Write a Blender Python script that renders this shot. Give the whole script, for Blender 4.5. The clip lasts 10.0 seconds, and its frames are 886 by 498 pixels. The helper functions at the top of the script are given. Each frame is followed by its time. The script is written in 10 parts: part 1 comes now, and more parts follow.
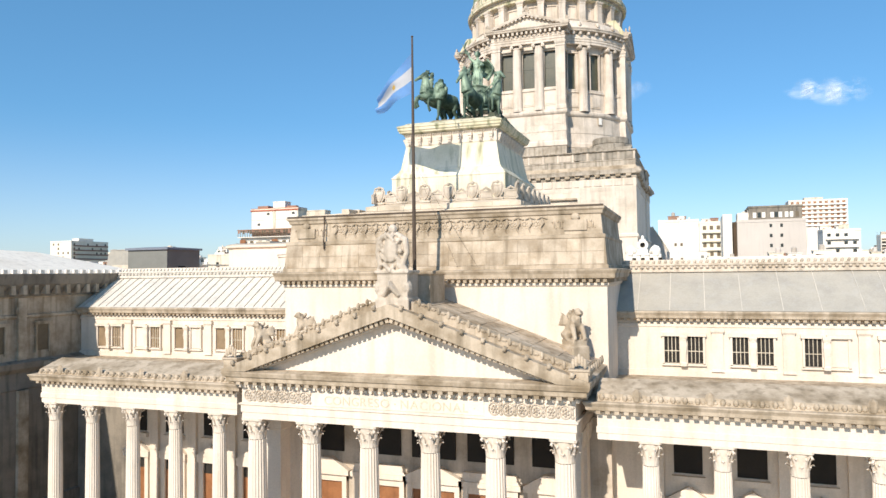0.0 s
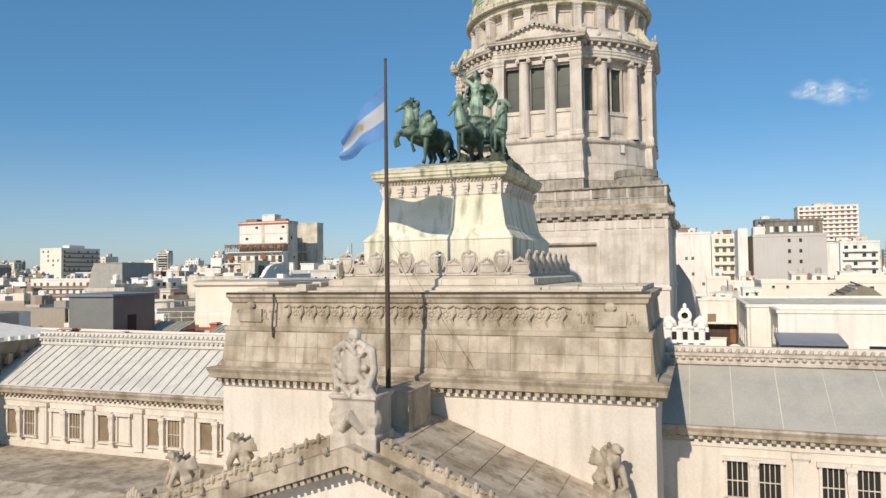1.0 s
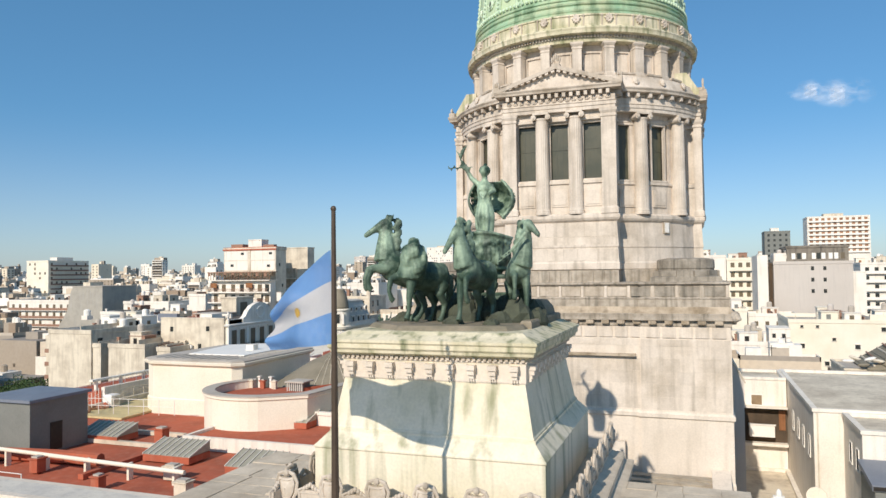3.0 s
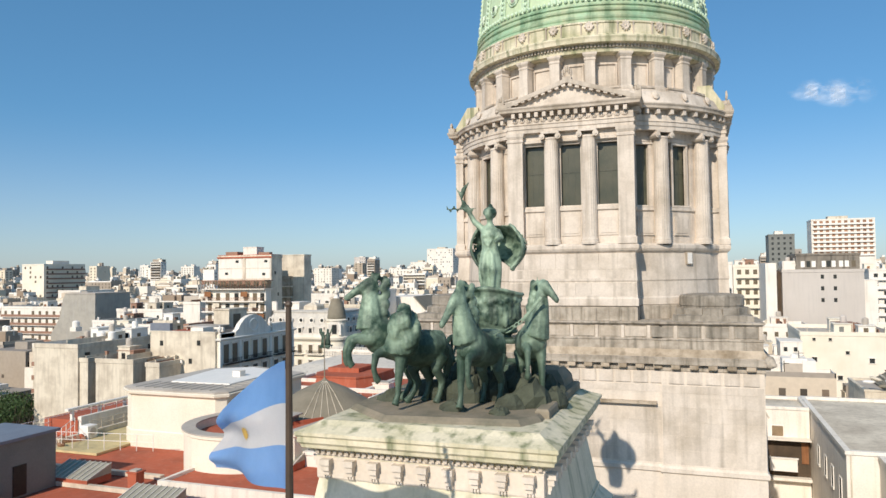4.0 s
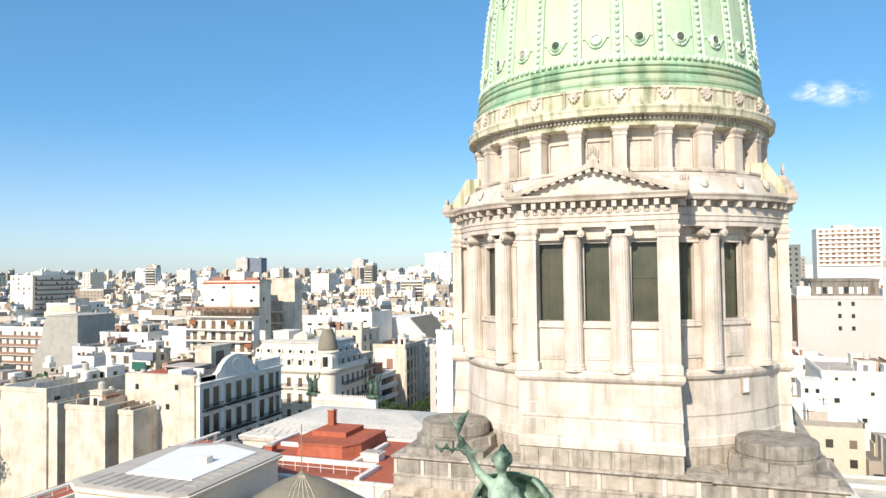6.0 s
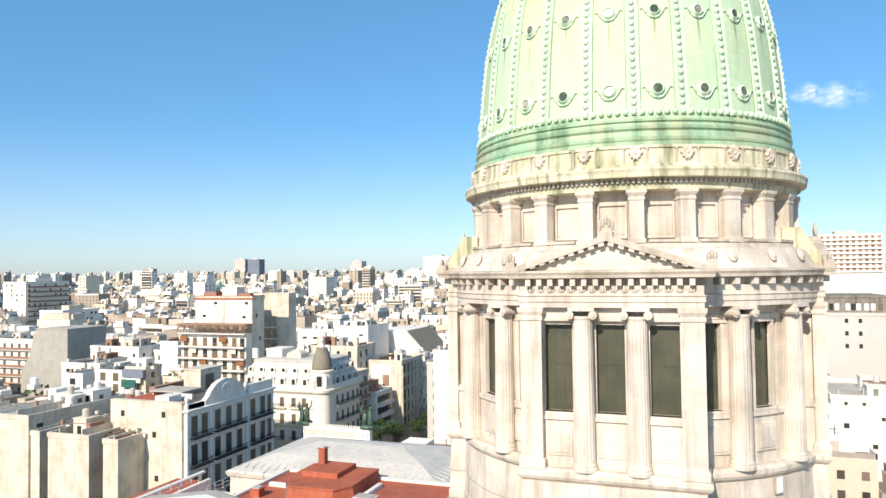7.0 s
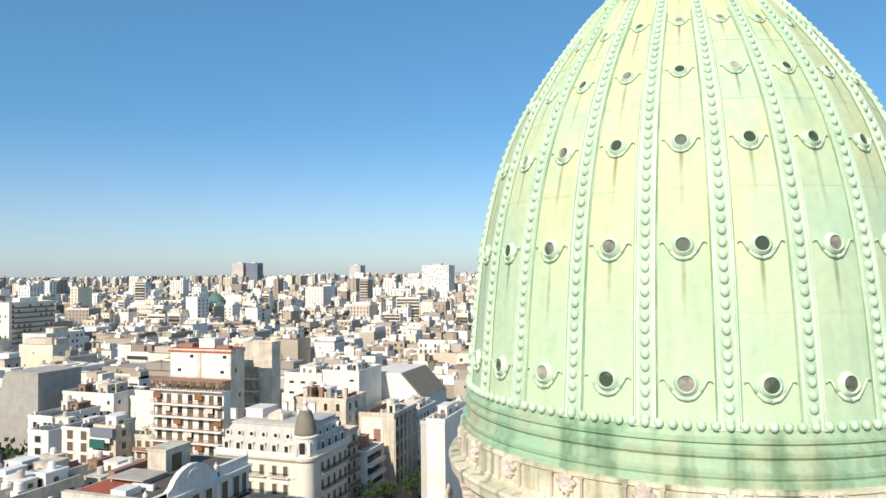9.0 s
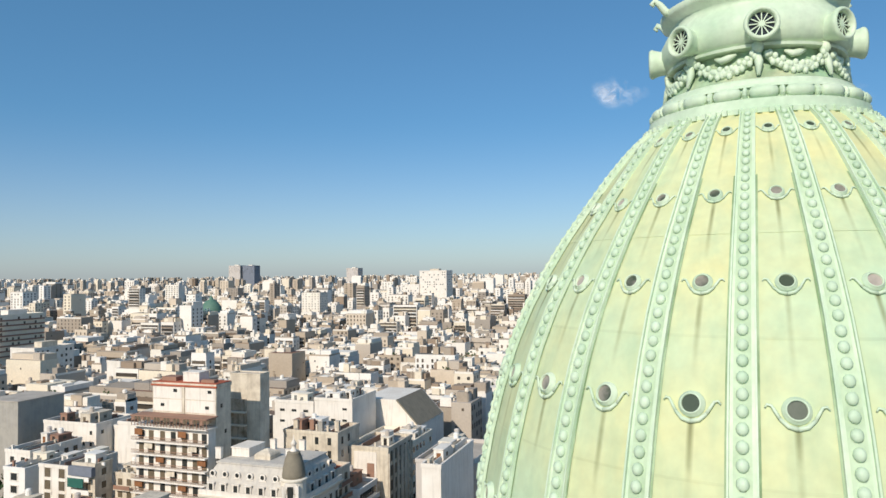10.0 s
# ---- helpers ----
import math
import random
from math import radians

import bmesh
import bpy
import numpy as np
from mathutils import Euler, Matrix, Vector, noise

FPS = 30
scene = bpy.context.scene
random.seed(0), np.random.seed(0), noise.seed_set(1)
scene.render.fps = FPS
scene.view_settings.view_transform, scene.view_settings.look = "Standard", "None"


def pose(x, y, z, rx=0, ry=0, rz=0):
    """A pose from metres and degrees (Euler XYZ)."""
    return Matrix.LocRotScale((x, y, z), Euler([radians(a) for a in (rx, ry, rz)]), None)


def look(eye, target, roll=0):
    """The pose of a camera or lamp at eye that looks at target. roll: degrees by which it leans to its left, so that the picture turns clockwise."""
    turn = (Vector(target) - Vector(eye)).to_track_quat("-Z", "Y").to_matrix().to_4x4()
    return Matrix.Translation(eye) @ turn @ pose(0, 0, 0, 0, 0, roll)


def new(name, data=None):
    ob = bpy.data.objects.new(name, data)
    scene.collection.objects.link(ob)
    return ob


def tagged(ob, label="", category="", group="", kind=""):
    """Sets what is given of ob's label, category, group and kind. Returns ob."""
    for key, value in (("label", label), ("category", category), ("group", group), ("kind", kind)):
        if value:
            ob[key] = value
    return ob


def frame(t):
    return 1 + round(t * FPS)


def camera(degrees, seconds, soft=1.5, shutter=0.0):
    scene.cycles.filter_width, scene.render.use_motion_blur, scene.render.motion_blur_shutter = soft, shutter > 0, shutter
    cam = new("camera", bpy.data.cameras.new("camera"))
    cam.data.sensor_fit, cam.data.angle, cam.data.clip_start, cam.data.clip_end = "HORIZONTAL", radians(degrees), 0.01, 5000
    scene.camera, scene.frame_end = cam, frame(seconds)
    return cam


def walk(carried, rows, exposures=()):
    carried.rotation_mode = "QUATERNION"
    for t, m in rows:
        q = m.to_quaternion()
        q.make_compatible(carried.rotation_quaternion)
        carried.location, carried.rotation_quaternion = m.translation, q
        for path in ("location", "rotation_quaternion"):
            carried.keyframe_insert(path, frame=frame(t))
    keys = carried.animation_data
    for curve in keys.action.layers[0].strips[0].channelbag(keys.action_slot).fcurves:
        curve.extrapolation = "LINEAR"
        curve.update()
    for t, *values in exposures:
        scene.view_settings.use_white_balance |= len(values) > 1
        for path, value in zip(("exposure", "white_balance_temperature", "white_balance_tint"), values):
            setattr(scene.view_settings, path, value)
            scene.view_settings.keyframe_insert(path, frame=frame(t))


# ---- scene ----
# building frame: dome axis at x = y = 0, facade towards -y, ground at z = 0
cam = camera(64.05, 10.0)
ROWS = [
    (0.0, 17.256, -88.650, 24.786, 19.618, 1.898, 0.693),
    (0.5, 15.498, -82.166, 27.272, 19.636, 1.901, 0.693),
    (1.0, 13.827, -76.521, 30.105, 19.704, 1.904, 0.686),
    (1.5, 12.232, -71.551, 33.398, 19.725, 1.916, 0.668),
    (2.0, 10.920, -67.652, 36.079, 19.678, 1.917, 0.680),
    (2.5, 10.169, -65.376, 37.446, 19.666, 1.924, 0.683),
    (4.0, 7.837, -58.292, 40.953, 19.692, 1.901, 0.697),
    (4.5, 7.082, -55.930, 42.426, 19.695, 1.887, 0.718),
    (5.0, 6.259, -53.681, 44.176, 19.593, 1.883, 0.727),
    (5.5, 5.591, -51.328, 46.043, 19.602, 1.878, 0.729),
    (7.0, 3.753, -44.772, 52.080, 19.444, 1.897, 0.691),
    (7.5, 3.235, -42.603, 54.025, 19.396, 1.900, 0.691),
    (8.0, 2.495, -39.597, 56.789, 19.316, 1.891, 0.684),
    (8.5, 1.396, -35.184, 60.633, 19.376, 1.896, 0.683),
    (9.0, 0.267, -31.072, 64.369, 19.432, 1.883, 0.681),
    (9.5, -0.753, -27.184, 67.802, 19.354, 1.889, 0.690),
    (10.0, -1.939, -23.411, 71.254, 19.269, 1.893, 0.699),
]
walk(cam, [(t, pose(x, y, z, 90 + pitch, roll, yaw)) for t, x, y, z, yaw, pitch, roll in ROWS],
     [(0.0, 0.19), (0.3, 0.1), (0.6, -0.12), (1.0, -0.27), (1.5, -0.16), (2.0, -0.15), (2.5, -0.17), (4.0, -0.18), (4.4, -0.1), (5.0, 0.18), (5.5, 0.3), (7.0, 0.3), (8.0, 0.18), (8.5, 0.08), (9.0, 0.02), (9.5, -0.04), (10.0, -0.3)])

# ---- light: low northern sun in front of the facade, clear sky ----
SUN_DIR = Vector((-0.12, -1.0, 0.65)).normalized()
world = bpy.data.worlds.new("sky")
scene.world = world
world.use_nodes = True
wn = world.node_tree
sky = wn.nodes.new("ShaderNodeTexSky")
sky.sky_type = 'NISHITA'
sky.sun_disc = False
sky.sun_elevation = math.asin(SUN_DIR.z)
sky.sun_rotation = math.atan2(SUN_DIR.x, SUN_DIR.y)
sky.altitude = 60.0
sky.air_density, sky.dust_density, sky.ozone_density = 1.0, 0.55, 7.0
wn.nodes["Background"].inputs["Strength"].default_value = 0.116
tint = wn.nodes.new("ShaderNodeMix")
tint.data_type, tint.blend_type = 'RGBA', 'MULTIPLY'
tint.inputs["Factor"].default_value = 1.0
tint.inputs["B"].default_value = (0.68, 0.81, 0.83, 1)
wn.links.new(sky.outputs[0], tint.inputs["A"])
clear = wn.nodes.new("ShaderNodeMix")
clear.data_type, clear.blend_type = 'RGBA', 'ADD'
clear.inputs["Factor"].default_value = 1.0
clear.inputs["B"].default_value = (0.31, 1.0, 1.6, 1)
wn.links.new(tint.outputs["Result"], clear.inputs["A"])
# pale dust low over the city
where = wn.nodes.new("ShaderNodeTexCoord")
axes = wn.nodes.new("ShaderNodeSeparateXYZ")
wn.links.new(where.outputs["Generated"], axes.inputs[0])
low = wn.nodes.new("ShaderNodeMapRange")
low.interpolation_type = 'SMOOTHSTEP'
low.inputs[1].default_value, low.inputs[2].default_value = -0.02, 0.22
low.inputs[3].default_value, low.inputs[4].default_value = 1.0, 0.0
wn.links.new(axes.outputs[2], low.inputs[0])
haze = wn.nodes.new("ShaderNodeMix")
haze.data_type, haze.blend_type = 'RGBA', 'ADD'
haze.inputs["B"].default_value = (1.85, 0.95, 0.5, 1)
wn.links.new(low.outputs[0], haze.inputs["Factor"])
wn.links.new(clear.outputs["Result"], haze.inputs["A"])
wn.links.new(haze.outputs["Result"], wn.nodes["Background"].inputs["Color"])
sun = new("sun", bpy.data.lights.new("sun", 'SUN'))
sun.data.energy, sun.data.angle, sun.data.color = 5.0, radians(0.55), (1.0, 0.895, 0.765)
sun.matrix_world = look((0, 0, 150), Vector((0, 0, 150)) - SUN_DIR)


# ---- materials ----
def material(name, colour, rough=0.85, metal=0.0, second=None, scale=0.4, amount=0.5, bump=0.15, grain=9.0,
             streak=None, streak_amount=0.0, random_amount=0.0, island=False, spec=0.3, run=1.7, rise=None, spread=(0.42, 0.68)):
    """A surface with grain, blotches of a second colour and rain streaks, all in metres."""
    m = bpy.data.materials.new(name)
    m.use_nodes = True
    nt = m.node_tree
    bsdf = nt.nodes["Principled BSDF"]
    bsdf.inputs["Roughness"].default_value, bsdf.inputs["Metallic"].default_value = rough, metal
    bsdf.inputs["Specular IOR Level"].default_value = spec
    geo = nt.nodes.new("ShaderNodeNewGeometry")
    big = nt.nodes.new("ShaderNodeTexNoise")
    big.inputs["Scale"].default_value, big.inputs["Detail"].default_value, big.inputs["Roughness"].default_value = scale, 6.0, 0.62
    nt.links.new(geo.outputs["Position"], big.inputs["Vector"])
    ramp = nt.nodes.new("ShaderNodeMapRange")
    ramp.inputs[1].default_value, ramp.inputs[2].default_value = spread
    ramp.inputs[3].default_value, ramp.inputs[4].default_value = 0.0, amount
    nt.links.new(big.outputs[0], ramp.inputs[0])
    mix = nt.nodes.new("ShaderNodeMix")
    mix.data_type = 'RGBA'
    mix.inputs["A"].default_value = (*colour, 1)
    mix.inputs["B"].default_value = (*(second or [c * 0.7 for c in colour]), 1)
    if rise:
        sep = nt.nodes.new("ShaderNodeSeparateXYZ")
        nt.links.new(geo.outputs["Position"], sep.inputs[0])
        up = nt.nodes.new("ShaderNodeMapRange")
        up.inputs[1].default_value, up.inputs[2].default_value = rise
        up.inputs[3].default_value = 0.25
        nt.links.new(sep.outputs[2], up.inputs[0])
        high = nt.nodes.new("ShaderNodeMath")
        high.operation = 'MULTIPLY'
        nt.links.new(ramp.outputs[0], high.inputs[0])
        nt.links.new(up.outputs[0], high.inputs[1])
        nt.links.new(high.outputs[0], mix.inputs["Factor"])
    else:
        nt.links.new(ramp.outputs[0], mix.inputs["Factor"])
    out = mix.outputs["Result"]
    fine = nt.nodes.new("ShaderNodeTexNoise")
    fine.inputs["Scale"].default_value, fine.inputs["Detail"].default_value = grain, 4.0
    nt.links.new(geo.outputs["Position"], fine.inputs["Vector"])
    value = nt.nodes.new("ShaderNodeMapRange")
    value.inputs[1].default_value, value.inputs[2].default_value = 0.25, 0.75
    value.inputs[3].default_value, value.inputs[4].default_value = 0.92, 1.07
    nt.links.new(fine.outputs[0], value.inputs[0])
    hsv = nt.nodes.new("ShaderNodeHueSaturation")
    nt.links.new(value.outputs[0], hsv.inputs["Value"])
    if streak:
        stretch = nt.nodes.new("ShaderNodeVectorMath")
        stretch.operation = 'MULTIPLY'
        stretch.inputs[1].default_value = (run, run, 0.16)
        nt.links.new(geo.outputs["Position"], stretch.inputs[0])
        rain = nt.nodes.new("ShaderNodeTexNoise")
        rain.inputs["Scale"].default_value, rain.inputs["Detail"].default_value = 1.0, 5.0
        nt.links.new(stretch.outputs[0], rain.inputs["Vector"])
        rr = nt.nodes.new("ShaderNodeMapRange")
        rr.inputs[1].default_value, rr.inputs[2].default_value = 0.5, 0.72
        rr.inputs[3].default_value, rr.inputs[4].default_value = 0.0, streak_amount
        nt.links.new(rain.outputs[0], rr.inputs[0])
        mix2 = nt.nodes.new("ShaderNodeMix")
        mix2.data_type = 'RGBA'
        mix2.inputs["B"].default_value = (*streak, 1)
        nt.links.new(rr.outputs[0], mix2.inputs["Factor"])
        nt.links.new(out, mix2.inputs["A"])
        out = mix2.outputs["Result"]
    if random_amount:
        if island:
            rnd = geo.outputs["Random Per Island"]
        else:
            rnd = nt.nodes.new("ShaderNodeObjectInfo").outputs["Random"]
        rm = nt.nodes.new("ShaderNodeMapRange")
        rm.inputs[3].default_value, rm.inputs[4].default_value = 1 - random_amount, 1 + random_amount
        nt.links.new(rnd, rm.inputs[0])
        mul = nt.nodes.new("ShaderNodeMath")
        mul.operation = 'MULTIPLY'
        nt.links.new(value.outputs[0], mul.inputs[0])
        nt.links.new(rm.outputs[0], mul.inputs[1])
        nt.links.new(mul.outputs[0], hsv.inputs["Value"])
    nt.links.new(out, hsv.inputs["Color"])
    nt.links.new(hsv.outputs[0], bsdf.inputs["Base Color"])
    if bump:
        bp = nt.nodes.new("ShaderNodeBump")
        bp.inputs["Strength"].default_value, bp.inputs["Distance"].default_value = bump, 0.05
        nt.links.new(fine.outputs[0], bp.inputs["Height"])
        nt.links.new(bp.outputs[0], bsdf.inputs["Normal"])
    return m


def island_material(name, colours, rough=0.9):
    """Each loose piece of the mesh takes one of the colours by chance, with soft dirt over it."""
    m = material(name, (0.5, 0.5, 0.5), rough=rough, scale=0.08, amount=0.25, grain=1.2, bump=0.0)
    nt = m.node_tree
    geo = nt.nodes.new("ShaderNodeNewGeometry")
    ramp = nt.nodes.new("ShaderNodeValToRGB")
    ramp.color_ramp.interpolation = 'CONSTANT'
    els = ramp.color_ramp.elements
    while len(els) < len(colours):
        els.new(0.5)
    for i, c in enumerate(colours):
        els[i].position, els[i].color = i / len(colours), (*c, 1)
    nt.links.new(geo.outputs["Random Per Island"], ramp.inputs[0])
    mixes = [n for n in nt.nodes if n.type == 'MIX']
    dark = nt.nodes.new("ShaderNodeMix")
    dark.data_type = 'RGBA'
    dark.blend_type = 'MULTIPLY'
    dark.inputs["Factor"].default_value = 1.0
    dark.inputs["B"].default_value = (0.72, 0.68, 0.62, 1)
    nt.links.new(ramp.outputs[0], dark.inputs["A"])
    nt.links.new(ramp.outputs[0], mixes[0].inputs["A"])
    nt.links.new(dark.outputs["Result"], mixes[0].inputs["B"])
    return m


STONE = material("limestone", (0.725, 0.642, 0.545), second=(0.57, 0.49, 0.395), scale=0.25, amount=0.55, streak=(0.38, 0.325, 0.255), streak_amount=0.35, bump=0.12)
STONE_DRUM = material("pale_limestone", (0.68, 0.60, 0.51), second=(0.47, 0.40, 0.32), scale=0.5, amount=0.85, streak=(0.30, 0.255, 0.20), streak_amount=0.6, bump=0.1, run=2.2)
STONE_ASHLAR = material("dressed_limestone_blocks", (0.68, 0.60, 0.51), second=(0.48, 0.41, 0.325), scale=0.5, amount=0.85, streak=(0.30, 0.255, 0.20), streak_amount=0.6, bump=0.12, run=2.0, random_amount=0.06)
STONE_EDGE = material("stained_edge_stone", (0.58, 0.505, 0.42), second=(0.34, 0.28, 0.205), scale=0.5, amount=0.8, streak=(0.18, 0.15, 0.11), streak_amount=0.5, bump=0.2)
STONE_OLD = material("weathered_limestone", (0.505, 0.42, 0.32), second=(0.235, 0.18, 0.115), scale=0.55, amount=0.95, streak=(0.16, 0.125, 0.08), streak_amount=0.75, bump=0.25, run=1.8)
STONE_BLOCK = material("limestone_blocks", (0.535, 0.45, 0.35), second=(0.27, 0.20, 0.125), scale=0.5, amount=0.9, streak=(0.165, 0.125, 0.08), streak_amount=0.75, bump=0.2, random_amount=0.13, run=1.8)
STONE_MOSS = material("mossy_limestone", (0.79, 0.715, 0.57), second=(0.57, 0.525, 0.355), scale=0.3, amount=0.7, streak=(0.17, 0.19, 0.085), streak_amount=0.72, bump=0.12)
STONE_RING = material("moss_stained_ring", (0.70, 0.635, 0.475), second=(0.40, 0.38, 0.22), scale=0.5, amount=0.9, streak=(0.12, 0.15, 0.07), streak_amount=0.9, bump=0.2, run=2.6)
STONE_TIER = material("sooty_tier_stone", (0.49, 0.43, 0.355), second=(0.25, 0.21, 0.16), scale=0.9, amount=0.95, streak=(0.11, 0.10, 0.075), streak_amount=0.75, bump=0.3, run=3.2)
STONE_SOOT = material("grey_sooty_stone", (0.36, 0.32, 0.265), second=(0.19, 0.165, 0.13), scale=0.9, amount=0.95, streak=(0.10, 0.09, 0.07), streak_amount=0.75, bump=0.3, run=3.2)
ROCK = material("dark_green_rock", (0.085, 0.095, 0.065), second=(0.04, 0.045, 0.035), scale=1.2, amount=0.8, bump=0.5)
STONE_CARVED = material("shaded_letter_stone", (0.60, 0.515, 0.40), second=(0.44, 0.365, 0.275), scale=1.5, amount=0.6, bump=0.1)
STONE_TREAD = material("worn_stair_stone", (0.40, 0.35, 0.28), second=(0.24, 0.2, 0.15), scale=0.7, amount=0.8, bump=0.2, random_amount=0.12)
STONE_PAVE = material("pale_terrace_stone", (0.63, 0.545, 0.435), second=(0.42, 0.35, 0.265), scale=0.6, amount=0.8, bump=0.2, random_amount=0.07, streak=(0.3, 0.26, 0.2), streak_amount=0.2)
# dark stone: shade of the pavilion and passage is put into its colour
STONE_SHADE = material("dark_and_shaded_stone", (0.27, 0.235, 0.19), second=(0.13, 0.115, 0.095), scale=0.3, amount=0.8, streak=(0.05, 0.05, 0.045), streak_amount=0.6, bump=0.3)
STONE_SOIL = material("dark_statue_base", (0.29, 0.245, 0.18), second=(0.14, 0.135, 0.095), scale=0.7, amount=0.8, bump=0.3)
COPPER = material("dome_copper", (0.46, 0.615, 0.425), rough=0.65, second=(0.66, 0.625, 0.31), scale=0.16, amount=1.0, random_amount=0.05, streak=(0.33, 0.47, 0.30), streak_amount=0.4, grain=3.0, bump=0.05, rise=(62.5, 70.0), spread=(0.3, 0.62))
COPPER_RIB = material("dome_rib_copper", (0.62, 0.73, 0.56), rough=0.55, second=(0.36, 0.54, 0.36), scale=0.5, amount=0.6, grain=5.0, bump=0.08)
COPPER_DARK = material("copper_moulding", (0.34, 0.52, 0.34), rough=0.6, second=(0.47, 0.47, 0.30), scale=0.45, amount=0.95, streak=(0.10, 0.20, 0.11), streak_amount=0.75, grain=5.0, bump=0.1, run=1.4)
COPPER_BEAD = material("pale_bead_copper", (0.60, 0.73, 0.55), rough=0.6, second=(0.44, 0.60, 0.42), scale=0.7, amount=0.8, streak=(0.20, 0.33, 0.2), streak_amount=0.4, grain=6.0, bump=0.1)
COPPER_EDGE_SHADE = material("rib_edge_shade_copper", (0.20, 0.30, 0.16), rough=0.7, second=(0.40, 0.52, 0.34), scale=0.6, amount=1.0, grain=6.0, bump=0.1)
COPPER_SEAM = material("stained_copper_channel", (0.52, 0.65, 0.46), rough=0.7, second=(0.33, 0.46, 0.29), scale=0.8, amount=0.8, grain=6.0, bump=0.1)
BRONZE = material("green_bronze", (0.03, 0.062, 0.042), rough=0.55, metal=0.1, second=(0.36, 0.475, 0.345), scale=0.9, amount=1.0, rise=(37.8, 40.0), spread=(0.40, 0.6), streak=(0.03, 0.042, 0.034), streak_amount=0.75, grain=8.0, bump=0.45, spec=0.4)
ZINC = material("zinc_roof", (0.62, 0.575, 0.50), rough=0.75, second=(0.42, 0.40, 0.38), scale=0.4, amount=0.5, streak=(0.3, 0.28, 0.26), streak_amount=0.35, random_amount=0.08)
SLATE = material("grey_roof", (0.42, 0.39, 0.335), rough=0.9, spec=0.15, second=(0.30, 0.285, 0.255), scale=0.5, amount=0.6, streak=(0.46, 0.45, 0.43), streak_amount=0.3)
REDROOF = material("red_roof_coating", (0.45, 0.125, 0.07), rough=0.9, spec=0.15, second=(0.29, 0.09, 0.055), scale=0.3, amount=0.8, streak=(0.48, 0.24, 0.17), streak_amount=0.3)
PLASTER = material("white_plaster", (0.83, 0.775, 0.69), second=(0.62, 0.54, 0.44), scale=0.2, amount=0.4, streak=(0.42, 0.38, 0.32), streak_amount=0.35)
CREAM = material("cream_plaster", (0.82, 0.755, 0.63), second=(0.70, 0.62, 0.47), scale=0.2, amount=0.5, streak=(0.56, 0.49, 0.36), streak_amount=0.08)
BARE = material("bare_render", (0.72, 0.64, 0.51), second=(0.47, 0.40, 0.31), scale=0.3, amount=0.9, streak=(0.30, 0.245, 0.18), streak_amount=0.4)
GREYWALL = material("grey_render", (0.58, 0.53, 0.48), second=(0.47, 0.42, 0.37), scale=0.05, amount=0.5, streak=(0.33, 0.31, 0.3), streak_amount=0.2)
OCHRE = material("ochre_court_plaster", (0.62, 0.51, 0.27), second=(0.45, 0.36, 0.2), scale=0.4, amount=0.8, streak=(0.34, 0.27, 0.16), streak_amount=0.3)
# brown-black wall colour that paints deep shade in slits and recesses
SHADE_WALL = material("shade_brown_wall", (0.10, 0.07, 0.046), second=(0.055, 0.042, 0.03), scale=0.5, amount=0.7, streak=(0.05, 0.04, 0.03), streak_amount=0.5)
TANPANEL = material("rust_brown_panels", (0.36, 0.20, 0.12), rough=0.8, second=(0.22, 0.12, 0.075), scale=0.4, amount=0.6, random_amount=0.3)
BRICKY = material("brown_brick_walls", (0.34, 0.20, 0.14), second=(0.24, 0.14, 0.10), scale=0.3, amount=0.5)
GREYBOX = material("grey_sheet_metal", (0.205, 0.21, 0.19), rough=0.7, second=(0.15, 0.155, 0.14), scale=0.6, amount=0.5)
BLUETOP = material("blue_roof_sheet", (0.20, 0.22, 0.26), rough=0.5, second=(0.14, 0.16, 0.20), scale=0.6, amount=0.5)
FLATROOF = material("roof_felt", (0.50, 0.45, 0.39), spec=0.15, second=(0.34, 0.295, 0.245), scale=0.25, amount=0.7)
GLASS = material("dark_window_glass", (0.035, 0.038, 0.036), rough=0.12, second=(0.05, 0.052, 0.05), scale=0.8, amount=0.6, bump=0.02, spec=0.5)
LOUVRE = material("dark_window_blind", (0.155, 0.122, 0.08), rough=0.5, second=(0.09, 0.074, 0.05), scale=1.2, amount=0.6, bump=0.05)
DRUM_GLASS = material("dusty_green_glass", (0.085, 0.082, 0.052), rough=0.3, second=(0.05, 0.055, 0.035), scale=0.9, amount=0.8, bump=0.04, spec=0.5, random_amount=0.2)
BLIND = material("tan_window_blind", (0.27, 0.195, 0.12), rough=0.7, second=(0.15, 0.105, 0.06), scale=1.0, amount=0.7)
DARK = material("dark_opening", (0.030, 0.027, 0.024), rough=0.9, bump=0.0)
WOOD = material("varnished_door_wood", (0.30, 0.135, 0.06), rough=0.5, second=(0.17, 0.07, 0.03), scale=1.5, amount=0.6, streak=(0.12, 0.05, 0.02), streak_amount=0.4)
IRON = material("dark_iron", (0.03, 0.027, 0.025), rough=0.55, metal=0.4, second=(0.06, 0.05, 0.04), scale=3.0, amount=0.5)
POLE = material("brown_painted_pole", (0.085, 0.060, 0.042), rough=0.45, second=(0.05, 0.035, 0.028), scale=2.0, amount=0.6)
WHITE = material("white_paint", (0.85, 0.815, 0.75), rough=0.6, second=(0.74, 0.705, 0.64), scale=0.8, amount=0.4)
FLAGBLUE = material("light_blue_cloth", (0.26, 0.48, 0.80), rough=0.85, second=(0.21, 0.41, 0.72), scale=1.5, amount=0.5, grain=60)
FLAGWHITE = material("white_cloth", (0.78, 0.77, 0.78), rough=0.85, second=(0.68, 0.68, 0.70), scale=1.5, amount=0.5, grain=60)
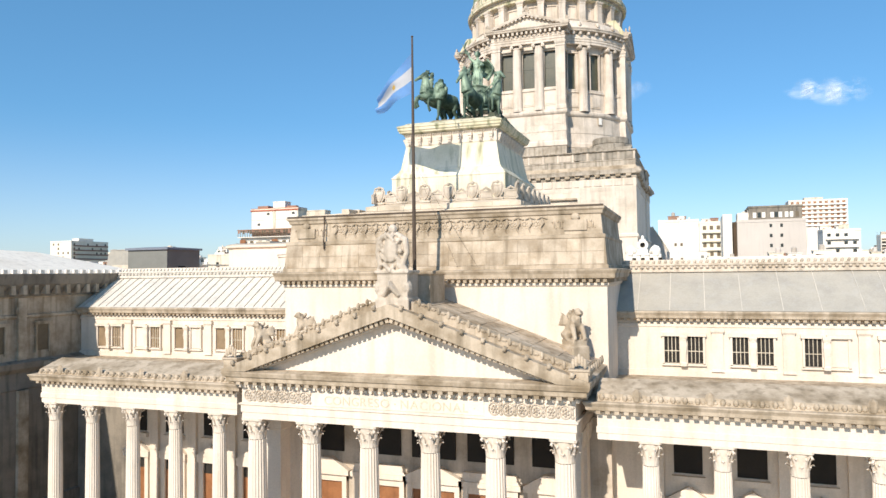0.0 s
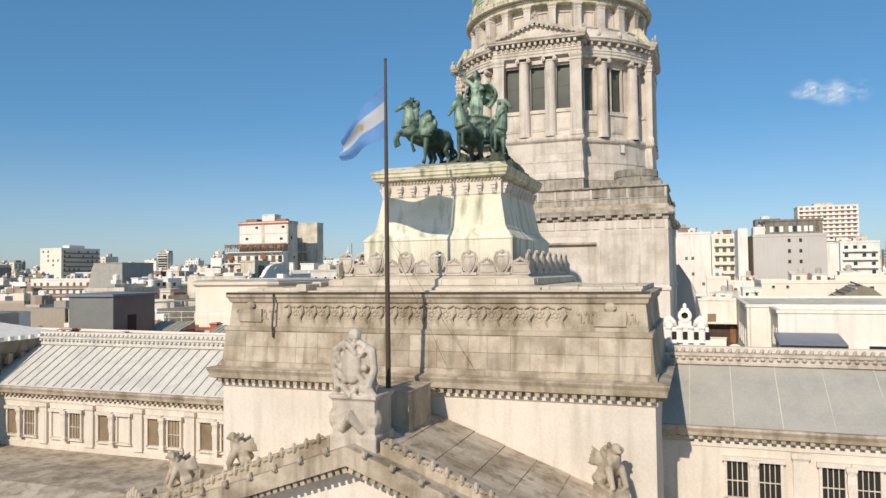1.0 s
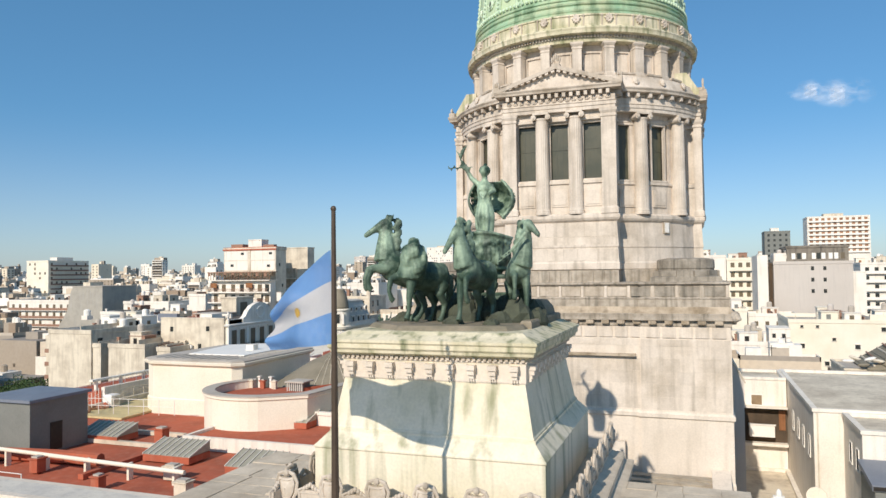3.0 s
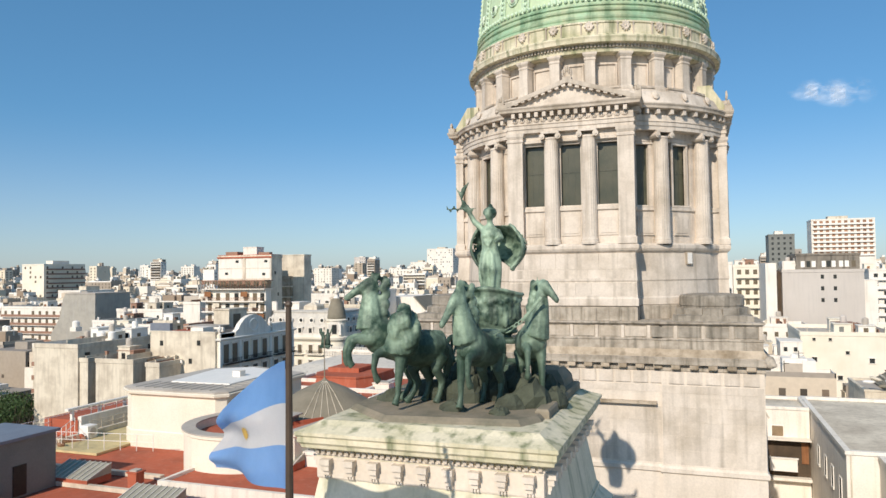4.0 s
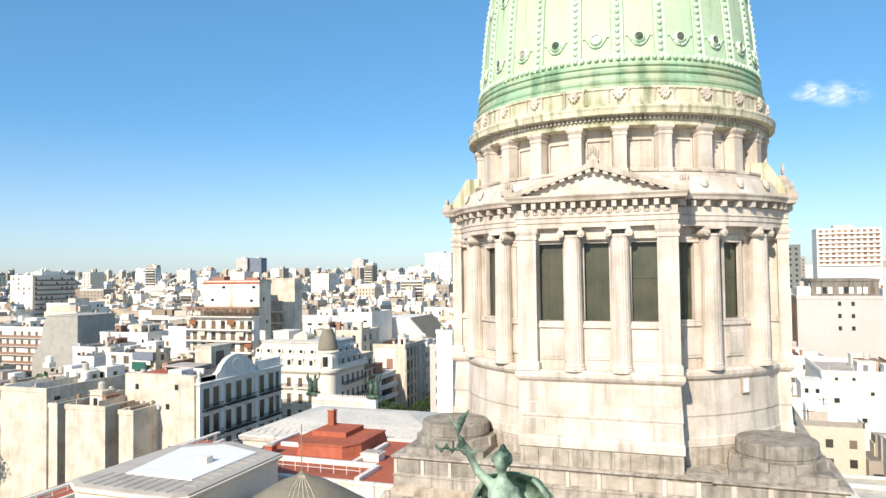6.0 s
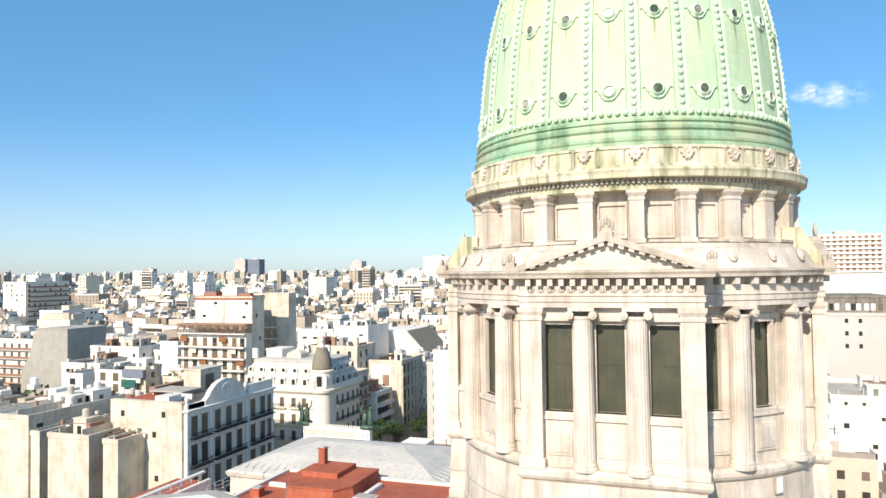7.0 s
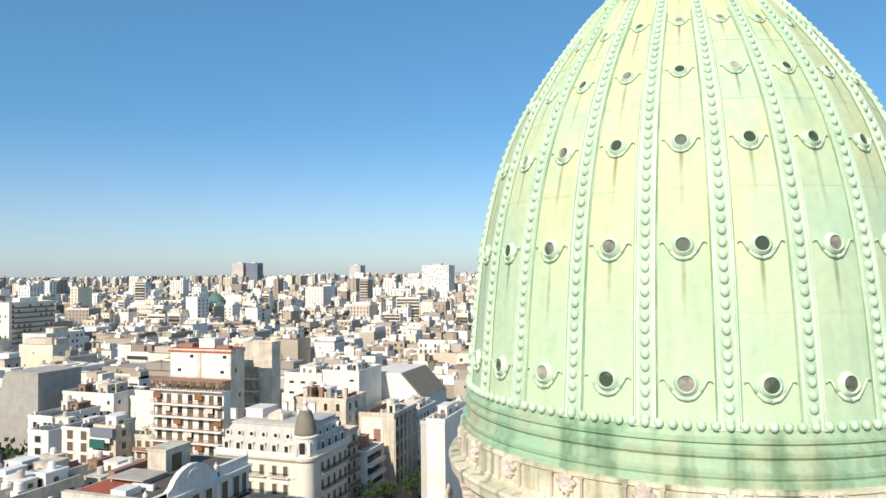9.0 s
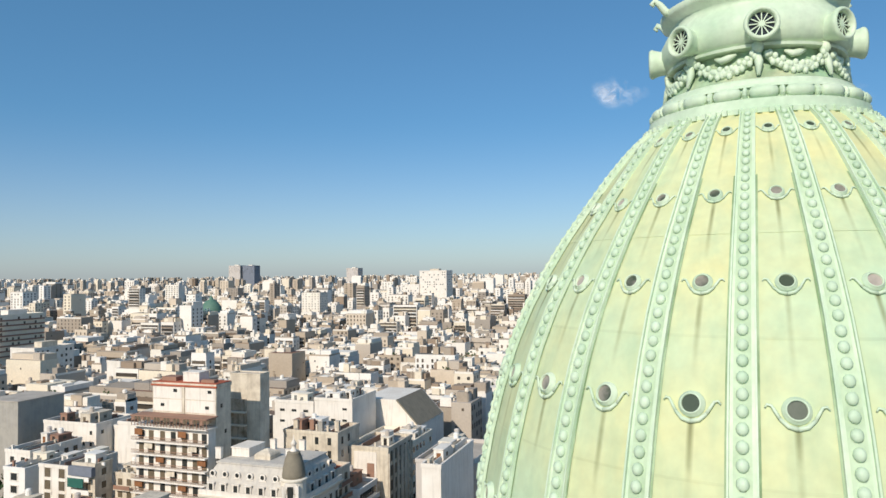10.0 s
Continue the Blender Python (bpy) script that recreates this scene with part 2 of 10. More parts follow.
FLAGGOLD = material("gold_cloth", (0.62, 0.40, 0.10), rough=0.8, grain=60)
SKYLIGHT = material("wired_skylight_glass", (0.36, 0.34, 0.27), rough=0.55, second=(0.24, 0.22, 0.17), scale=1.5, amount=0.5, spec=0.5)
TENT = material("ribbed_grey_dome", (0.25, 0.22, 0.165), rough=0.8, second=(0.17, 0.15, 0.11), scale=0.6, amount=0.6)
# distant dome copper, darkened in its colour for the cloud shade on it
SHADED_COPPER = material("cloud_shaded_copper", (0.10, 0.20, 0.15), rough=0.6, second=(0.16, 0.27, 0.20), scale=0.2, amount=0.6)
ASPHALT = material("asphalt", (0.055, 0.054, 0.052), second=(0.085, 0.082, 0.078), scale=0.1, amount=0.6, grain=4.0)
BOUNCE_PAVING = material("paving", (0.44, 0.395, 0.33), second=(0.34, 0.30, 0.25), scale=0.2, amount=0.6)
LEAF = material("leaves", (0.055, 0.095, 0.030), rough=0.6, second=(0.03, 0.06, 0.02), scale=1.2, amount=0.7, random_amount=0.3, island=True)
BARK = material("bark", (0.11, 0.085, 0.06), second=(0.06, 0.05, 0.035), scale=3.0, amount=0.7, bump=0.5)
AWNING = material("green_awning", (0.03, 0.13, 0.10), rough=0.7, second=(0.02, 0.09, 0.07), scale=1.0, amount=0.4)
CITY = island_material("city_walls", [(0.84, 0.785, 0.70), (0.64, 0.54, 0.42), (0.85, 0.81, 0.74), (0.48, 0.395, 0.30), (0.83, 0.78, 0.69), (0.40, 0.335, 0.265), (0.78, 0.69, 0.54),
                                       (0.86, 0.82, 0.75), (0.52, 0.45, 0.37), (0.32, 0.245, 0.18), (0.84, 0.79, 0.71), (0.36, 0.315, 0.265), (0.82, 0.76, 0.66)])
CITYROOF = island_material("city_roofs", [(0.22, 0.195, 0.17), (0.31, 0.275, 0.24), (0.22, 0.125, 0.085), (0.42, 0.39, 0.36), (0.13, 0.115, 0.1), (0.25, 0.215, 0.18), (0.19, 0.14, 0.11), (0.16, 0.15, 0.13)])
CITYGLASS = island_material("city_windows", [(0.07, 0.058, 0.045), (0.13, 0.105, 0.08), (0.05, 0.043, 0.036), (0.20, 0.15, 0.11), (0.09, 0.08, 0.07)], rough=0.5)


def stain_dome(m):
    """Dark runs of rain on the dome, one below each column of round windows."""
    nt = m.node_tree
    bsdf = nt.nodes["Principled BSDF"]
    src = bsdf.inputs["Base Color"].links[0].from_socket
    geo = nt.nodes.new("ShaderNodeNewGeometry")
    sep = nt.nodes.new("ShaderNodeSeparateXYZ")
    nt.links.new(geo.outputs["Position"], sep.inputs[0])

    def calc(op, a, b=None):
        n = nt.nodes.new("ShaderNodeMath")
        n.operation = op
        for i, v in enumerate((a, b)):
            if v is None:
                continue
            if isinstance(v, (int, float)):
                n.inputs[i].default_value = v
            else:
                nt.links.new(v, n.inputs[i])
        return n.outputs[0]

    turn = calc('DIVIDE', calc('ARCTAN2', sep.outputs["X"], sep.outputs["Y"]), radians(15.0))
    off = calc('ABSOLUTE', calc('SUBTRACT', turn, calc('ROUND', turn)))
    runs = nt.nodes.new("ShaderNodeTexNoise")
    runs.inputs["Scale"].default_value, runs.inputs["Detail"].default_value = 0.8, 4.0
    nt.links.new(geo.outputs["Position"], runs.inputs["Vector"])
    narrow = nt.nodes.new("ShaderNodeMapRange")
    narrow.inputs[1].default_value, narrow.inputs[2].default_value = 0.008, 0.045
    narrow.inputs[3].default_value, narrow.inputs[4].default_value = 1.0, 0.0
    nt.links.new(off, narrow.inputs[0])
    patch = nt.nodes.new("ShaderNodeMapRange")
    patch.inputs[1].default_value, patch.inputs[2].default_value = 0.33, 0.6
    patch.inputs[3].default_value, patch.inputs[4].default_value = 0.15, 1.0
    nt.links.new(runs.outputs[0], patch.inputs[0])
    total = None
    for top, low in ((65.0, 62.2), (68.3, 65.9), (70.85, 68.9), (72.95, 71.3), (74.8, 73.4)):
        run = nt.nodes.new("ShaderNodeMapRange")
        run.inputs[1].default_value, run.inputs[2].default_value = low, top
        run.inputs[3].default_value, run.inputs[4].default_value = 0.0, 0.95
        nt.links.new(sep.outputs["Z"], run.inputs[0])
        one = calc('MULTIPLY', run.outputs[0], calc('LESS_THAN', sep.outputs["Z"], top))
        total = one if total is None else calc('MAXIMUM', total, one)
    mix = nt.nodes.new("ShaderNodeMix")
    mix.data_type = 'RGBA'
    mix.inputs["B"].default_value = (0.17, 0.18, 0.07, 1)
    nt.links.new(calc('MULTIPLY', calc('MULTIPLY', narrow.outputs[0], total), patch.outputs[0]), mix.inputs["Factor"])
    nt.links.new(src, mix.inputs["A"])
    nt.links.new(mix.outputs["Result"], bsdf.inputs["Base Color"])


stain_dome(COPPER)
# pale blotches put reflections into the colour of the round panes
OCULUS_GLASS = material("reflection_toned_pane", (0.055, 0.075, 0.045), rough=0.25, second=(0.42, 0.37, 0.32), scale=0.35, amount=1.0, bump=0.02, spec=0.5, spread=(0.47, 0.62))


def thin_cloth(m):
    """Lets part of the light shine through the cloth."""
    nt = m.node_tree
    bsdf = nt.nodes["Principled BSDF"]
    glow = nt.nodes.new("ShaderNodeBsdfTranslucent")
    nt.links.new(bsdf.inputs["Base Color"].links[0].from_socket, glow.inputs["Color"])
    both = nt.nodes.new("ShaderNodeMixShader")
    both.inputs[0].default_value = 0.4
    nt.links.new(bsdf.outputs[0], both.inputs[1])
    nt.links.new(glow.outputs[0], both.inputs[2])
    nt.links.new(both.outputs[0], nt.nodes["Material Output"].inputs["Surface"])
    bsdf.inputs["Alpha"].default_value = 0.65


for cloth_mat in (FLAGBLUE, FLAGWHITE):
    thin_cloth(cloth_mat)


# ---- mesh building ----
class Mesh:
    """Collects corners and faces of one part."""

    def __init__(self):
        self.v, self.f, self.smooth = [], [], False

    def add(self, verts, faces):
        n = len(self.v)
        self.v.extend([tuple(p) for p in verts])
        self.f.extend([tuple(n + i for i in q) for q in faces])
        return self

    def box(self, x0, y0, z0, x1, y1, z1, m=None):
        p = [Vector(c) for c in ((x0, y0, z0), (x1, y0, z0), (x1, y1, z0), (x0, y1, z0), (x0, y0, z1), (x1, y0, z1), (x1, y1, z1), (x0, y1, z1))]
        if m:
            p = [m @ c for c in p]
        return self.add(p, [(0, 3, 2, 1), (4, 5, 6, 7), (0, 1, 5, 4), (1, 2, 6, 5), (2, 3, 7, 6), (3, 0, 4, 7)])

    def grid(self, rows, closed=False, flip=False):
        """Joins rows of points of equal length by quads."""
        n = len(rows[0])
        faces = []
        for i in range(len(rows) - 1):
            for j in range(n if closed else n - 1):
                a, b, c, d = i * n + j, i * n + (j + 1) % n, (i + 1) * n + (j + 1) % n, (i + 1) * n + j
                faces.append((d, c, b, a) if flip else (a, b, c, d))
        return self.add([p for r in rows for p in r], faces)

    def lathe(self, prof, n=32, c=(0, 0), a0=0.0, a1=360.0, cap=True):
        full = a1 - a0 >= 359.9
        k = n if full else n + 1
        ang = [radians(a0 + (a1 - a0) * i / n) for i in range(k)]
        rows = [[(c[0] + r * math.cos(a), c[1] + r * math.sin(a), z) for a in ang] for r, z in prof]
        base = len(self.v)
        self.grid(rows, closed=full)
        if cap and full:
            top = base + (len(prof) - 1) * k
            self.f.append(tuple(range(base + k - 1, base - 1, -1)))
            self.f.append(tuple(range(top, top + k)))
        return self

    def rings(self, poly, prof, cap=True):
        """A body over a counter-clockwise plan, its outline set out by the profile (out, z)."""
        rows = [[(x, y, z) for x, y in offset(poly, o)] for o, z in prof]
        base, k = len(self.v), len(poly)
        self.grid(rows, closed=True)
        if cap:
            top = base + (len(prof) - 1) * k
            self.f.append(tuple(range(base + k - 1, base - 1, -1)))
            self.f.append(tuple(range(top, top + k)))
        return self

    def prism(self, poly, y0, y1):
        """A plan in x and z, drawn out along y."""
        k = len(poly)
        self.add([(x, y0, z) for x, z in poly] + [(x, y1, z) for x, z in poly],
                 [tuple(range(k)), tuple(range(2 * k - 1, k - 1, -1))] + [(i, i + k, (i + 1) % k + k, (i + 1) % k) for i in range(k)])
        return self

    def arc_box(self, r0, r1, a0, a1, z0, z1, n=4):
        ang = [radians(a0 + (a1 - a0) * i / n) for i in range(n + 1)]
        rows = [[(r * math.cos(a), r * math.sin(a), z) for a in ang] for r, z in ((r0, z0), (r1, z0), (r1, z1), (r0, z1), (r0, z0))]
        base = len(self.v)
        self.grid(rows)
        k = n + 1
        self.f.append((base, base + k, base + 2 * k, base + 3 * k))
        self.f.append((base + 3 * k + n, base + 2 * k + n, base + k + n, base + n))
        return self

    def tube(self, pts, radii, n=8, flat=1.0):
        pts = [Vector(p) for p in pts]
        rows = []
        side = None
        for i, p in enumerate(pts):
            d = (pts[min(i + 1, len(pts) - 1)] - pts[max(i - 1, 0)]).normalized()
            if side is None:
                side = d.cross(Vector((0.31, 0.2, 0.93))).normalized()
            side = (side - d * side.dot(d)).normalized()
            up = d.cross(side)
            r = radii[i] if hasattr(radii, "__len__") else radii
            rows.append([p + (side * math.cos(a) * flat + up * math.sin(a)) * r for a in [2 * math.pi * j / n for j in range(n)]])
        base = len(self.v)
        self.grid(rows, closed=True)
        top = base + (len(pts) - 1) * n
        self.f.append(tuple(range(base + n - 1, base - 1, -1)))
        self.f.append(tuple(range(top, top + n)))
        return self

    def ball(self, c, r, nu=10, nv=6, m=None):
        r = r if hasattr(r, "__len__") else (r, r, r)
        rows = []
        for i in range(1, nv):
            t = math.pi * i / nv
            rows.append([Vector((r[0] * math.sin(t) * math.cos(2 * math.pi * j / nu), r[1] * math.sin(t) * math.sin(2 * math.pi * j / nu), -r[2] * math.cos(t))) for j in range(nu)])
        ends = [Vector((0, 0, -r[2])), Vector((0, 0, r[2]))]
        rot = m or Matrix.Identity(4)
        c = Vector(c)
        base = len(self.v)
        self.grid([[c + rot @ p for p in row] for row in rows], closed=True)
        self.v += [tuple(c + rot @ e) for e in ends]
        last = base + (nv - 2) * nu
        for j in range(nu):
            self.f.append((base + (nv - 1) * nu, base + (j + 1) % nu, base + j))
            self.f.append((base + (nv - 1) * nu + 1, last + j, last + (j + 1) % nu))
        return self

    def put(self, m):
        """Moves all that has been built by the pose m."""
        self.v = [tuple(m @ Vector(p)) for p in self.v]
        return self

    def data(self, name, mat):
        me = bpy.data.meshes.new(name)
        me.from_pydata(self.v, [], self.f)
        me.materials.append(mat)
        if self.smooth:
            me.shade_smooth()
        me.update()
        return me


def offset(poly, o):
    if not o:
        return list(poly)
    out, n = [], len(poly)
    for i in range(n):
        p, q, r = Vector(poly[i - 1]), Vector(poly[i]), Vector(poly[(i + 1) % n])
        d1, d2 = (q - p).normalized(), (r - q).normalized()
        n1, n2 = Vector((d1.y, -d1.x)), Vector((d2.y, -d2.x))
        k = (n1 + n2) / max(1e-6, 1 + n1.dot(n2))
        out.append((q.x + k.x * o, q.y + k.y * o))
    return out


def rect(x0, y0, x1, y1):
    return [(x0, y0), (x1, y0), (x1, y1), (x0, y1)]


def thing(name, label, category, at=(0, 0, 0), group="", kind=""):
    ob = new(name)
    ob.location = at
    return tagged(ob, label, category, group, kind)


# rows of carving too fine to pick apart
SMALL = {"dentil_course", "modillion_course", "raking_dentil_course", "frieze_relief", "gutter_cresting", "ridge_cresting", "cresting", "upper_dentil_course", "gable_dentil_course", "bead_course", "bracket_course", "eaves_tile_course"}


def part(name, mesh, mat, parent, label="", smooth=False):
    if isinstance(mesh, Mesh):
        mesh.smooth = smooth or mesh.smooth
        mesh = mesh.data(name, mat)
    ob = new(name, mesh)
    ob.parent = parent
    if parent is not None and parent.parent is None:
        ob.matrix_parent_inverse = Matrix.Translation(parent.location).inverted()
    if label:
        tagged(ob, label)
    if name in SMALL:
        tagged(ob, kind="stuff")
    return ob


def single(name, mesh, mat, label, category, group="", kind="", smooth=False):
    mesh.smooth = smooth or mesh.smooth
    return tagged(new(name, mesh.data(name, mat)), label, category, group, kind)


def placed(name, me, parent, m, label=""):
    """A part on shared mesh data at the pose m (world)."""
    ob = new(name, me)
    ob.parent = parent
    if parent.parent is None:
        ob.matrix_parent_inverse = Matrix.Translation(parent.location).inverted()
    ob.matrix_basis = m
    if label:
        tagged(ob, label)
    return ob


def dentils(mesh, path, closed, pitch, w, deep, z0, z1, out=0.0):
    """Small blocks along a plan outline, standing out from it."""
    pts = offset(path, out) if closed else path
    n = len(pts)
    for i in range(n if closed else n - 1):
        a, b = Vector(pts[i]), Vector(pts[(i + 1) % n])
        d = b - a
        k = int(d.length / pitch)
        if k < 1:
            continue
        d.normalize()
        nn = Vector((d.y, -d.x))
        gap = (b - a).length / k
        for j in range(k):
            c = a + d * gap * (j + 0.5)
            ang = math.atan2(d.y, d.x)
            m = Matrix.Translation((c.x, c.y, 0)) @ Matrix.Rotation(ang, 4, 'Z')
            mesh.box(-w / 2, -deep, z0, w / 2, 0.03, z1, m)
    return mesh


# ---- ground ----
single("ground", Mesh().box(-9000, -9000, -0.6, 9000, 9000, 0.0), ASPHALT, "dark asphalt ground under streets and buildings", "ground", kind="structure")
# unseen pale forecourt, added to reflect warm sunlight up onto the facade
single("bounce_forecourt", Mesh().box(-150, -320, 0.004, 150, -50, 0.12), BOUNCE_PAVING, "unseen pale paving added to bounce light up onto the palace", "paving", kind="structure")


# ---- shared stone parts ----
def shaft_mesh(r, z0, z1, flutes=20):
    m = Mesh()
    rows = []
    for k in range(5):
        u = k / 4
        rr = r * (1 - 0.14 * u * u)
        rows.append([((rr - (0.075 * r if j % 2 else 0)) * math.cos(math.pi * j / flutes), (rr - (0.075 * r if j % 2 else 0)) * math.sin(math.pi * j / flutes), z0 + (z1 - z0) * u) for j in range(2 * flutes)])
    m.grid(rows, closed=True)
    return m


def capital_mesh(r, z0, z1):
    """Corinthian: bell, two rows of curled leaves, corner volutes and abacus."""
    m, h = Mesh(), z1 - z0
    m.lathe([(r * 0.86, z0), (r * 0.98, z0 + 0.04), (r * 0.86, z0 + 0.1), (r * 0.88, z0 + h * 0.5), (r * 1.12, z0 + h * 0.86)], 16)
    for row, (top, n, w) in enumerate(((0.42, 8, 0.62), (0.72, 8, 0.58))):
        for k in range(n):
            a = 2 * math.pi * (k + 0.5 * row) / n
            u, s = Vector((math.cos(a), math.sin(a), 0)), Vector((-math.sin(a), math.cos(a), 0))
            strip = []
            for t, out, ww in ((0.0, 0.9, 0.8), (0.45, 0.98, 1.0), (0.8, 1.13, 0.85), (1.0, 1.36, 0.5), (0.9, 1.46, 0.25)):
                c = u * r * out + Vector((0, 0, z0 + h * (0.04 + top * t)))
                strip.append([c - s * r * w * ww * 0.5, c + u * r * 0.07, c + s * r * w * ww * 0.5])
            m.grid(strip)
            m.grid([[p - u * r * 0.06 for p in q] for q in strip], flip=True)
    for k in range(4):
        a = math.pi / 4 + k * math.pi / 2
        u = Vector((math.cos(a), math.sin(a), 0))
        m.tube([u * r * 0.9 + Vector((0, 0, z0 + h * 0.55)), u * r * 1.2 + Vector((0, 0, z0 + h * 0.78)), u * r * 1.5 + Vector((0, 0, z0 + h * 0.86)), u * r * 1.6 + Vector((0, 0, z0 + h * 0.76)), u * r * 1.48 + Vector((0, 0, z0 + h * 0.7))],
               [r * 0.1, r * 0.13, r * 0.14, r * 0.15, r * 0.08], 6)
    ab = []
    for k in range(4):
        a = k * math.pi / 2
        for da, rr in ((-0.70, 1.72), (0.0, 1.12), (0.70, 1.72)):
            ab.append((r * rr * math.cos(a + da), r * rr * math.sin(a + da)))
    m.rings(ab, [(-0.06, z0 + h * 0.87), (0, z0 + h * 0.9), (0.02, z1)])
    return m


def base_mesh(r, z0, h):
    m = Mesh().box(-r * 1.35, -r * 1.35, z0, r * 1.35, r * 1.35, z0 + h * 0.35)
    return m.lathe([(r * 1.32, z0 + h * 0.35), (r * 1.38, z0 + h * 0.5), (r * 1.2, z0 + h * 0.65), (r * 1.25, z0 + h * 0.8), (r * 1.02, z0 + h)], 20)


CAP_Z, BELL_Z, FOOT_Z = 15.45, 14.05, 5.0
COL_R = 0.66
SHAFT = shaft_mesh(COL_R, FOOT_Z + 0.6, BELL_Z).data("shaft", STONE)
CAPITAL = capital_mesh(COL_R * 0.88, BELL_Z, CAP_Z).data("capital", STONE)
BASE = base_mesh(COL_R, FOOT_Z, 0.6).data("base", STONE)


def column(parent, x, y, scale=1.0, label=""):
    body = placed("column", SHAFT, parent, Matrix.Translation((x, y, 0)) @ Matrix.Diagonal((scale, scale, 1, 1)), label)
    for nm, me in (("capital", CAPITAL), ("base", BASE)):
        ob = new(nm, me)
        ob.parent = body
    return body


def relief(mesh, x0, x1, y, z0, z1, pitch, kind=0, seed=3):
    """Carved ornament in front of a wall that faces -y: scrolls or palmettes."""
    rng = random.Random(seed)
    n = max(1, round((x1 - x0) / pitch))
    w = (x1 - x0) / n
    for i in range(n):
        c, zm, h = x0 + w * (i + 0.5), (z0 + z1) / 2, (z1 - z0)
        if kind == 0:
            ring = [Vector((c + 0.4 * w * math.cos(2 * math.pi * j / 14), y - 0.05, zm + 0.42 * h * math.sin(2 * math.pi * j / 14))) for j in range(15)]
            mesh.tube(ring, 0.05, 5)
            mesh.ball((c, y - 0.06, zm), (h * 0.1, 0.1, h * 0.1), 6, 4)
            for j in range(6):
                a = 2 * math.pi * (j + 0.5 * (i % 2)) / 6
                mesh.ball((c + 0.2 * w * math.cos(a), y - 0.05, zm + 0.22 * h * math.sin(a)), (h * 0.1, 0.08, h * 0.09), 6, 4)
            for s in (-1, 1):
                mesh.ball((c + w * 0.5, y - 0.05, zm + s * h * 0.32), (h * 0.13, 0.09, h * 0.12), 6, 4)
            mesh.ball((c + w * 0.5, y - 0.05, zm), (h * 0.07, 0.08, h * 0.2), 6, 4)
        else:
            mesh.ball((c, y - 0.04, zm), (w * 0.17, 0.09, h * 0.42), 6, 4)
            for s in (-1, 1):
                mesh.ball((c + s * w * 0.27, y - 0.03, zm - h * 0.1), (w * 0.11, 0.07, h * rng.uniform(0.26, 0.36)), 6, 4, Matrix.Rotation(s * 0.5, 4, 'Y'))
    return mesh


# ---- portico with pediment ----
portico = thing("portico", "cream limestone portico with six fluted Corinthian columns and pediment", "portico", (0, -45, 0))
PX = 10.85
part("podium", Mesh().rings(rect(-12.2, -50.4, 12.2, -40.2), [(0.3, 0), (0.3, 0.8), (0, 0.9), (0, 4.4), (0.2, 4.5), (0.2, 5.0)]), STONE, portico)
for k in range(6):
    column(portico, -10.125 + 4.05 * k, -48.55)
for s in (-1, 1):
    for yy in (-46.2, -43.6):
        part("pier", Mesh().rings(rect(s * 10.1 - 0.6, yy - 0.6, s * 10.1 + 0.6, yy + 0.6), [(0.12, 5.0), (0.12, 5.5), (0, 5.6), (0, 14.2), (0.1, 14.3), (0.16, 14.9), (0.2, 15.45)]), STONE, portico)
ent = rect(-PX, -49.2, PX, -40.9)
part("entablature", Mesh().rings(ent, [(0, 15.45), (0, 15.85), (0.06, 15.87), (0.06, 16.3), (0.16, 16.36), (0.16, 16.45), (0.0, 16.5), (0.0, 17.45), (0.1, 17.5), (0.16, 17.62), (0.16, 17.72)]), STONE, portico)
part("cornice", Mesh().rings(ent, [(0.1, 17.72), (0.72, 17.95), (0.74, 18.2), (0.86, 18.26), (0.95, 18.5), (0.95, 18.58), (0.4, 18.66)]), STONE_OLD, portico)
part("modillion_course", dentils(Mesh(), offset(ent, 0.16), True, 0.62, 0.3, 0.5, 17.72, 17.93), STONE_OLD, portico)
part("dentil_course", dentils(Mesh(), offset(ent, 0.1), True, 0.3, 0.17, 0.13, 17.48, 17.66), STONE, portico)
fr = Mesh()
relief(fr, -10.7, -5.8, -49.2, 16.55, 17.4, 0.82)
relief(fr, 5.8, 10.7, -49.2, 16.55, 17.4, 0.82)
part("frieze_relief", fr, STONE_EDGE, portico)
part("frieze_panel", Mesh().box(-5.6, -49.24, 16.52, 5.6, -49.18, 17.4), STONE, portico)


def letter_mesh(char):
    """One raised capital, its left foot at the origin and the cap height one metre, standing in x and z."""
    cu = bpy.data.curves.new("letter", 'FONT')
    cu.body, cu.extrude = char, 0.02
    tmp = bpy.data.objects.new("letter", cu)
    scene.collection.objects.link(tmp)
    me = bpy.data.meshes.new_from_object(tmp.evaluated_get(bpy.context.evaluated_depsgraph_get()))
    bpy.data.objects.remove(tmp)
    left = min(v.co.x for v in me.vertices)
    wide = max(v.co.x for v in me.vertices) - left
    for v in me.vertices:
        v.co = Vector((v.co.x - left, -v.co.z, v.co.y / 0.7))
    me.materials.clear()
    me.materials.append(STONE_CARVED)
    return me, wide


words = []
reach = 0.0
for char in "CONGRESO \u00b7 NACIONAL \u00b7":
    if char == " ":
        reach += 0.28
        continue
    me, wide = letter_mesh(char)
    words.append((me, reach))
    reach += wide + 0.14
for me, start in words:
    placed("letter", me, portico, Matrix.Translation((-4.75 + 9.95 * start / reach, -49.245, 16.65)) @ Matrix.Diagonal((9.95 / reach, 1, 0.52, 1)), "carved capital of the inscription")
APEX, EAVE = 22.95, 18.6
part("tympanum", Mesh().prism([(-9.9, EAVE), (9.9, EAVE), (0, APEX - 0.75)], -49.05, -48.6), STONE, portico)
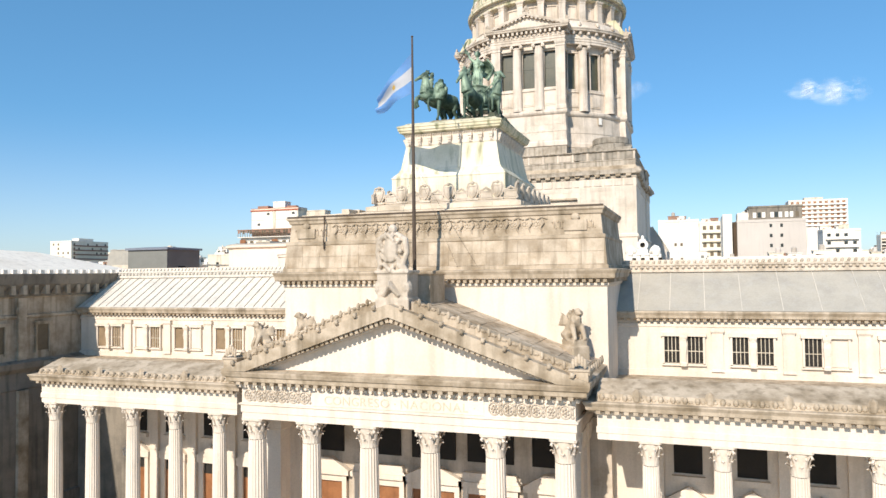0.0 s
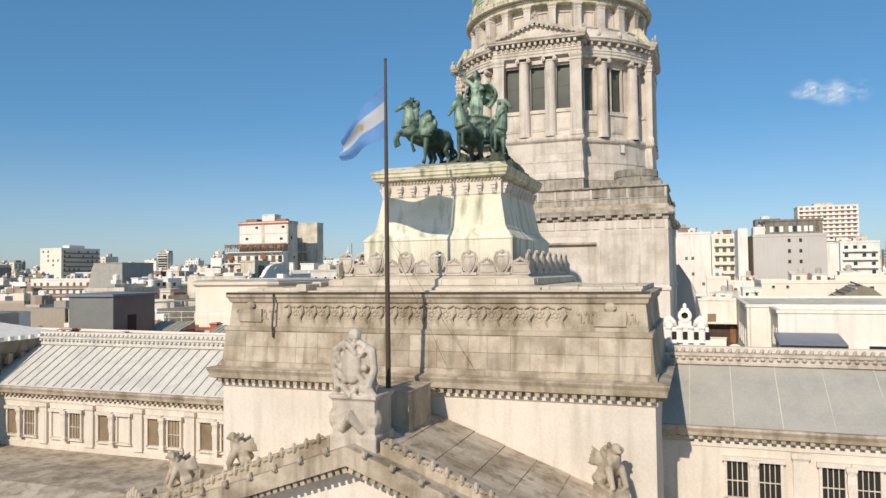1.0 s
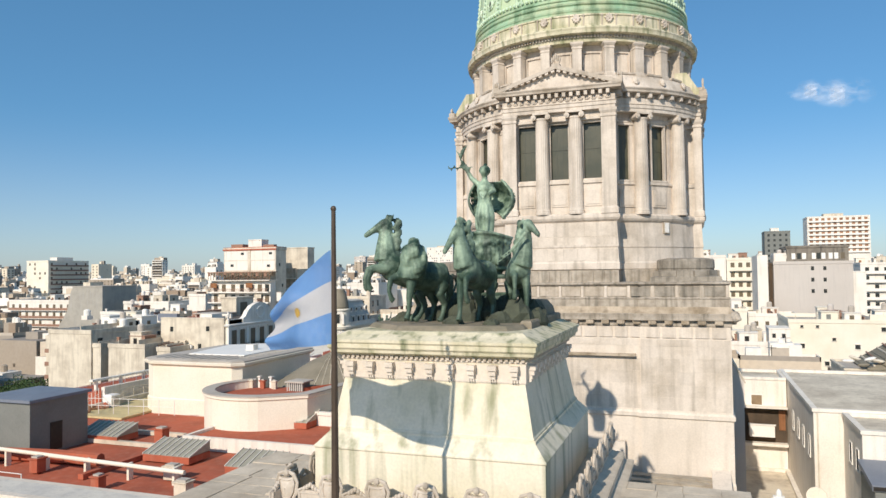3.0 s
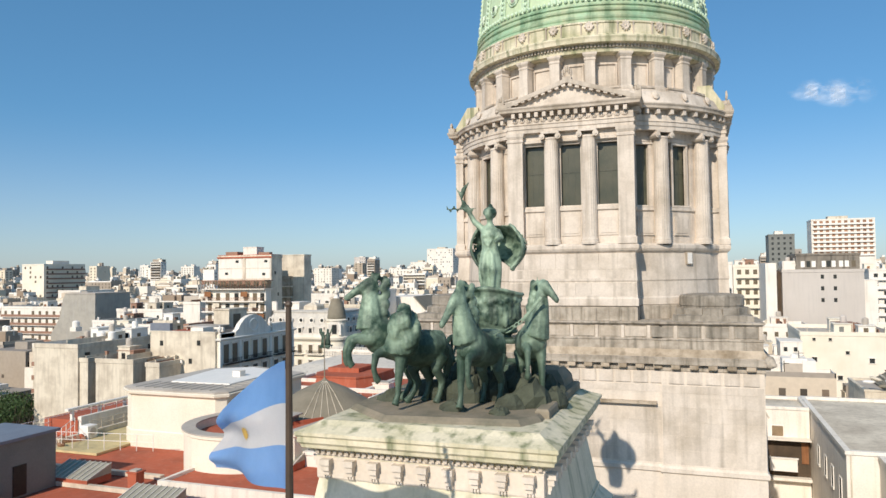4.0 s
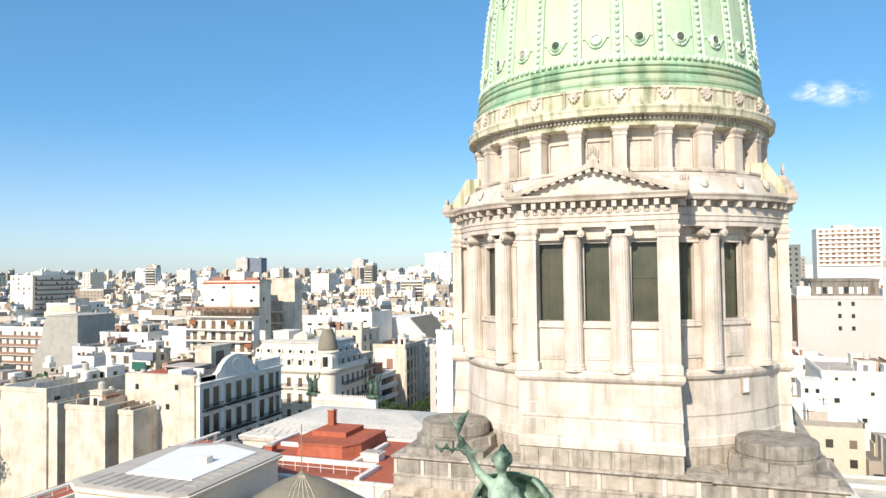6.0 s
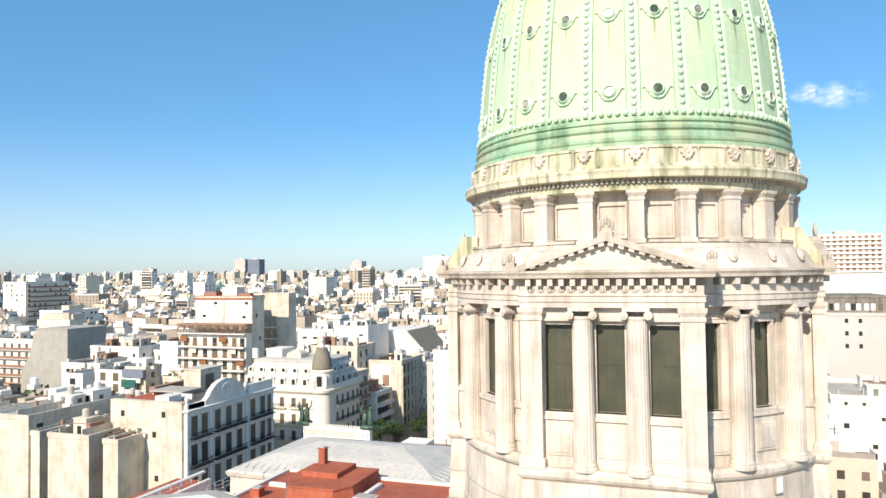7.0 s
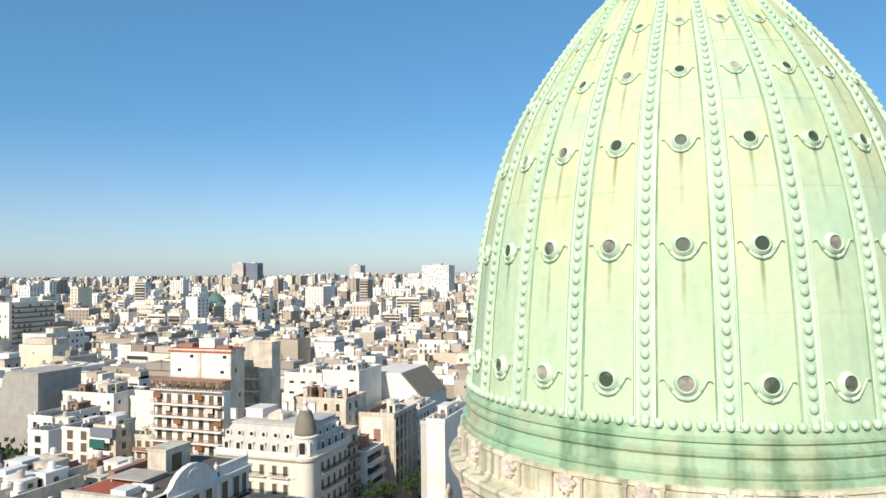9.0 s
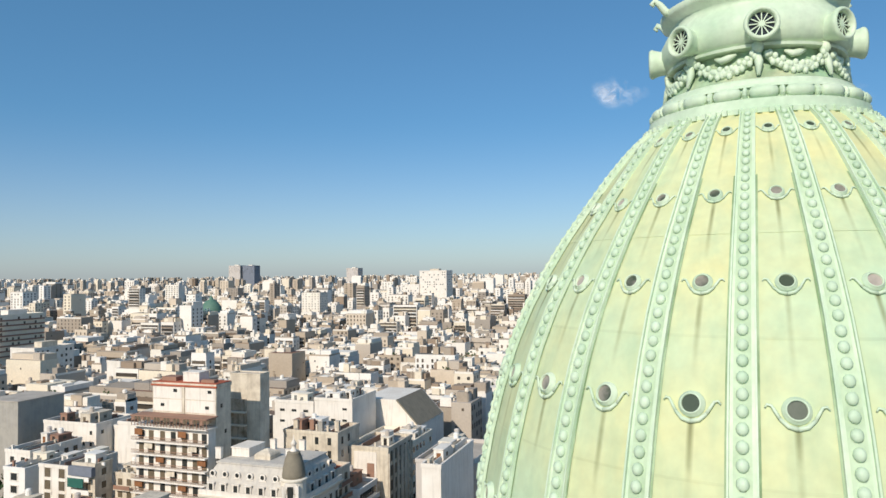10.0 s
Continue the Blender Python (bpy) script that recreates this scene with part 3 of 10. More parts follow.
rake = [(-11.8, EAVE - 0.02), (-10.0, EAVE + 0.02), (0, APEX - 0.78), (10.0, EAVE + 0.02), (11.8, EAVE - 0.02), (11.8, EAVE + 0.14), (0, APEX), (-11.8, EAVE + 0.14)]
part("raking_cornice", Mesh().prism(rake, -50.12, -41.0), STONE_OLD, portico)
inner = [(-10.3, EAVE + 0.03), (-9.3, EAVE + 0.03), (0, APEX - 1.18), (9.3, EAVE + 0.03), (10.3, EAVE + 0.03), (0, APEX - 0.7)]
part("raking_moulding", Mesh().prism(inner, -49.45, -49.0), STONE, portico)
md = Mesh()
SPOUT = Mesh().box(-0.12, -0.1, -0.1, 0.12, 0.05, 0.2).ball((0, -0.12, 0.05), (0.14, 0.12, 0.15), 8, 6).data("lion_spout", STONE_OLD)
slope = math.atan2(APEX - EAVE - 0.14, 11.8)
for s in (-1, 1):
    for k in range(30):
        u = (k + 0.5) / 30
        m = Matrix.Translation((s * 10.1 * (1 - u), -49.46, EAVE + 0.1 + (APEX - 0.98 - EAVE) * u)) @ Matrix.Rotation(s * slope, 4, 'Y')
        md.box(-0.11, -0.5, -0.2, 0.11, 0.02, 0.08, m)
    for k in range(9):
        u = (k + 0.6) / 9.3
        m = Matrix.Translation((s * 11.6 * (1 - u), -50.12, EAVE + 0.22 + (APEX - EAVE - 0.2) * u)) @ Matrix.Rotation(s * slope, 4, 'Y')
        placed("lion_spout", SPOUT, portico, m)
part("raking_dentil_course", md, STONE_OLD, portico)
# gutter wall above the raking cornice, with carved cresting
for s in (-1, 1):
    pr = [(s * 11.3, EAVE + 0.3), (s * 11.3, EAVE + 0.85), (s * 1.2, APEX + 0.12), (s * 1.2, APEX - 0.45)]
    part("gutter_wall", Mesh().prism(pr if s > 0 else pr[::-1], -49.3, -48.6), STONE_OLD, portico)
    cr = Mesh()
    for k in range(16):
        u = (k + 0.5) / 16
        c = Vector((s * (11.2 - 9.8 * u), -49.32, EAVE + 0.6 + (APEX - EAVE - 0.42) * u))
        cr.ball(c, (0.13, 0.12, 0.24), 6, 4)
        cr.ball(c + Vector((s * 0.26, 0, -0.14)), (0.16, 0.09, 0.1), 6, 4)
        cr.tube([c + Vector((-s * 0.3, 0, 0.0)), c + Vector((-s * 0.18, -0.03, 0.12)), c], 0.05, 5)
    part("gutter_cresting", cr, STONE_OLD, portico)
    # stone slab slope and side blocks behind it
    sl = [(s * 11.2, EAVE + 0.2), (s * 11.2, EAVE + 0.55), (0.0, APEX + 0.32), (0.0, APEX - 0.2)]
    part("roof_slope", Mesh().prism(sl if s > 0 else sl[::-1], -48.6, -42.2), STONE_OLD, portico)
    for k in range(7):
        for j in range(4):
            u0, y0 = (k + 0.5) / 7, -48.55 + 1.55 * j
            z = EAVE + 0.57 + (APEX - EAVE - 0.24) * u0
            part("roof_slab", Mesh().box(-0.83, y0 + 0.01, -0.1, 0.83, y0 + 1.54, 0.02 + 0.012 * ((k + j) % 3), Matrix.Translation((s * 11.1 * (1 - u0), 0, z)) @ Matrix.Rotation(s * slope, 4, 'Y')), STONE_BLOCK, portico)
    ak = Mesh()
    ak.rings(rect(s * 11.2 - 0.5, -50.0, s * 11.2 + 0.5, -48.4), [(0, 18.5), (0, 19.3), (0.08, 19.35), (0.08, 19.45)])
    part("corner_plinth", ak, STONE_OLD, portico)
    ak = Mesh()
    for k in range(5):
        ak.ball((s * 11.2 + (k - 2) * 0.16, -49.9, 19.75 + 0.25 * (1 - abs(k - 2) / 2)), (0.12, 0.1, 0.3), 6, 4)
    for k in range(7):
        part("ridge_leaf", Mesh().ball((s * 11.75, -49.8 + k * 0.9, 19.35), (0.1, 0.22, 0.28), 6, 4), STONE_OLD, portico)
    part("corner_acroterion", ak, STONE_OLD, portico)
# wall behind the columns with doors and high windows
# darker stained stone here puts the portico's shade into the wall colour
part("back_wall", Mesh().box(-12.0, -42.5, 5.0, 12.0, -42.05, 15.4), STONE_EDGE, portico)
for k in range(5):
    xc = -8.1 + 4.05 * k
    wd = 1.2 if k in (0, 4) else 1.6
    part("high_window", Mesh().box(xc - wd, -42.62, 12.0, xc + wd, -42.5, 14.6), DARK, portico, "dark upper window opening")
    fs = Mesh()
    fs.box(xc - wd - 0.3, -42.85, 5.0, xc - wd + 0.05, -42.5, 10.4).box(xc + wd - 0.05, -42.85, 5.0, xc + wd + 0.3, -42.5, 10.4)
    fs.box(xc - wd - 0.55, -43.05, 10.4, xc + wd + 0.55, -42.5, 10.75).box(xc - wd - 0.3, -42.8, 9.9, xc + wd + 0.3, -42.5, 10.4)
    if k % 2 == 0:
        fs.prism([(xc - wd - 0.6, 10.75), (xc + wd + 0.6, 10.75), (xc + 0.35, 11.6), (xc - 0.35, 11.6)], -43.05, -42.5)
    else:
        fs.prism([(xc - wd - 0.4, 10.75), (xc + wd + 0.4, 10.75), (xc + wd + 0.2, 11.35), (xc - wd - 0.2, 11.35)], -42.95, -42.5)
    part("door_surround", fs, STONE, portico)
    part("door", Mesh().box(xc - wd + 0.05, -42.6, 5.0, xc + wd - 0.05, -42.5, 9.9), WOOD, portico, "tall varnished wooden door")


# ---- central block with its battered attic ----
attic = thing("attic_block", "tall weathered limestone attic with carved frieze behind the pediment", "building", (0, -36, 0))
AP = rect(-11.9, -42.3, 11.9, -31.0)
part("wall", Mesh().rings(AP, [(0, 0), (0, 23.75), (0.12, 23.85), (0.12, 24.0)]), STONE, attic)
part("cornice", Mesh().rings(AP, [(0.1, 24.0), (0.16, 24.2), (0.55, 24.32), (0.58, 24.6), (0.68, 24.8), (0.68, 24.88), (0.2, 24.95)]), STONE_OLD, attic)
part("dentil_course", dentils(Mesh(), offset(AP, 0.14), True, 0.44, 0.24, 0.3, 24.06, 24.28), STONE_OLD, attic)
part("battered_course", Mesh().rings(AP, [(0.12, 24.93), (0.12, 25.15), (0.04, 25.2), (-0.1, 26.9), (-0.05, 26.95), (-0.05, 27.15), (-0.22, 27.2)]), STONE_OLD, attic)
part("frieze_course", Mesh().rings(AP, [(-0.24, 27.15), (-0.36, 28.5), (-0.26, 28.55), (-0.2, 28.75), (-0.1, 28.85), (-0.1, 29.02), (-0.5, 29.08)]), STONE_OLD, attic)
rf = Mesh()
for k in range(20):
    c = -7.7 + 0.81 * k
    rf.tube([(c, -42.0, 27.38), (c - 0.1, -42.1, 27.7), (c + 0.1, -42.1, 28.0), (c, -42.0, 28.3)], 0.07, 5)
    rf.tube([(c - 0.34, -42.02, 28.28), (c, -42.1, 28.42), (c + 0.34, -42.02, 28.28)], 0.05, 5)
for s in (-1, 1):
    for k in range(8):
        c = s * (8.5 + 0.36 * k)
        rf.ball((c, -42.0, 27.8), (0.07, 0.1, 0.3), 6, 4)
        rf.ball((c + 0.14, -42.0, 27.62), (0.08, 0.08, 0.1), 6, 4)
        rf.ball((c - 0.12, -42.0, 28.05), (0.08, 0.08, 0.1), 6, 4)
part("frieze_relief", rf, STONE_OLD, attic, "worn carved leaf frieze")
ROSETTE = Mesh().box(-0.4, -0.06, -0.52, -0.34, 0.1, 0.52).box(0.34, -0.06, -0.52, 0.4, 0.1, 0.52)
ROSETTE.ball((0, -0.02, 0.05), (0.12, 0.12, 0.12), 8, 5)
for k in range(8):
    a = 2 * math.pi * k / 8
    ROSETTE.ball((0.19 * math.cos(a), 0.0, 0.05 + 0.24 * math.sin(a)), (0.085, 0.09, 0.1), 6, 4)
for k in range(3):
    ROSETTE.ball((-0.16 + 0.16 * k, 0.0, -0.36), (0.07, 0.08, 0.09), 6, 4)
ROSETTE = ROSETTE.data("rosette", STONE_OLD)
for k in range(19):
    placed("rosette", ROSETTE, attic, Matrix.Translation((-7.3 + 0.81 * k, -41.985, 27.83)) @ Matrix.Rotation(0.12 * math.sin(k * 2.7), 4, 'Y') @ Matrix.Diagonal((1.05, 0.7, 0.96 + 0.08 * math.sin(k * 1.9), 1)))
for xc in (-10.2, 9.9):
    part("relief_panel", Mesh().box(xc - 0.75, -42.14, 27.45, xc + 0.75, -41.9, 28.15).ball((xc, -42.08, 28.35), (0.3, 0.12, 0.24), 8, 5), STONE_OLD, attic)
# blocks of the battered face
rng = random.Random(11)
x = -11.75
while x < 11.6:
    w = rng.uniform(0.9, 1.9)
    x1 = min(x + w, 11.75)
    for z0, z1, o0, o1 in ((25.24, 26.06, -42.34, -42.27), (26.08, 26.88, -42.27, -42.2)):
        g = 0.008
        b = Mesh().add([(x + g, o0 - 0.03, z0), (x1 - g, o0 - 0.03, z0), (x1 - g, o0 + 0.3, z0), (x + g, o0 + 0.3, z0), (x + g, o1 - 0.03, z1), (x1 - g, o1 - 0.03, z1), (x1 - g, o1 + 0.3, z1), (x + g, o1 + 0.3, z1)],
                       [(0, 3, 2, 1), (4, 5, 6, 7), (0, 1, 5, 4), (1, 2, 6, 5), (2, 3, 7, 6), (3, 0, 4, 7)])
        part("stone_block", b, STONE_BLOCK, attic)
    x = x1

# paving of the attic roof, loose blocks, a dark strip for its shadow line
prng = random.Random(8)
y = -41.75
while y < -31.2:
    y1 = min(y + prng.uniform(0.9, 1.2), -31.1)
    x = -11.35
    while x < 11.3:
        x1 = min(x + prng.uniform(1.0, 1.9), 11.35)
        if not (-6.2 < x and x1 < 6.2 and y > -40.6):
            zt = 29.1 + (0.2 if y > -41.0 else 0.05) + prng.uniform(0, 0.05)
            part("roof_slab", Mesh().box(x + 0.01, y + 0.01, 29.0, x1 - 0.01, y1 - 0.01, zt), STONE_PAVE, attic)
        x = x1
    y = y1
part("gutter", Mesh().box(-11.75, -42.24, 29.0, 11.75, -42.12, 29.11), POLE, attic, "dark strip standing in for the shadow line at the edge")
part("downpipe", Mesh().tube([(-8.55, -42.3, 29.05), (-8.55, -42.24, 28.4), (-8.55, -42.42, 27.3), (-8.55, -42.36, 26.6)], 0.055, 6), POLE, attic, "short dark tube down the attic face")
for y0, y1, z1 in ((-41.9, -40.4, 29.5), (-40.2, -38.4, 29.6), (-38.2, -36.0, 29.6)):
    part("kerb_block", Mesh().rings(rect(-7.3, y0, -6.7, y1), [(0, 29.15), (0, z1), (-0.05, z1 + 0.05)]), STONE_PAVE, attic)

# roof stairs that climb to the foot of the dome podium
steps = thing("roof_steps", "weathered stone roof stairs climbing to the dome podium", "steps", (0, -22, 0))
part("roof_body", Mesh().box(-11.3, -31.0, 0, 11.3, -11.6, 22.0), STONE_OLD, steps)
STEP = Mesh().rings(rect(4.55, -0.36, 10.1, 0.36), [(0, -0.3), (0, 0.12), (0.03, 0.13), (0.03, 0.17), (0, 0.175)]).data("step", STONE_TREAD)
for k in range(15):
    placed("step", STEP, steps, Matrix.Translation((0, -21.6 + 0.66 * k, 22.0 + 0.172 * k)))
for x0, x1 in ((10.12, 11.3), (3.4, 4.53)):
    part("stair_parapet", Mesh().add([(x0, -22.4, 21.9), (x1, -22.4, 21.9), (x1, -11.6, 21.9), (x0, -11.6, 21.9), (x0, -22.4, 22.55), (x1, -22.4, 22.55), (x1, -11.6, 25.05), (x0, -11.6, 25.05)],
                                     [(0, 3, 2, 1), (4, 5, 6, 7), (0, 1, 5, 4), (1, 2, 6, 5), (2, 3, 7, 6), (3, 0, 4, 7)]), STONE, steps)
part("pilaster_block", Mesh().box(3.2, -12.2, 22.0, 4.5, -11.5, 26.6), STONE, steps)

# ---- pedestal of the chariot group ----
pedestal = thing("statue_pedestal", "battered cream stone pedestal with green algae stains", "pedestal", (0, -34, 29))
def square(h):
    return rect(-h, -34.1 - 0.0 - (h + 0.55), h, -34.1 + h + 0.55)
part("plinth_steps", Mesh().rings(square(5.6), [(0.75, 29.0), (0.75, 29.3), (0.35, 29.4), (0.35, 29.75), (0, 29.85), (-0.3, 30.0)]), STONE_PAVE, pedestal)
srng = random.Random(17)
for z0, z1, half in ((29.06, 29.28, 6.36), (29.42, 29.73, 5.96)):
    x = -half
    while x < half - 0.1:
        x1 = min(x + srng.uniform(0.9, 1.8), half)
        part("step_block", Mesh().box(x + 0.008, -34.1 - half - 0.58 - srng.uniform(0.0, 0.02), z0, x1 - 0.008, -34.1 - half - 0.3, z1), STONE_PAVE, pedestal)
        part("step_block", Mesh().box(half - 0.3, x - 34.1 + 0.008, z0, half + 0.03 + srng.uniform(0.0, 0.02), x1 - 34.1 - 0.008, z1), STONE_PAVE, pedestal)
        x = x1
part("lower_block", Mesh().rings(square(4.45), [(0, 29.9), (0, 31.9), (0.04, 31.95), (0.04, 32.0), (-0.42, 32.5), (-0.42, 32.6)]), STONE_MOSS, pedestal)
part("upper_block", Mesh().rings(square(3.95), [(0.02, 32.55), (0.02, 32.65), (-0.02, 32.7), (-0.4, 34.75), (-0.38, 35.0), (-0.3, 35.2), (-0.3, 35.4)]), STONE_MOSS, pedestal)
part("cornice", Mesh().rings(square(3.6), [(0.04, 35.3), (0.1, 35.4), (0.4, 35.52), (0.42, 35.62), (0.5, 35.7), (0.5, 35.86), (0.56, 35.92), (0.56, 36.02), (0.1, 36.2), (-0.1, 36.32)]), STONE_RING, pedestal)
part("dentil_course", dentils(Mesh(), square(3.66), True, 0.2, 0.12, 0.12, 35.3, 35.42), STONE_EDGE, pedestal)
BRACKET = Mesh().box(-0.17, -0.3, 34.98, 0.17, 0.05, 35.16).box(-0.13, -0.24, 34.8, 0.13, 0.05, 34.98).box(-0.1, -0.16, 34.66, 0.1, 0.05, 34.8)
for k in range(3):
    BRACKET.box(-0.12 + 0.09 * k, -0.13, 34.56, -0.06 + 0.09 * k, 0.05, 34.66)
BRACKET = BRACKET.data("bracket", STONE)
part("bracket_band", Mesh().rings(square(3.62), [(0, 34.5), (0.02, 34.55), (0.02, 35.2), (0.06, 35.25), (0.06, 35.3)]), STONE, pedestal)
for k in range(9):
    placed("bracket", BRACKET, pedestal, Matrix.Translation((-3.24 + 0.81 * k, -38.28, 0)))
for k in range(10):
    for sx in (-1, 1):
        placed("bracket", BRACKET, pedestal, Matrix.Translation((sx * 3.63, -37.85 + 0.83 * k, 0)) @ Matrix.Rotation(sx * math.pi / 2, 4, 'Z'))
part("base_slab", Mesh().rings([(-3.4, -36.3), (-1.5, -37.95), (2.75, -37.45), (3.2, -36.6), (3.25, -30.2), (-3.4, -30.2)], [(0.06, 36.2), (0.06, 36.32), (0, 36.4), (-0.12, 36.5)]), STONE_SOIL, pedestal)
part("slab_kerb", Mesh().rings(rect(2.95, -36.2, 3.4, -30.0), [(0, 36.2), (0, 36.55), (-0.05, 36.62)]), STONE_SOIL, pedestal)
part("rear_block", Mesh().rings(rect(1.7, -32.0, 3.1, -30.1), [(0.1, 36.3), (0, 36.9), (-0.25, 37.25)]), STONE_SOIL, pedestal)


def cresting(xc, yc, rot):
    """A cartouche and a flower vase panel of the balustrade."""
    m = Mesh()
    m.rings([(-0.4, -0.08), (0.4, -0.08), (0.4, 0.1), (-0.4, 0.1)], [(0, 29.95), (0, 30.1)])
    m.grid([[(x * k, y, 30.62 + (z - 30.62) * k) for x, z in ((-0.3, 31.05), (-0.12, 31.0), (0.12, 31.0), (0.3, 31.05), (0.36, 30.8), (0.3, 30.5), (0.16, 30.25), (0.0, 30.1), (-0.16, 30.25), (-0.3, 30.5), (-0.36, 30.8))] for k, y in ((1.0, 0.08), (1.0, -0.12), (0.8, -0.16), (0.74, -0.12), (0.5, -0.16), (0.05, -0.2))], closed=True)
    m.ball((0, -0.06, 31.18), (0.13, 0.12, 0.13), 8, 5)
    for s in (-1, 1):
        m.tube([(s * 0.06, -0.02, 31.22), (s * 0.3, -0.06, 31.14), (s * 0.44, -0.04, 30.85), (s * 0.38, -0.04, 30.45), (s * 0.14, 0, 30.08)], [0.06, 0.08, 0.06, 0.07, 0.05], 6)
        m.tube([(0.96 + s * 0.3, -0.02, 30.66), (0.96 + s * 0.46, -0.05, 30.6), (0.96 + s * 0.42, -0.04, 30.3), (0.96 + s * 0.5, -0.02, 30.0)], [0.05, 0.07, 0.06, 0.07], 6)
    m.box(0.5, -0.04, 29.95, 1.42, 0.1, 30.6).box(0.58, -0.09, 30.08, 1.34, 0.0, 30.14).box(0.58, -0.09, 30.5, 1.34, 0.0, 30.56)
    for k in range(5):
        m.ball((0.72 + k * 0.12, 0, 30.66 + 0.07 * (2 - abs(k - 2))), (0.09, 0.09, 0.1), 6, 4)
    return m


CREST = cresting(0, 0, 0).data("cartouche", STONE_EDGE)
for k in range(6):
    placed("cartouche", CREST, pedestal, Matrix.Translation((-5.05 + k * 1.84, -40.1, 0)))
for k in range(7):
    for s in (-1, 1):
        placed("cartouche", CREST, pedestal, Matrix.Translation((s * 5.35, -39.3 + k * 1.84, 0)) @ Matrix.Rotation(s * math.pi / 2, 4, 'Z'))

# ---- cartouche, pole foot and rooftop statues ----
arms = Mesh()
arms.rings(rect(-1.05, -49.3, 0.95, -47.6), [(0.1, 22.0), (0.1, 23.2), (0, 23.3), (0, 24.7), (0.12, 24.8), (0.12, 24.95)])
arms.ball((-0.1, -48.9, 26.1), (0.78, 0.5, 1.25), 12, 8)
arms.ball((-0.1, -48.8, 25.95), (1.0, 0.34, 1.25), 12, 8)
arms.ball((-0.1, -48.85, 25.3), (1.05, 0.36, 0.6), 12, 8)
arms.ball((-0.1, -49.35, 26.15), (0.48, 0.22, 0.75), 10, 6)
arms.ball((-0.1, -49.0, 27.45), (0.3, 0.3, 0.32), 8, 5)
for s in (-1, 1):
    arms.tube([(-0.1 + s * 0.3, -49.2, 27.2), (-0.1 + s * 0.85, -49.1, 26.8), (-0.1 + s * 0.95, -49.1, 26.0), (-0.1 + s * 0.7, -49.2, 25.3), (-0.1 + s * 0.95, -49.1, 24.95)], [0.14, 0.22, 0.18, 0.2, 0.12], 7)
    arms.ball((-0.1 + s * 0.9, -49.0, 23.9), (0.35, 0.4, 0.5), 8, 5)
arms.tube([(-0.6, -49.3, 23.4), (-0.1, -49.5, 24.1), (0.4, -49.3, 23.4)], [0.15, 0.3, 0.15], 7)
for k in range(9):
    arms.ball((-0.1 + 0.62 * math.cos(k * 0.7), -49.3, 26.1 + 0.98 * math.sin(k * 0.7)), (0.14, 0.14, 0.17), 6, 4)
for k in range(40):
    u, v = (k * 0.618) % 1, (k * 0.7549) % 1
    arms.ball((-0.95 + 1.7 * u, -49.15 - 0.25 * math.sin(math.pi * u), 24.9 + 2.5 * v * (1 - 0.3 * abs(u - 0.5))), (0.13, 0.16, 0.16), 6, 4)
shield = single("cartouche_sculpture", arms, STONE_EDGE, "carved stone cartouche on the pediment apex", "sculpture", smooth=True)
sr_ = shield.modifiers.new("blend", 'REMESH')
sr_.mode, sr_.voxel_size, sr_.use_smooth_shade = 'VOXEL', 0.045, True
foot = thing("flagpole", "tall thin brown flagpole with a ball tip, stayed by wires", "flagpole", (0, -45.75, 23))
part("foot_block", Mesh().rings(rect(-0.5, -46.4, 1.3, -43.6), [(0.05, 21.6), (0.05, 22.6), (0, 22.7), (0, 24.6), (0.1, 24.7)]), STONE_OLD, foot)
part("pole", Mesh().tube([(0, -45.75, 24.0), (0, -45.75, 33), (0, -45.75, 40.3)], [0.13, 0.105, 0.062], 10), POLE, foot)
part("tip", Mesh().ball((0, -45.75, 40.34), 0.085, 8, 6), POLE, foot)
for wx, wy in ((-3.2, -42.3), (3.4, -42.3), (-1.6, -42.3), (1.9, -42.3)):
    part("stay_wire", Mesh().tube([(0, -45.75, 32.0), (wx, wy, 24.9)], 0.007, 4), IRON, foot)


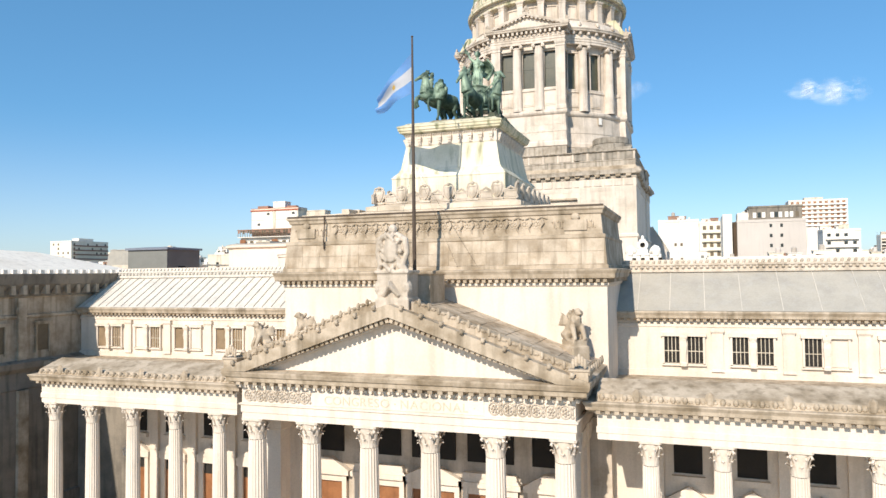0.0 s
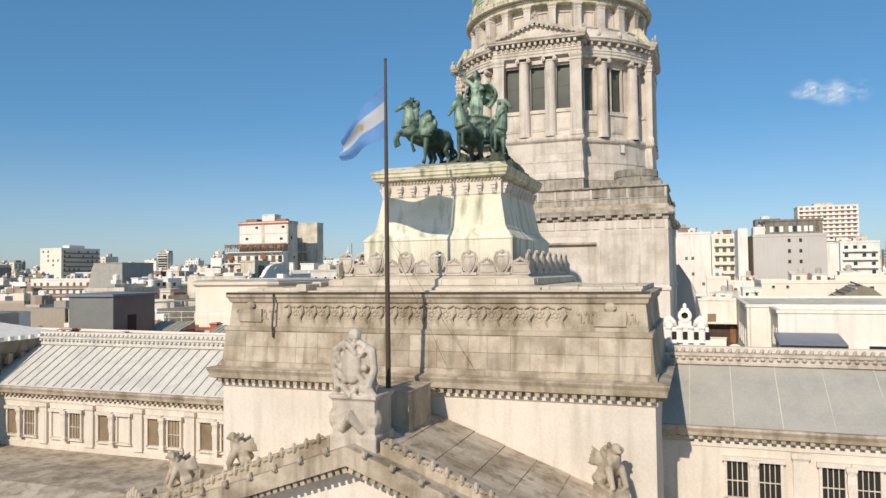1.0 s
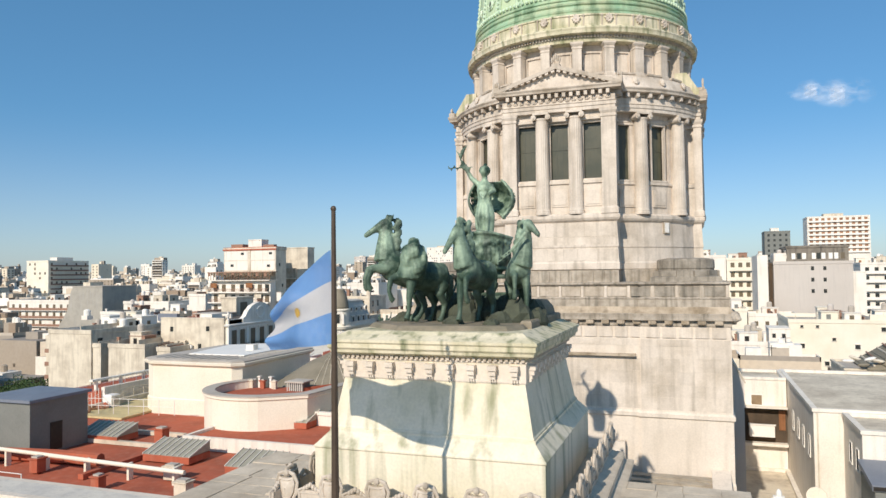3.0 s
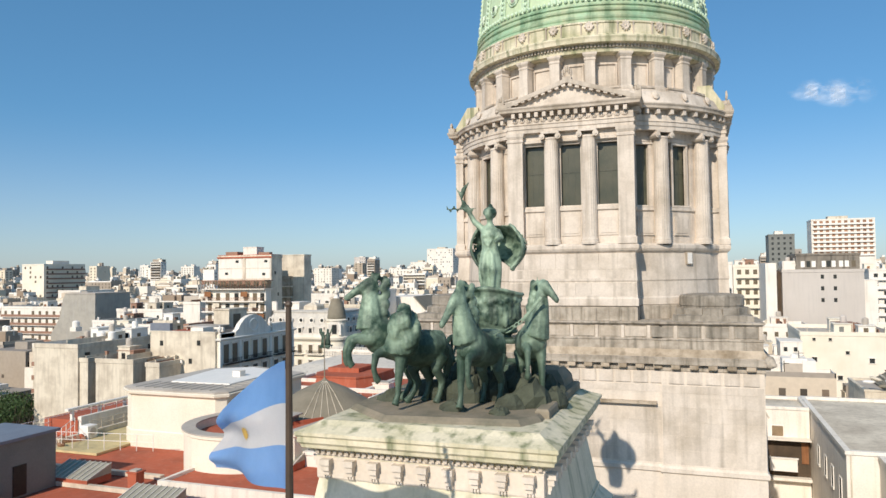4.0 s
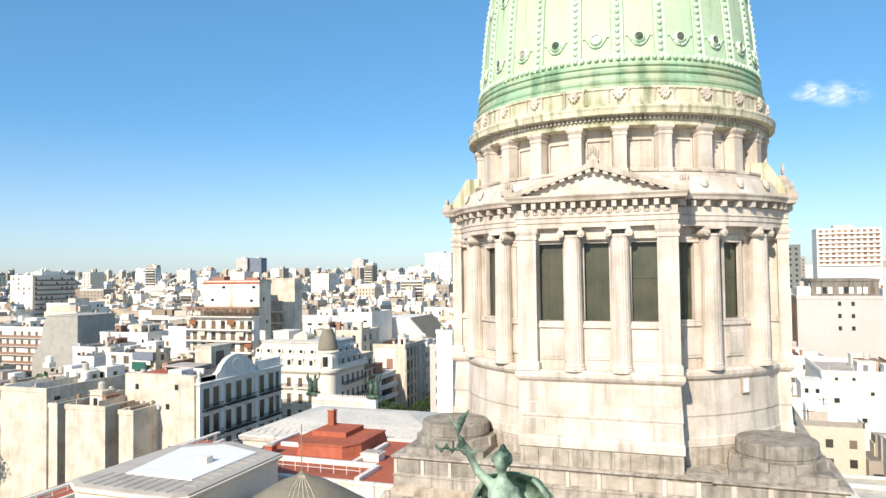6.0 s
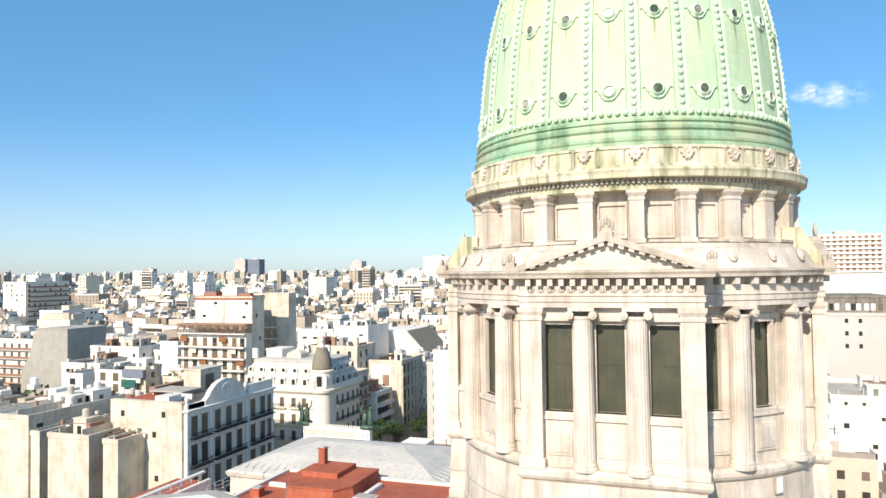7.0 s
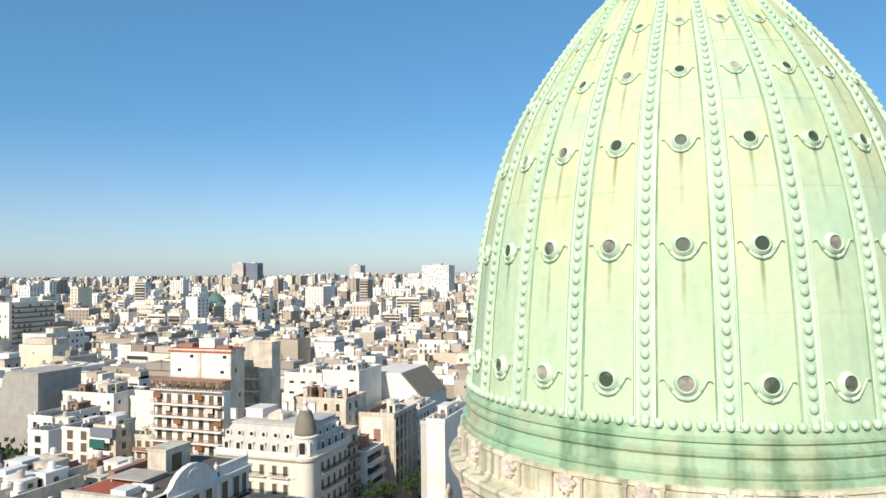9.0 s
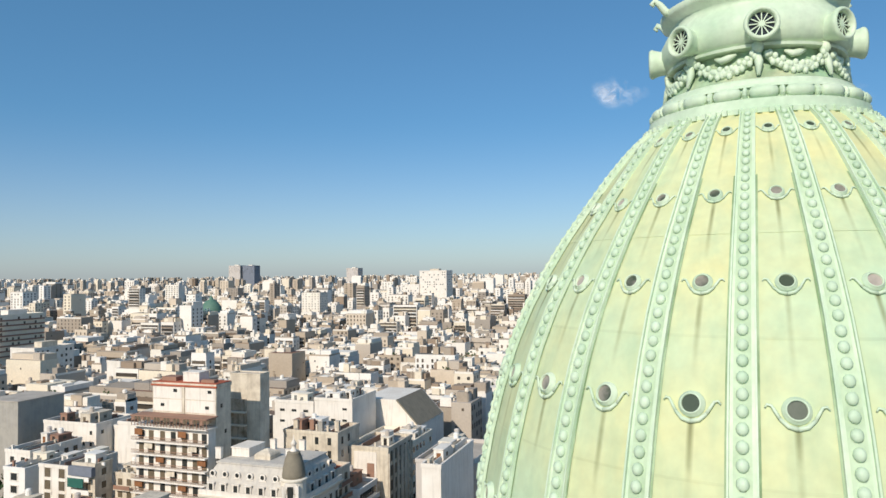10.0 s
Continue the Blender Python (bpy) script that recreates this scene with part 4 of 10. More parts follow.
def seated_statue(x, y, z, turn, k, tall=0.4):
    """A crouching winged stone beast on a block, much weathered."""
    m = Mesh()
    m.box(-0.5, -0.7, -0.4, 0.5, 0.7, 0.5).box(-0.62, -0.82, -tall, 0.62, 0.82, 0.1)
    m.tube([(0, 0.5, 0.7), (0, 0.2, 1.1), (0, -0.15, 1.6), (0, -0.35, 2.0)], [0.45, 0.5, 0.42, 0.3], 8)
    m.ball((0, -0.45, 2.22), (0.22, 0.28, 0.26), 8, 6)
    m.ball((0, -0.68, 2.14), (0.12, 0.18, 0.11), 6, 4)
    for i in range(16):
        m.ball((0.34 * math.sin(i * 2.1), -0.15 + 0.3 * math.cos(i * 1.7), 1.5 + 0.05 * i), (0.13, 0.13, 0.17), 6, 4)
    for s in (-1, 1):
        m.tube([(s * 0.3, -0.3, 1.4), (s * 0.34, -0.55, 0.9), (s * 0.34, -0.7, 0.5)], [0.22, 0.16, 0.14], 6)
        m.tube([(s * 0.4, 0.5, 0.8), (s * 0.5, 0.0, 0.75), (s * 0.45, 0.1, 0.5)], [0.3, 0.25, 0.16], 6)
        for i in range(5):
            m.tube([(s * 0.28, 0.1, 1.5), (s * (0.42 + 0.03 * i), 0.4 + 0.05 * i, 1.9 - 0.12 * i), (s * (0.5 + 0.02 * i), 0.75 + 0.05 * i, 2.15 - 0.2 * i)], [0.12, 0.13, 0.04], 5)
    m.put(Matrix.Translation((x, y, z)) @ Matrix.Rotation(turn, 4, 'Z') @ Matrix.Diagonal((k, k, k, 1)))
    ob = single("stone_statue", m, STONE_OLD, "weathered stone beast crouching on the pediment slope", "statue", "pediment statues", smooth=True)
    rs = ob.modifiers.new("blend", 'REMESH')
    rs.mode, rs.voxel_size, rs.use_smooth_shade = 'VOXEL', 0.06, True


seated_statue(-9.9, -48.3, 19.6, -0.6, 0.85)
seated_statue(-8.1, -46.0, 20.1, -0.8, 0.85)
seated_statue(10.0, -43.9, 20.0, 0.7, 1.0, 1.5)


# ---- dome tower: square podium, drum with four temple fronts, copper dome ----
tower = thing("dome_podium", "massive square limestone podium with streaked walls under the drum", "podium", (0, 0, 0))
H = 11.0
core = rect(-H, -H, H, H)
notched = []
for q in range(4):
    a = q * math.pi / 2
    for px, py in ((-11.55, -11.55), (-5.6, -11.55), (-5.6, -11.35), (5.6, -11.35), (5.6, -11.55)):
        notched.append((px * math.cos(a) - py * math.sin(a), px * math.sin(a) + py * math.cos(a)))
part("wall", Mesh().rings(notched, [(0.1, 0), (0.1, 24.0), (0.04, 24.2), (0.04, 28.25), (0.16, 28.35), (0.16, 28.6), (0.02, 28.72), (0, 34.6)]), STONE, tower)
part("cornice", Mesh().rings(notched, [(0, 34.6), (0.06, 34.66), (0.06, 35.0), (0.4, 35.06), (0.42, 35.26), (0.48, 35.5), (0.05, 35.6)]), STONE_TIER, tower)
MODILLION = Mesh().rings(rect(-0.26, -0.34, 0.26, 0.1), [(-0.04, 34.76), (0, 34.82), (0, 35.04)]).data("modillion", STONE_OLD)
METOPE = Mesh().rings(rect(-0.43, -0.06, 0.43, 0.05), [(0, 33.82), (0.02, 33.86), (0.02, 34.6)]).data("metope", STONE_ASHLAR)
SPOUT_HEAD = Mesh().ball((0, 0, 0), (0.3, 0.34, 0.34), 10, 7).ball((0, -0.24, -0.08), (0.17, 0.2, 0.16), 8, 5).ball((0, 0.05, 0.16), (0.36, 0.24, 0.28), 8, 5).data("lion_spout", STONE_TIER)
for q in range(4):
    rot = Matrix.Rotation(q * math.pi / 2, 4, 'Z')
    for k in range(21):
        xx = -10.8 + k * 1.08
        yy = -11.55 if abs(xx) > 5.6 else -11.35
        placed("modillion", MODILLION, tower, rot @ Matrix.Translation((xx, yy - 0.06, 0)))
        placed("metope", METOPE, tower, rot @ Matrix.Translation((xx, yy, 0)))
    placed("lion_spout", SPOUT_HEAD, tower, rot @ Matrix.Translation((11.85, -11.85, 35.3)) @ Matrix.Rotation(math.pi / 4, 4, 'Z'))
part("cornice_wash", Mesh().rings(notched, [(0.4, 35.5), (0.12, 35.75), (0.0, 35.98)]), STONE_OLD, tower)
part("parapet_wall", Mesh().rings(notched, [(-0.02, 35.9), (-0.02, 36.5), (0.04, 36.53), (0.04, 36.6), (-0.12, 36.66), (-0.12, 37.42), (-0.04, 37.46), (0.0, 37.52), (0.1, 37.56), (0.1, 37.66), (-0.3, 37.72)]), STONE_TIER, tower)
PANEL = Mesh().rings(rect(-0.66, -0.05, 0.66, 0.1), [(0, 36.72), (0, 37.36)]).data("parapet_panel", STONE_EDGE)
SOOT_PANEL = Mesh().rings(rect(-0.66, -0.05, 0.66, 0.1), [(0, 36.72), (0, 37.36)]).data("parapet_panel", STONE_SOOT)
STRIP = Mesh().rings(rect(-0.1, -0.09, 0.1, 0.1), [(0, 36.64), (0, 37.44)]).data("parapet_strip", STONE_DRUM)
for q in range(4):
    rot = Matrix.Rotation(q * math.pi / 2, 4, 'Z')
    for k in range(14):
        xx = -10.6 + k * 1.63
        placed("parapet_panel", SOOT_PANEL if abs(xx) > 5.4 else PANEL, tower, rot @ Matrix.Translation((xx, -11.43 if abs(xx) > 5.4 else -11.23, 0)))
        placed("parapet_strip", STRIP, tower, rot @ Matrix.Translation((xx + 0.815, -11.43 if abs(xx + 0.815) > 5.4 else -11.23, 0)))
part("ledge", Mesh().box(-5.3, -11.72, 32.5, 5.3, -11.4, 32.68), STONE_OLD, tower)
for sx in (-1, 1):
    for sy in (-1, 1):
        lo_x, hi_x = sorted((sx * 6.3, sx * 11.1))
        lo_y, hi_y = sorted((sy * 6.3, sy * 11.1))
        part("corner_step", Mesh().rings(rect(lo_x, lo_y, hi_x, hi_y), [(0, 37.6), (-0.04, 38.05), (-0.5, 38.1)]), STONE_SOOT, tower)
        for k in range(12):
            mid = Matrix.Translation((sx * 8.7, sy * 8.7, 0)) @ Matrix.Rotation(k * math.pi / 6, 4, 'Z')
            part("step_block", Mesh().rings(rect(1.5, -0.56, 2.32 - 0.08 * (k % 3), 0.56), [(0, 38.02), (-0.02, 38.44 + 0.05 * (k % 2)), (-0.1, 38.5)]).put(mid), STONE_SOOT, tower)
        part("corner_turret", Mesh().lathe([(1.95, 38.0), (1.95, 38.6), (2.0, 38.65), (1.98, 39.2), (1.9, 39.3), (1.3, 39.38)], 32, (sx * 8.7, sy * 8.7)), STONE_SOOT, tower)


# dressed blocks on the front of the podium
brng = random.Random(4)
for row in range(6):
    z0 = 28.85 + 0.88 * row
    for x_lo, x_hi, yf in ((-11.5, -5.62, -11.55), (-5.58, 5.58, -11.35), (5.62, 11.5, -11.55)):
        x = x_lo
        while x < x_hi - 0.2:
            x1 = x + brng.uniform(0.95, 1.7)
            x1 = x_hi if x1 > x_hi - 0.5 else x1
            if not (abs(x) < 5.3 and 32.2 < z0 + 0.5 < 32.9):
                part("stone_block", Mesh().box(x + 0.006, yf - 0.022, z0 + 0.006, x1 - 0.006, yf + 0.05, min(z0 + 0.874, 33.72)), STONE_ASHLAR, tower)
            x = x1

# the side fronts stand out less than the main one
SIDE = (0.0, 1.15, 0.0, 0.9)


def cross_plan(r, d, w, n=8):
    """A circle with four straight fronts set before it, counter-clockwise."""
    out = []
    e = math.degrees(math.asin(w / r))
    for q in range(4):
        a = radians(90 * q)
        dq = d - SIDE[q]
        for px, py in ((-w, -dq), (w, -dq)):
            out.append((px * math.cos(a) - py * math.sin(a), px * math.sin(a) + py * math.cos(a)))
        for i in range(n + 1):
            t = radians(-90 + 90 * q + e + (90 - 2 * e) * i / n)
            out.append((r * math.cos(t), r * math.sin(t)))
    return out


drum = thing("drum", "pale limestone drum with Ionic columns and tall dark windows", "drum", (0, 0, 37))
part("base_course", Mesh().rings(cross_plan(10.2, 11.0, 4.1), [(0.12, 37.5), (0.12, 38.55), (0.06, 38.62)]), STONE_TIER, drum)
for q in range(4):
    for k in range(11):
        part("plinth_strip", Mesh().box(-4.1 + 0.8 * k, -11.2 + SIDE[q], 37.72, -4.0 + 0.8 * k, -11.0 + SIDE[q], 38.5, Matrix.Rotation(q * math.pi / 2, 4, 'Z')), STONE_TIER, drum)
plate = Matrix.Rotation(radians(46), 4, 'Z')
part("wall_plate", Mesh().box(-0.25, -10.32, 41.3, 0.25, -10.1, 42.15, plate), STONE_EDGE, drum)
part("wall_plate", Mesh().box(-0.2, -10.35, 41.36, 0.2, -10.3, 42.09, plate), WHITE, drum, "small pale plate on the drum wall")
part("base_wall", Mesh().rings(cross_plan(10.2, 11.12, 4.2), [(-0.1, 38.55), (0.1, 38.66), (0.1, 39.1), (0.05, 39.2), (0, 40.2), (0.05, 40.3), (0.0, 41.0), (-0.05, 42.1), (0.12, 42.25), (0.2, 42.4), (0.2, 42.6), (0, 42.75)]), STONE_DRUM, drum)
for z0, z1, yf in ((39.3, 40.15, -11.16), (40.4, 41.0, -11.14), (41.05, 42.1, -11.12)):
    x = -4.15
    while x < 4.1:
        x1 = x + brng.uniform(0.9, 1.5)
        x1 = 4.15 if x1 > 3.7 else x1
        part("stone_block", Mesh().box(x + 0.006, yf - 0.02, z0 + 0.006, x1 - 0.006, yf + 0.12, z1 - 0.006), STONE_ASHLAR, drum)
        x = x1
# black liner: the unlit inside of the drum is put into its colour
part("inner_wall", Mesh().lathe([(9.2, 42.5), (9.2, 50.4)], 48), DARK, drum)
WIN_Z0, WIN_Z1 = 45.35, 49.65
part("window_dado", Mesh().rings(cross_plan(9.75, 10.75, 4.05), [(0.0, 42.6), (0.0, 44.95), (0.12, 45.0), (0.12, 45.2), (0, 45.25), (0, WIN_Z0)]), STONE_DRUM, drum)
part("window_lintel", Mesh().rings(cross_plan(9.75, 10.75, 4.05), [(0, WIN_Z1), (0.08, WIN_Z1 + 0.05), (0.08, WIN_Z1 + 0.25), (0, WIN_Z1 + 0.3), (0, 50.35)]), STONE_DRUM, drum)


def ionic(r, z0, z1):
    m = Mesh()
    n = 40
    shaft = [[((rr - (0.022 if j % 2 and 0.5 < zz - z0 < z1 - z0 - 0.6 else 0)) * math.cos(2 * math.pi * j / n), (rr - (0.022 if j % 2 and 0.5 < zz - z0 < z1 - z0 - 0.6 else 0)) * math.sin(2 * math.pi * j / n), zz) for j in range(n)]
             for rr, zz in ((r * 1.14, z0), (r * 1.14, z0 + 0.16), (r * 1.06, z0 + 0.22), (r * 1.08, z0 + 0.3), (r, z0 + 0.4), (r, z0 + 0.55), (r * 0.98, z0 + 2.5), (r * 0.9, z1 - 0.65), (r * 0.9, z1 - 0.58), (r * 0.97, z1 - 0.5), (r * 0.92, z1 - 0.4))]
    m.grid(shaft, closed=True)
    m.box(-r * 1.15, -r * 1.1, z1 - 0.16, r * 1.15, r * 1.1, z1)
    for s in (-1, 1):
        m.tube([(s * r * 1.02, -r * 1.08, z1 - 0.34), (s * r * 1.02, r * 1.08, z1 - 0.34)], 0.2, 10)
        m.tube([(s * r * 1.02, -r * 1.2, z1 - 0.34), (s * r * 1.02, -r * 1.0, z1 - 0.34)], 0.1, 8)
    return m


IONIC = ionic(0.53, 42.7, 50.35).data("ionic_column", STONE_DRUM)
PILASTER = Mesh().rings(rect(-0.52, -0.25, 0.52, 0.35), [(0.1, 42.7), (0.1, 43.1), (0, 43.2), (0, 49.7), (0.06, 49.75), (0.06, 49.9), (0, 49.95), (0.1, 50.15), (0.12, 50.35)]).data("pilaster", STONE_DRUM)
PANE = Mesh().box(-0.68, 0.0, WIN_Z0, 0.68, 0.06, WIN_Z1).box(-0.68, -0.03, 47.6, 0.68, 0.0, 47.66).box(-0.24, -0.02, WIN_Z0, -0.2, 0.0, WIN_Z1).box(0.2, -0.02, WIN_Z0, 0.24, 0.0, WIN_Z1).data("window", DRUM_GLASS)
FRAME = Mesh().box(-0.82, -0.16, WIN_Z0, -0.66, 0.1, WIN_Z1).box(0.66, -0.16, WIN_Z0, 0.82, 0.1, WIN_Z1).box(-0.82, -0.18, WIN_Z1 - 0.14, 0.82, 0.1, WIN_Z1 + 0.02).box(-0.9, -0.25, WIN_Z0 - 0.12, 0.9, 0.1, WIN_Z0).data("window_frame", STONE_DRUM)
DADO = Mesh().box(-0.62, -0.06, 43.3, 0.62, 0.05, 44.6).box(-0.5, -0.1, 43.45, 0.5, 0.05, 44.45).data("dado_panel", STONE_DRUM)
for q in range(4):
    rot = Matrix.Rotation(q * math.pi / 2, 4, 'Z')
    sh = rot @ Matrix.Translation((0, SIDE[q], 0))
    for xc in (-3.68, 3.68):
        placed("pilaster", PILASTER, drum, sh @ Matrix.Translation((xc, -10.95, 0)))
        placed("pilaster", PILASTER, drum, sh @ Matrix.Translation((xc * 0.97, -10.2, 0)) @ Matrix.Rotation(math.copysign(math.pi / 2, xc), 4, 'Z'))
    for xc in (-1.24, 1.24):
        placed("ionic_column", IONIC, drum, sh @ Matrix.Translation((xc, -10.85, 0)))
        part("pier", Mesh().box(xc - 0.5, -10.5, 42.7, xc + 0.5, -9.9, 50.3, sh), STONE_DRUM, drum)
    for xc in (-2.46, 0, 2.46):
        w = placed("window", PANE, drum, sh @ Matrix.Translation((xc, -10.2, 0)), "tall dark window with a shut blind")
        f = new("window_frame", FRAME)
        f.parent, f.location = w, (0, -0.2, 0)
        placed("dado_panel", DADO, drum, sh @ Matrix.Translation((xc, -10.75, 0)))
    for ang in (-55.4, -34.6):
        cc = Matrix.Rotation(radians(ang + 90), 4, 'Z')
        placed("ionic_column", IONIC, drum, rot @ cc @ Matrix.Translation((0, -10.1, 0)))
        part("pier", Mesh().arc_box(9.2, 9.72, ang - 4.2 + 90 * q, ang + 4.2 + 90 * q, 42.7, 50.3), STONE_DRUM, drum)
    for ang in (-61.4, -45.0, -28.6):
        cc = Matrix.Rotation(radians(ang + 90), 4, 'Z')
        w = placed("window", PANE, drum, rot @ cc @ Matrix.Translation((0, -9.4, 0)) @ Matrix.Diagonal((0.9, 1, 1, 1)), "tall dark window with a shut blind")
        f = new("window_frame", FRAME)
        f.parent, f.location = w, (0, -0.2, 0)
        placed("dado_panel", DADO, drum, rot @ cc @ Matrix.Translation((0, -9.77, 0)))
ep = cross_plan(10.55, 11.15, 4.2)
part("entablature", Mesh().rings(ep, [(0, 50.35), (0, 50.6), (0.06, 50.62), (0.06, 50.85), (0.12, 50.9), (0, 50.95), (0, 51.36), (-0.22, 51.38), (-0.22, 51.74)]), STONE_DRUM, drum)
part("cornice", Mesh().rings(ep, [(-0.24, 51.7), (0.46, 51.74), (0.48, 51.88), (0.56, 52.0), (0.54, 52.08), (-0.2, 52.15)]), STONE_EDGE, drum)
part("dentil_course", dentils(Mesh(), offset(ep, -0.22), True, 0.5, 0.24, 0.58, 51.38, 51.7), STONE_DRUM, drum)
fz = Mesh()
for q in range(4):
    m = relief(Mesh(), -3.9, 3.9, -11.15, 51.0, 51.42, 0.5, 1)
    m.put(Matrix.Rotation(q * math.pi / 2, 4, 'Z') @ Matrix.Translation((0, SIDE[q], 0)))
    fz.add(m.v, m.f)
part("frieze_relief", fz, STONE_DRUM, drum)
for q in range(4):
    rot = Matrix.Rotation(q * math.pi / 2, 4, 'Z')
    sh = rot @ Matrix.Translation((0, SIDE[q], 0))
    g = Mesh().prism([(-4.78, 52.06), (-4.15, 52.06), (0, 53.44), (4.15, 52.06), (4.78, 52.06), (4.78, 52.14), (0, 53.74), (-4.78, 52.14)], -11.72, -9.0)
    part("gable", g.put(sh), STONE_EDGE, drum)
    part("gable_field", Mesh().prism([(-4.0, 52.06), (4.0, 52.06), (0, 53.4)], -11.3, -9.3).put(sh), STONE_DRUM, drum)
    gd = Mesh()
    for s in (-1, 1):
        for k in range(9):
            u = (k + 0.5) / 9
            gd.box(-0.13, -0.38, -0.12, 0.13, 0.0, 0.14, Matrix.Translation((s * 4.15 * (1 - u), -11.3, 52.14 + 1.24 * u)) @ Matrix.Rotation(s * 0.32, 4, 'Y'))
    part("gable_dentil_course", gd.put(sh), STONE_DRUM, drum)
    an = Mesh().box(-0.3, -11.6, 53.6, 0.3, -11.0, 53.85)
    for k in range(5):
        an.ball(((k - 2) * 0.14, -11.45, 54.15 + 0.14 * (2 - abs(k - 2))), (0.09, 0.1, 0.26), 6, 4)
    part("acroterion", an.put(sh), STONE_EDGE, drum)
    for s in (-1, 1):
        cn = Mesh().box(s * 4.55 - 0.22, -11.6, 52.1, s * 4.55 + 0.22, -11.1, 52.5)
        for k in range(3):
            cn.ball((s * 4.55 + (k - 1) * 0.14, -11.4, 52.65 + 0.1 * (1 - abs(k - 1))), (0.1, 0.1, 0.22), 6, 4)
        part("acroterion", cn.put(sh), STONE_EDGE, drum)
    if SIDE[q]:
        for x0 in (-4.1, 3.6):
            part("wing_wall", Mesh().add([(x, y, z) for x in (x0, x0 + 0.5) for y, z in ((-11.5, 52.1), (-9.3, 52.1), (-9.3, 54.2), (-10.2, 54.2))],
                                         [(0, 3, 2, 1), (4, 5, 6, 7), (0, 1, 5, 4), (1, 2, 6, 5), (2, 3, 7, 6), (3, 0, 4, 7)]).put(sh), STONE_RING, drum)
    # shields on the sloped parapet
    for ang in (-58, -45, -32):
        m = Mesh().ball((0, 0, 0), (0.26, 0.12, 0.34), 8, 5).ball((0, -0.08, 0), (0.14, 0.1, 0.2), 6, 4)
        m.put(rot @ Matrix.Rotation(radians(ang + 90), 4, 'Z') @ Matrix.Translation((0, -10.42, 52.75)) @ Matrix.Rotation(-0.35, 4, 'X'))
        part("shield", m, STONE_DRUM, drum)
part("parapet_slope", Mesh().lathe([(10.62, 52.1), (10.5, 52.3), (10.15, 53.0), (10.0, 53.1), (9.8, 53.15), (9.4, 53.2)], 72), STONE_DRUM, drum)

# upper drum
part("upper_wall", Mesh().lathe([(9.6, 53.1), (9.6, 53.35), (8.6, 53.45), (8.6, 56.0)], 72), STONE_DRUM, drum)
UP = Mesh().rings(rect(-0.36, -0.2, 0.36, 0.5), [(0.06, 53.4), (0.06, 53.6), (0, 53.65), (0, 55.45), (0.04, 55.5), (0.04, 55.6), (0, 55.65), (0.1, 55.8), (0.13, 55.85), (0.13, 56.0)]).data("pilaster", STONE_DRUM)
NICHE = Mesh().box(-0.55, -0.05, 53.85, 0.55, 0.05, 55.2).box(-0.72, -0.14, 53.66, 0.72, 0.05, 53.76).box(-0.72, -0.14, 55.3, 0.72, 0.05, 55.4)
NICHE.box(-0.72, -0.14, 53.76, -0.62, 0.05, 55.3).box(0.62, -0.14, 53.76, 0.72, 0.05, 55.3)
NICHE = NICHE.data("panel", STONE_DRUM)
SILL = Mesh().box(-0.72, -0.22, 53.42, 0.72, 0.05, 53.55).box(-0.66, -0.14, 53.32, 0.66, 0.05, 53.42).data("sill", STONE_EDGE)
for k in range(24):
    a = Matrix.Rotation(radians(15 * k + 7.5), 4, 'Z')
    placed("pilaster", UP, drum, a @ Matrix.Translation((0, -9.2, 0)))
    b = Matrix.Rotation(radians(15 * k), 4, 'Z')
    placed("panel", NICHE, drum, b @ Matrix.Translation((0, -8.56, 0)))
    placed("sill", SILL, drum, b @ Matrix.Translation((0, -9.4, 0)))
part("upper_cornice", Mesh().lathe([(8.9, 55.95), (9.36, 56.0), (9.38, 56.2), (9.4, 56.22), (9.4, 56.5), (9.88, 56.56), (9.9, 56.78), (9.95, 56.92), (9.9, 57.02), (9.55, 57.1)], 96), STONE_RING, drum)
part("upper_dentil_course", dentils(Mesh(), [(9.39 * math.cos(radians(3 * k)), 9.39 * math.sin(radians(3 * k))) for k in range(120)], True, 0.24, 0.12, 0.17, 56.3, 56.5), STONE_EDGE, drum)
part("attic_ring", Mesh().lathe([(9.5, 57.02), (9.5, 57.2), (9.42, 57.26), (9.4, 57.98), (9.48, 58.02), (9.46, 58.14), (9.2, 58.2)], 96), STONE_RING, drum)


def palmette_mesh():
    """A fan of leaves over two scrolls, in one carved piece."""
    p = Mesh()
    n = 60
    out = []
    for i in range(n):
        t = 2 * math.pi * i / n
        r = 0.36 * (0.86 + 0.14 * math.cos(9 * t)) * (1.0 if math.cos(t) > -0.3 else 0.8)
        out.append((r * math.sin(t), 57.72 + 1.2 * r * math.cos(t)))
    p.grid([[(x, 0.1, z) for x, z in out], [(x, -0.06, z) for x, z in out], [(x * 0.8, -0.12, 57.72 + (z - 57.72) * 0.8) for x, z in out], [(x * 0.3, -0.08, 57.72 + (z - 57.72) * 0.3) for x, z in out]], closed=True, flip=True)
    p.add([(x * 0.3, -0.08, 57.72 + (z - 57.72) * 0.3) for x, z in out] + [(0, -0.16, 57.72)], [((i + 1) % n, i, n) for i in range(n)])
    return p


ORN = palmette_mesh().data("palmette", STONE_DRUM)
ATTIC_POST = Mesh().box(-0.04, -0.08, 57.2, 0.04, 0.1, 58.0).box(-0.07, -0.1, 57.95, 0.07, 0.1, 58.06).data("attic_post", STONE_EDGE)
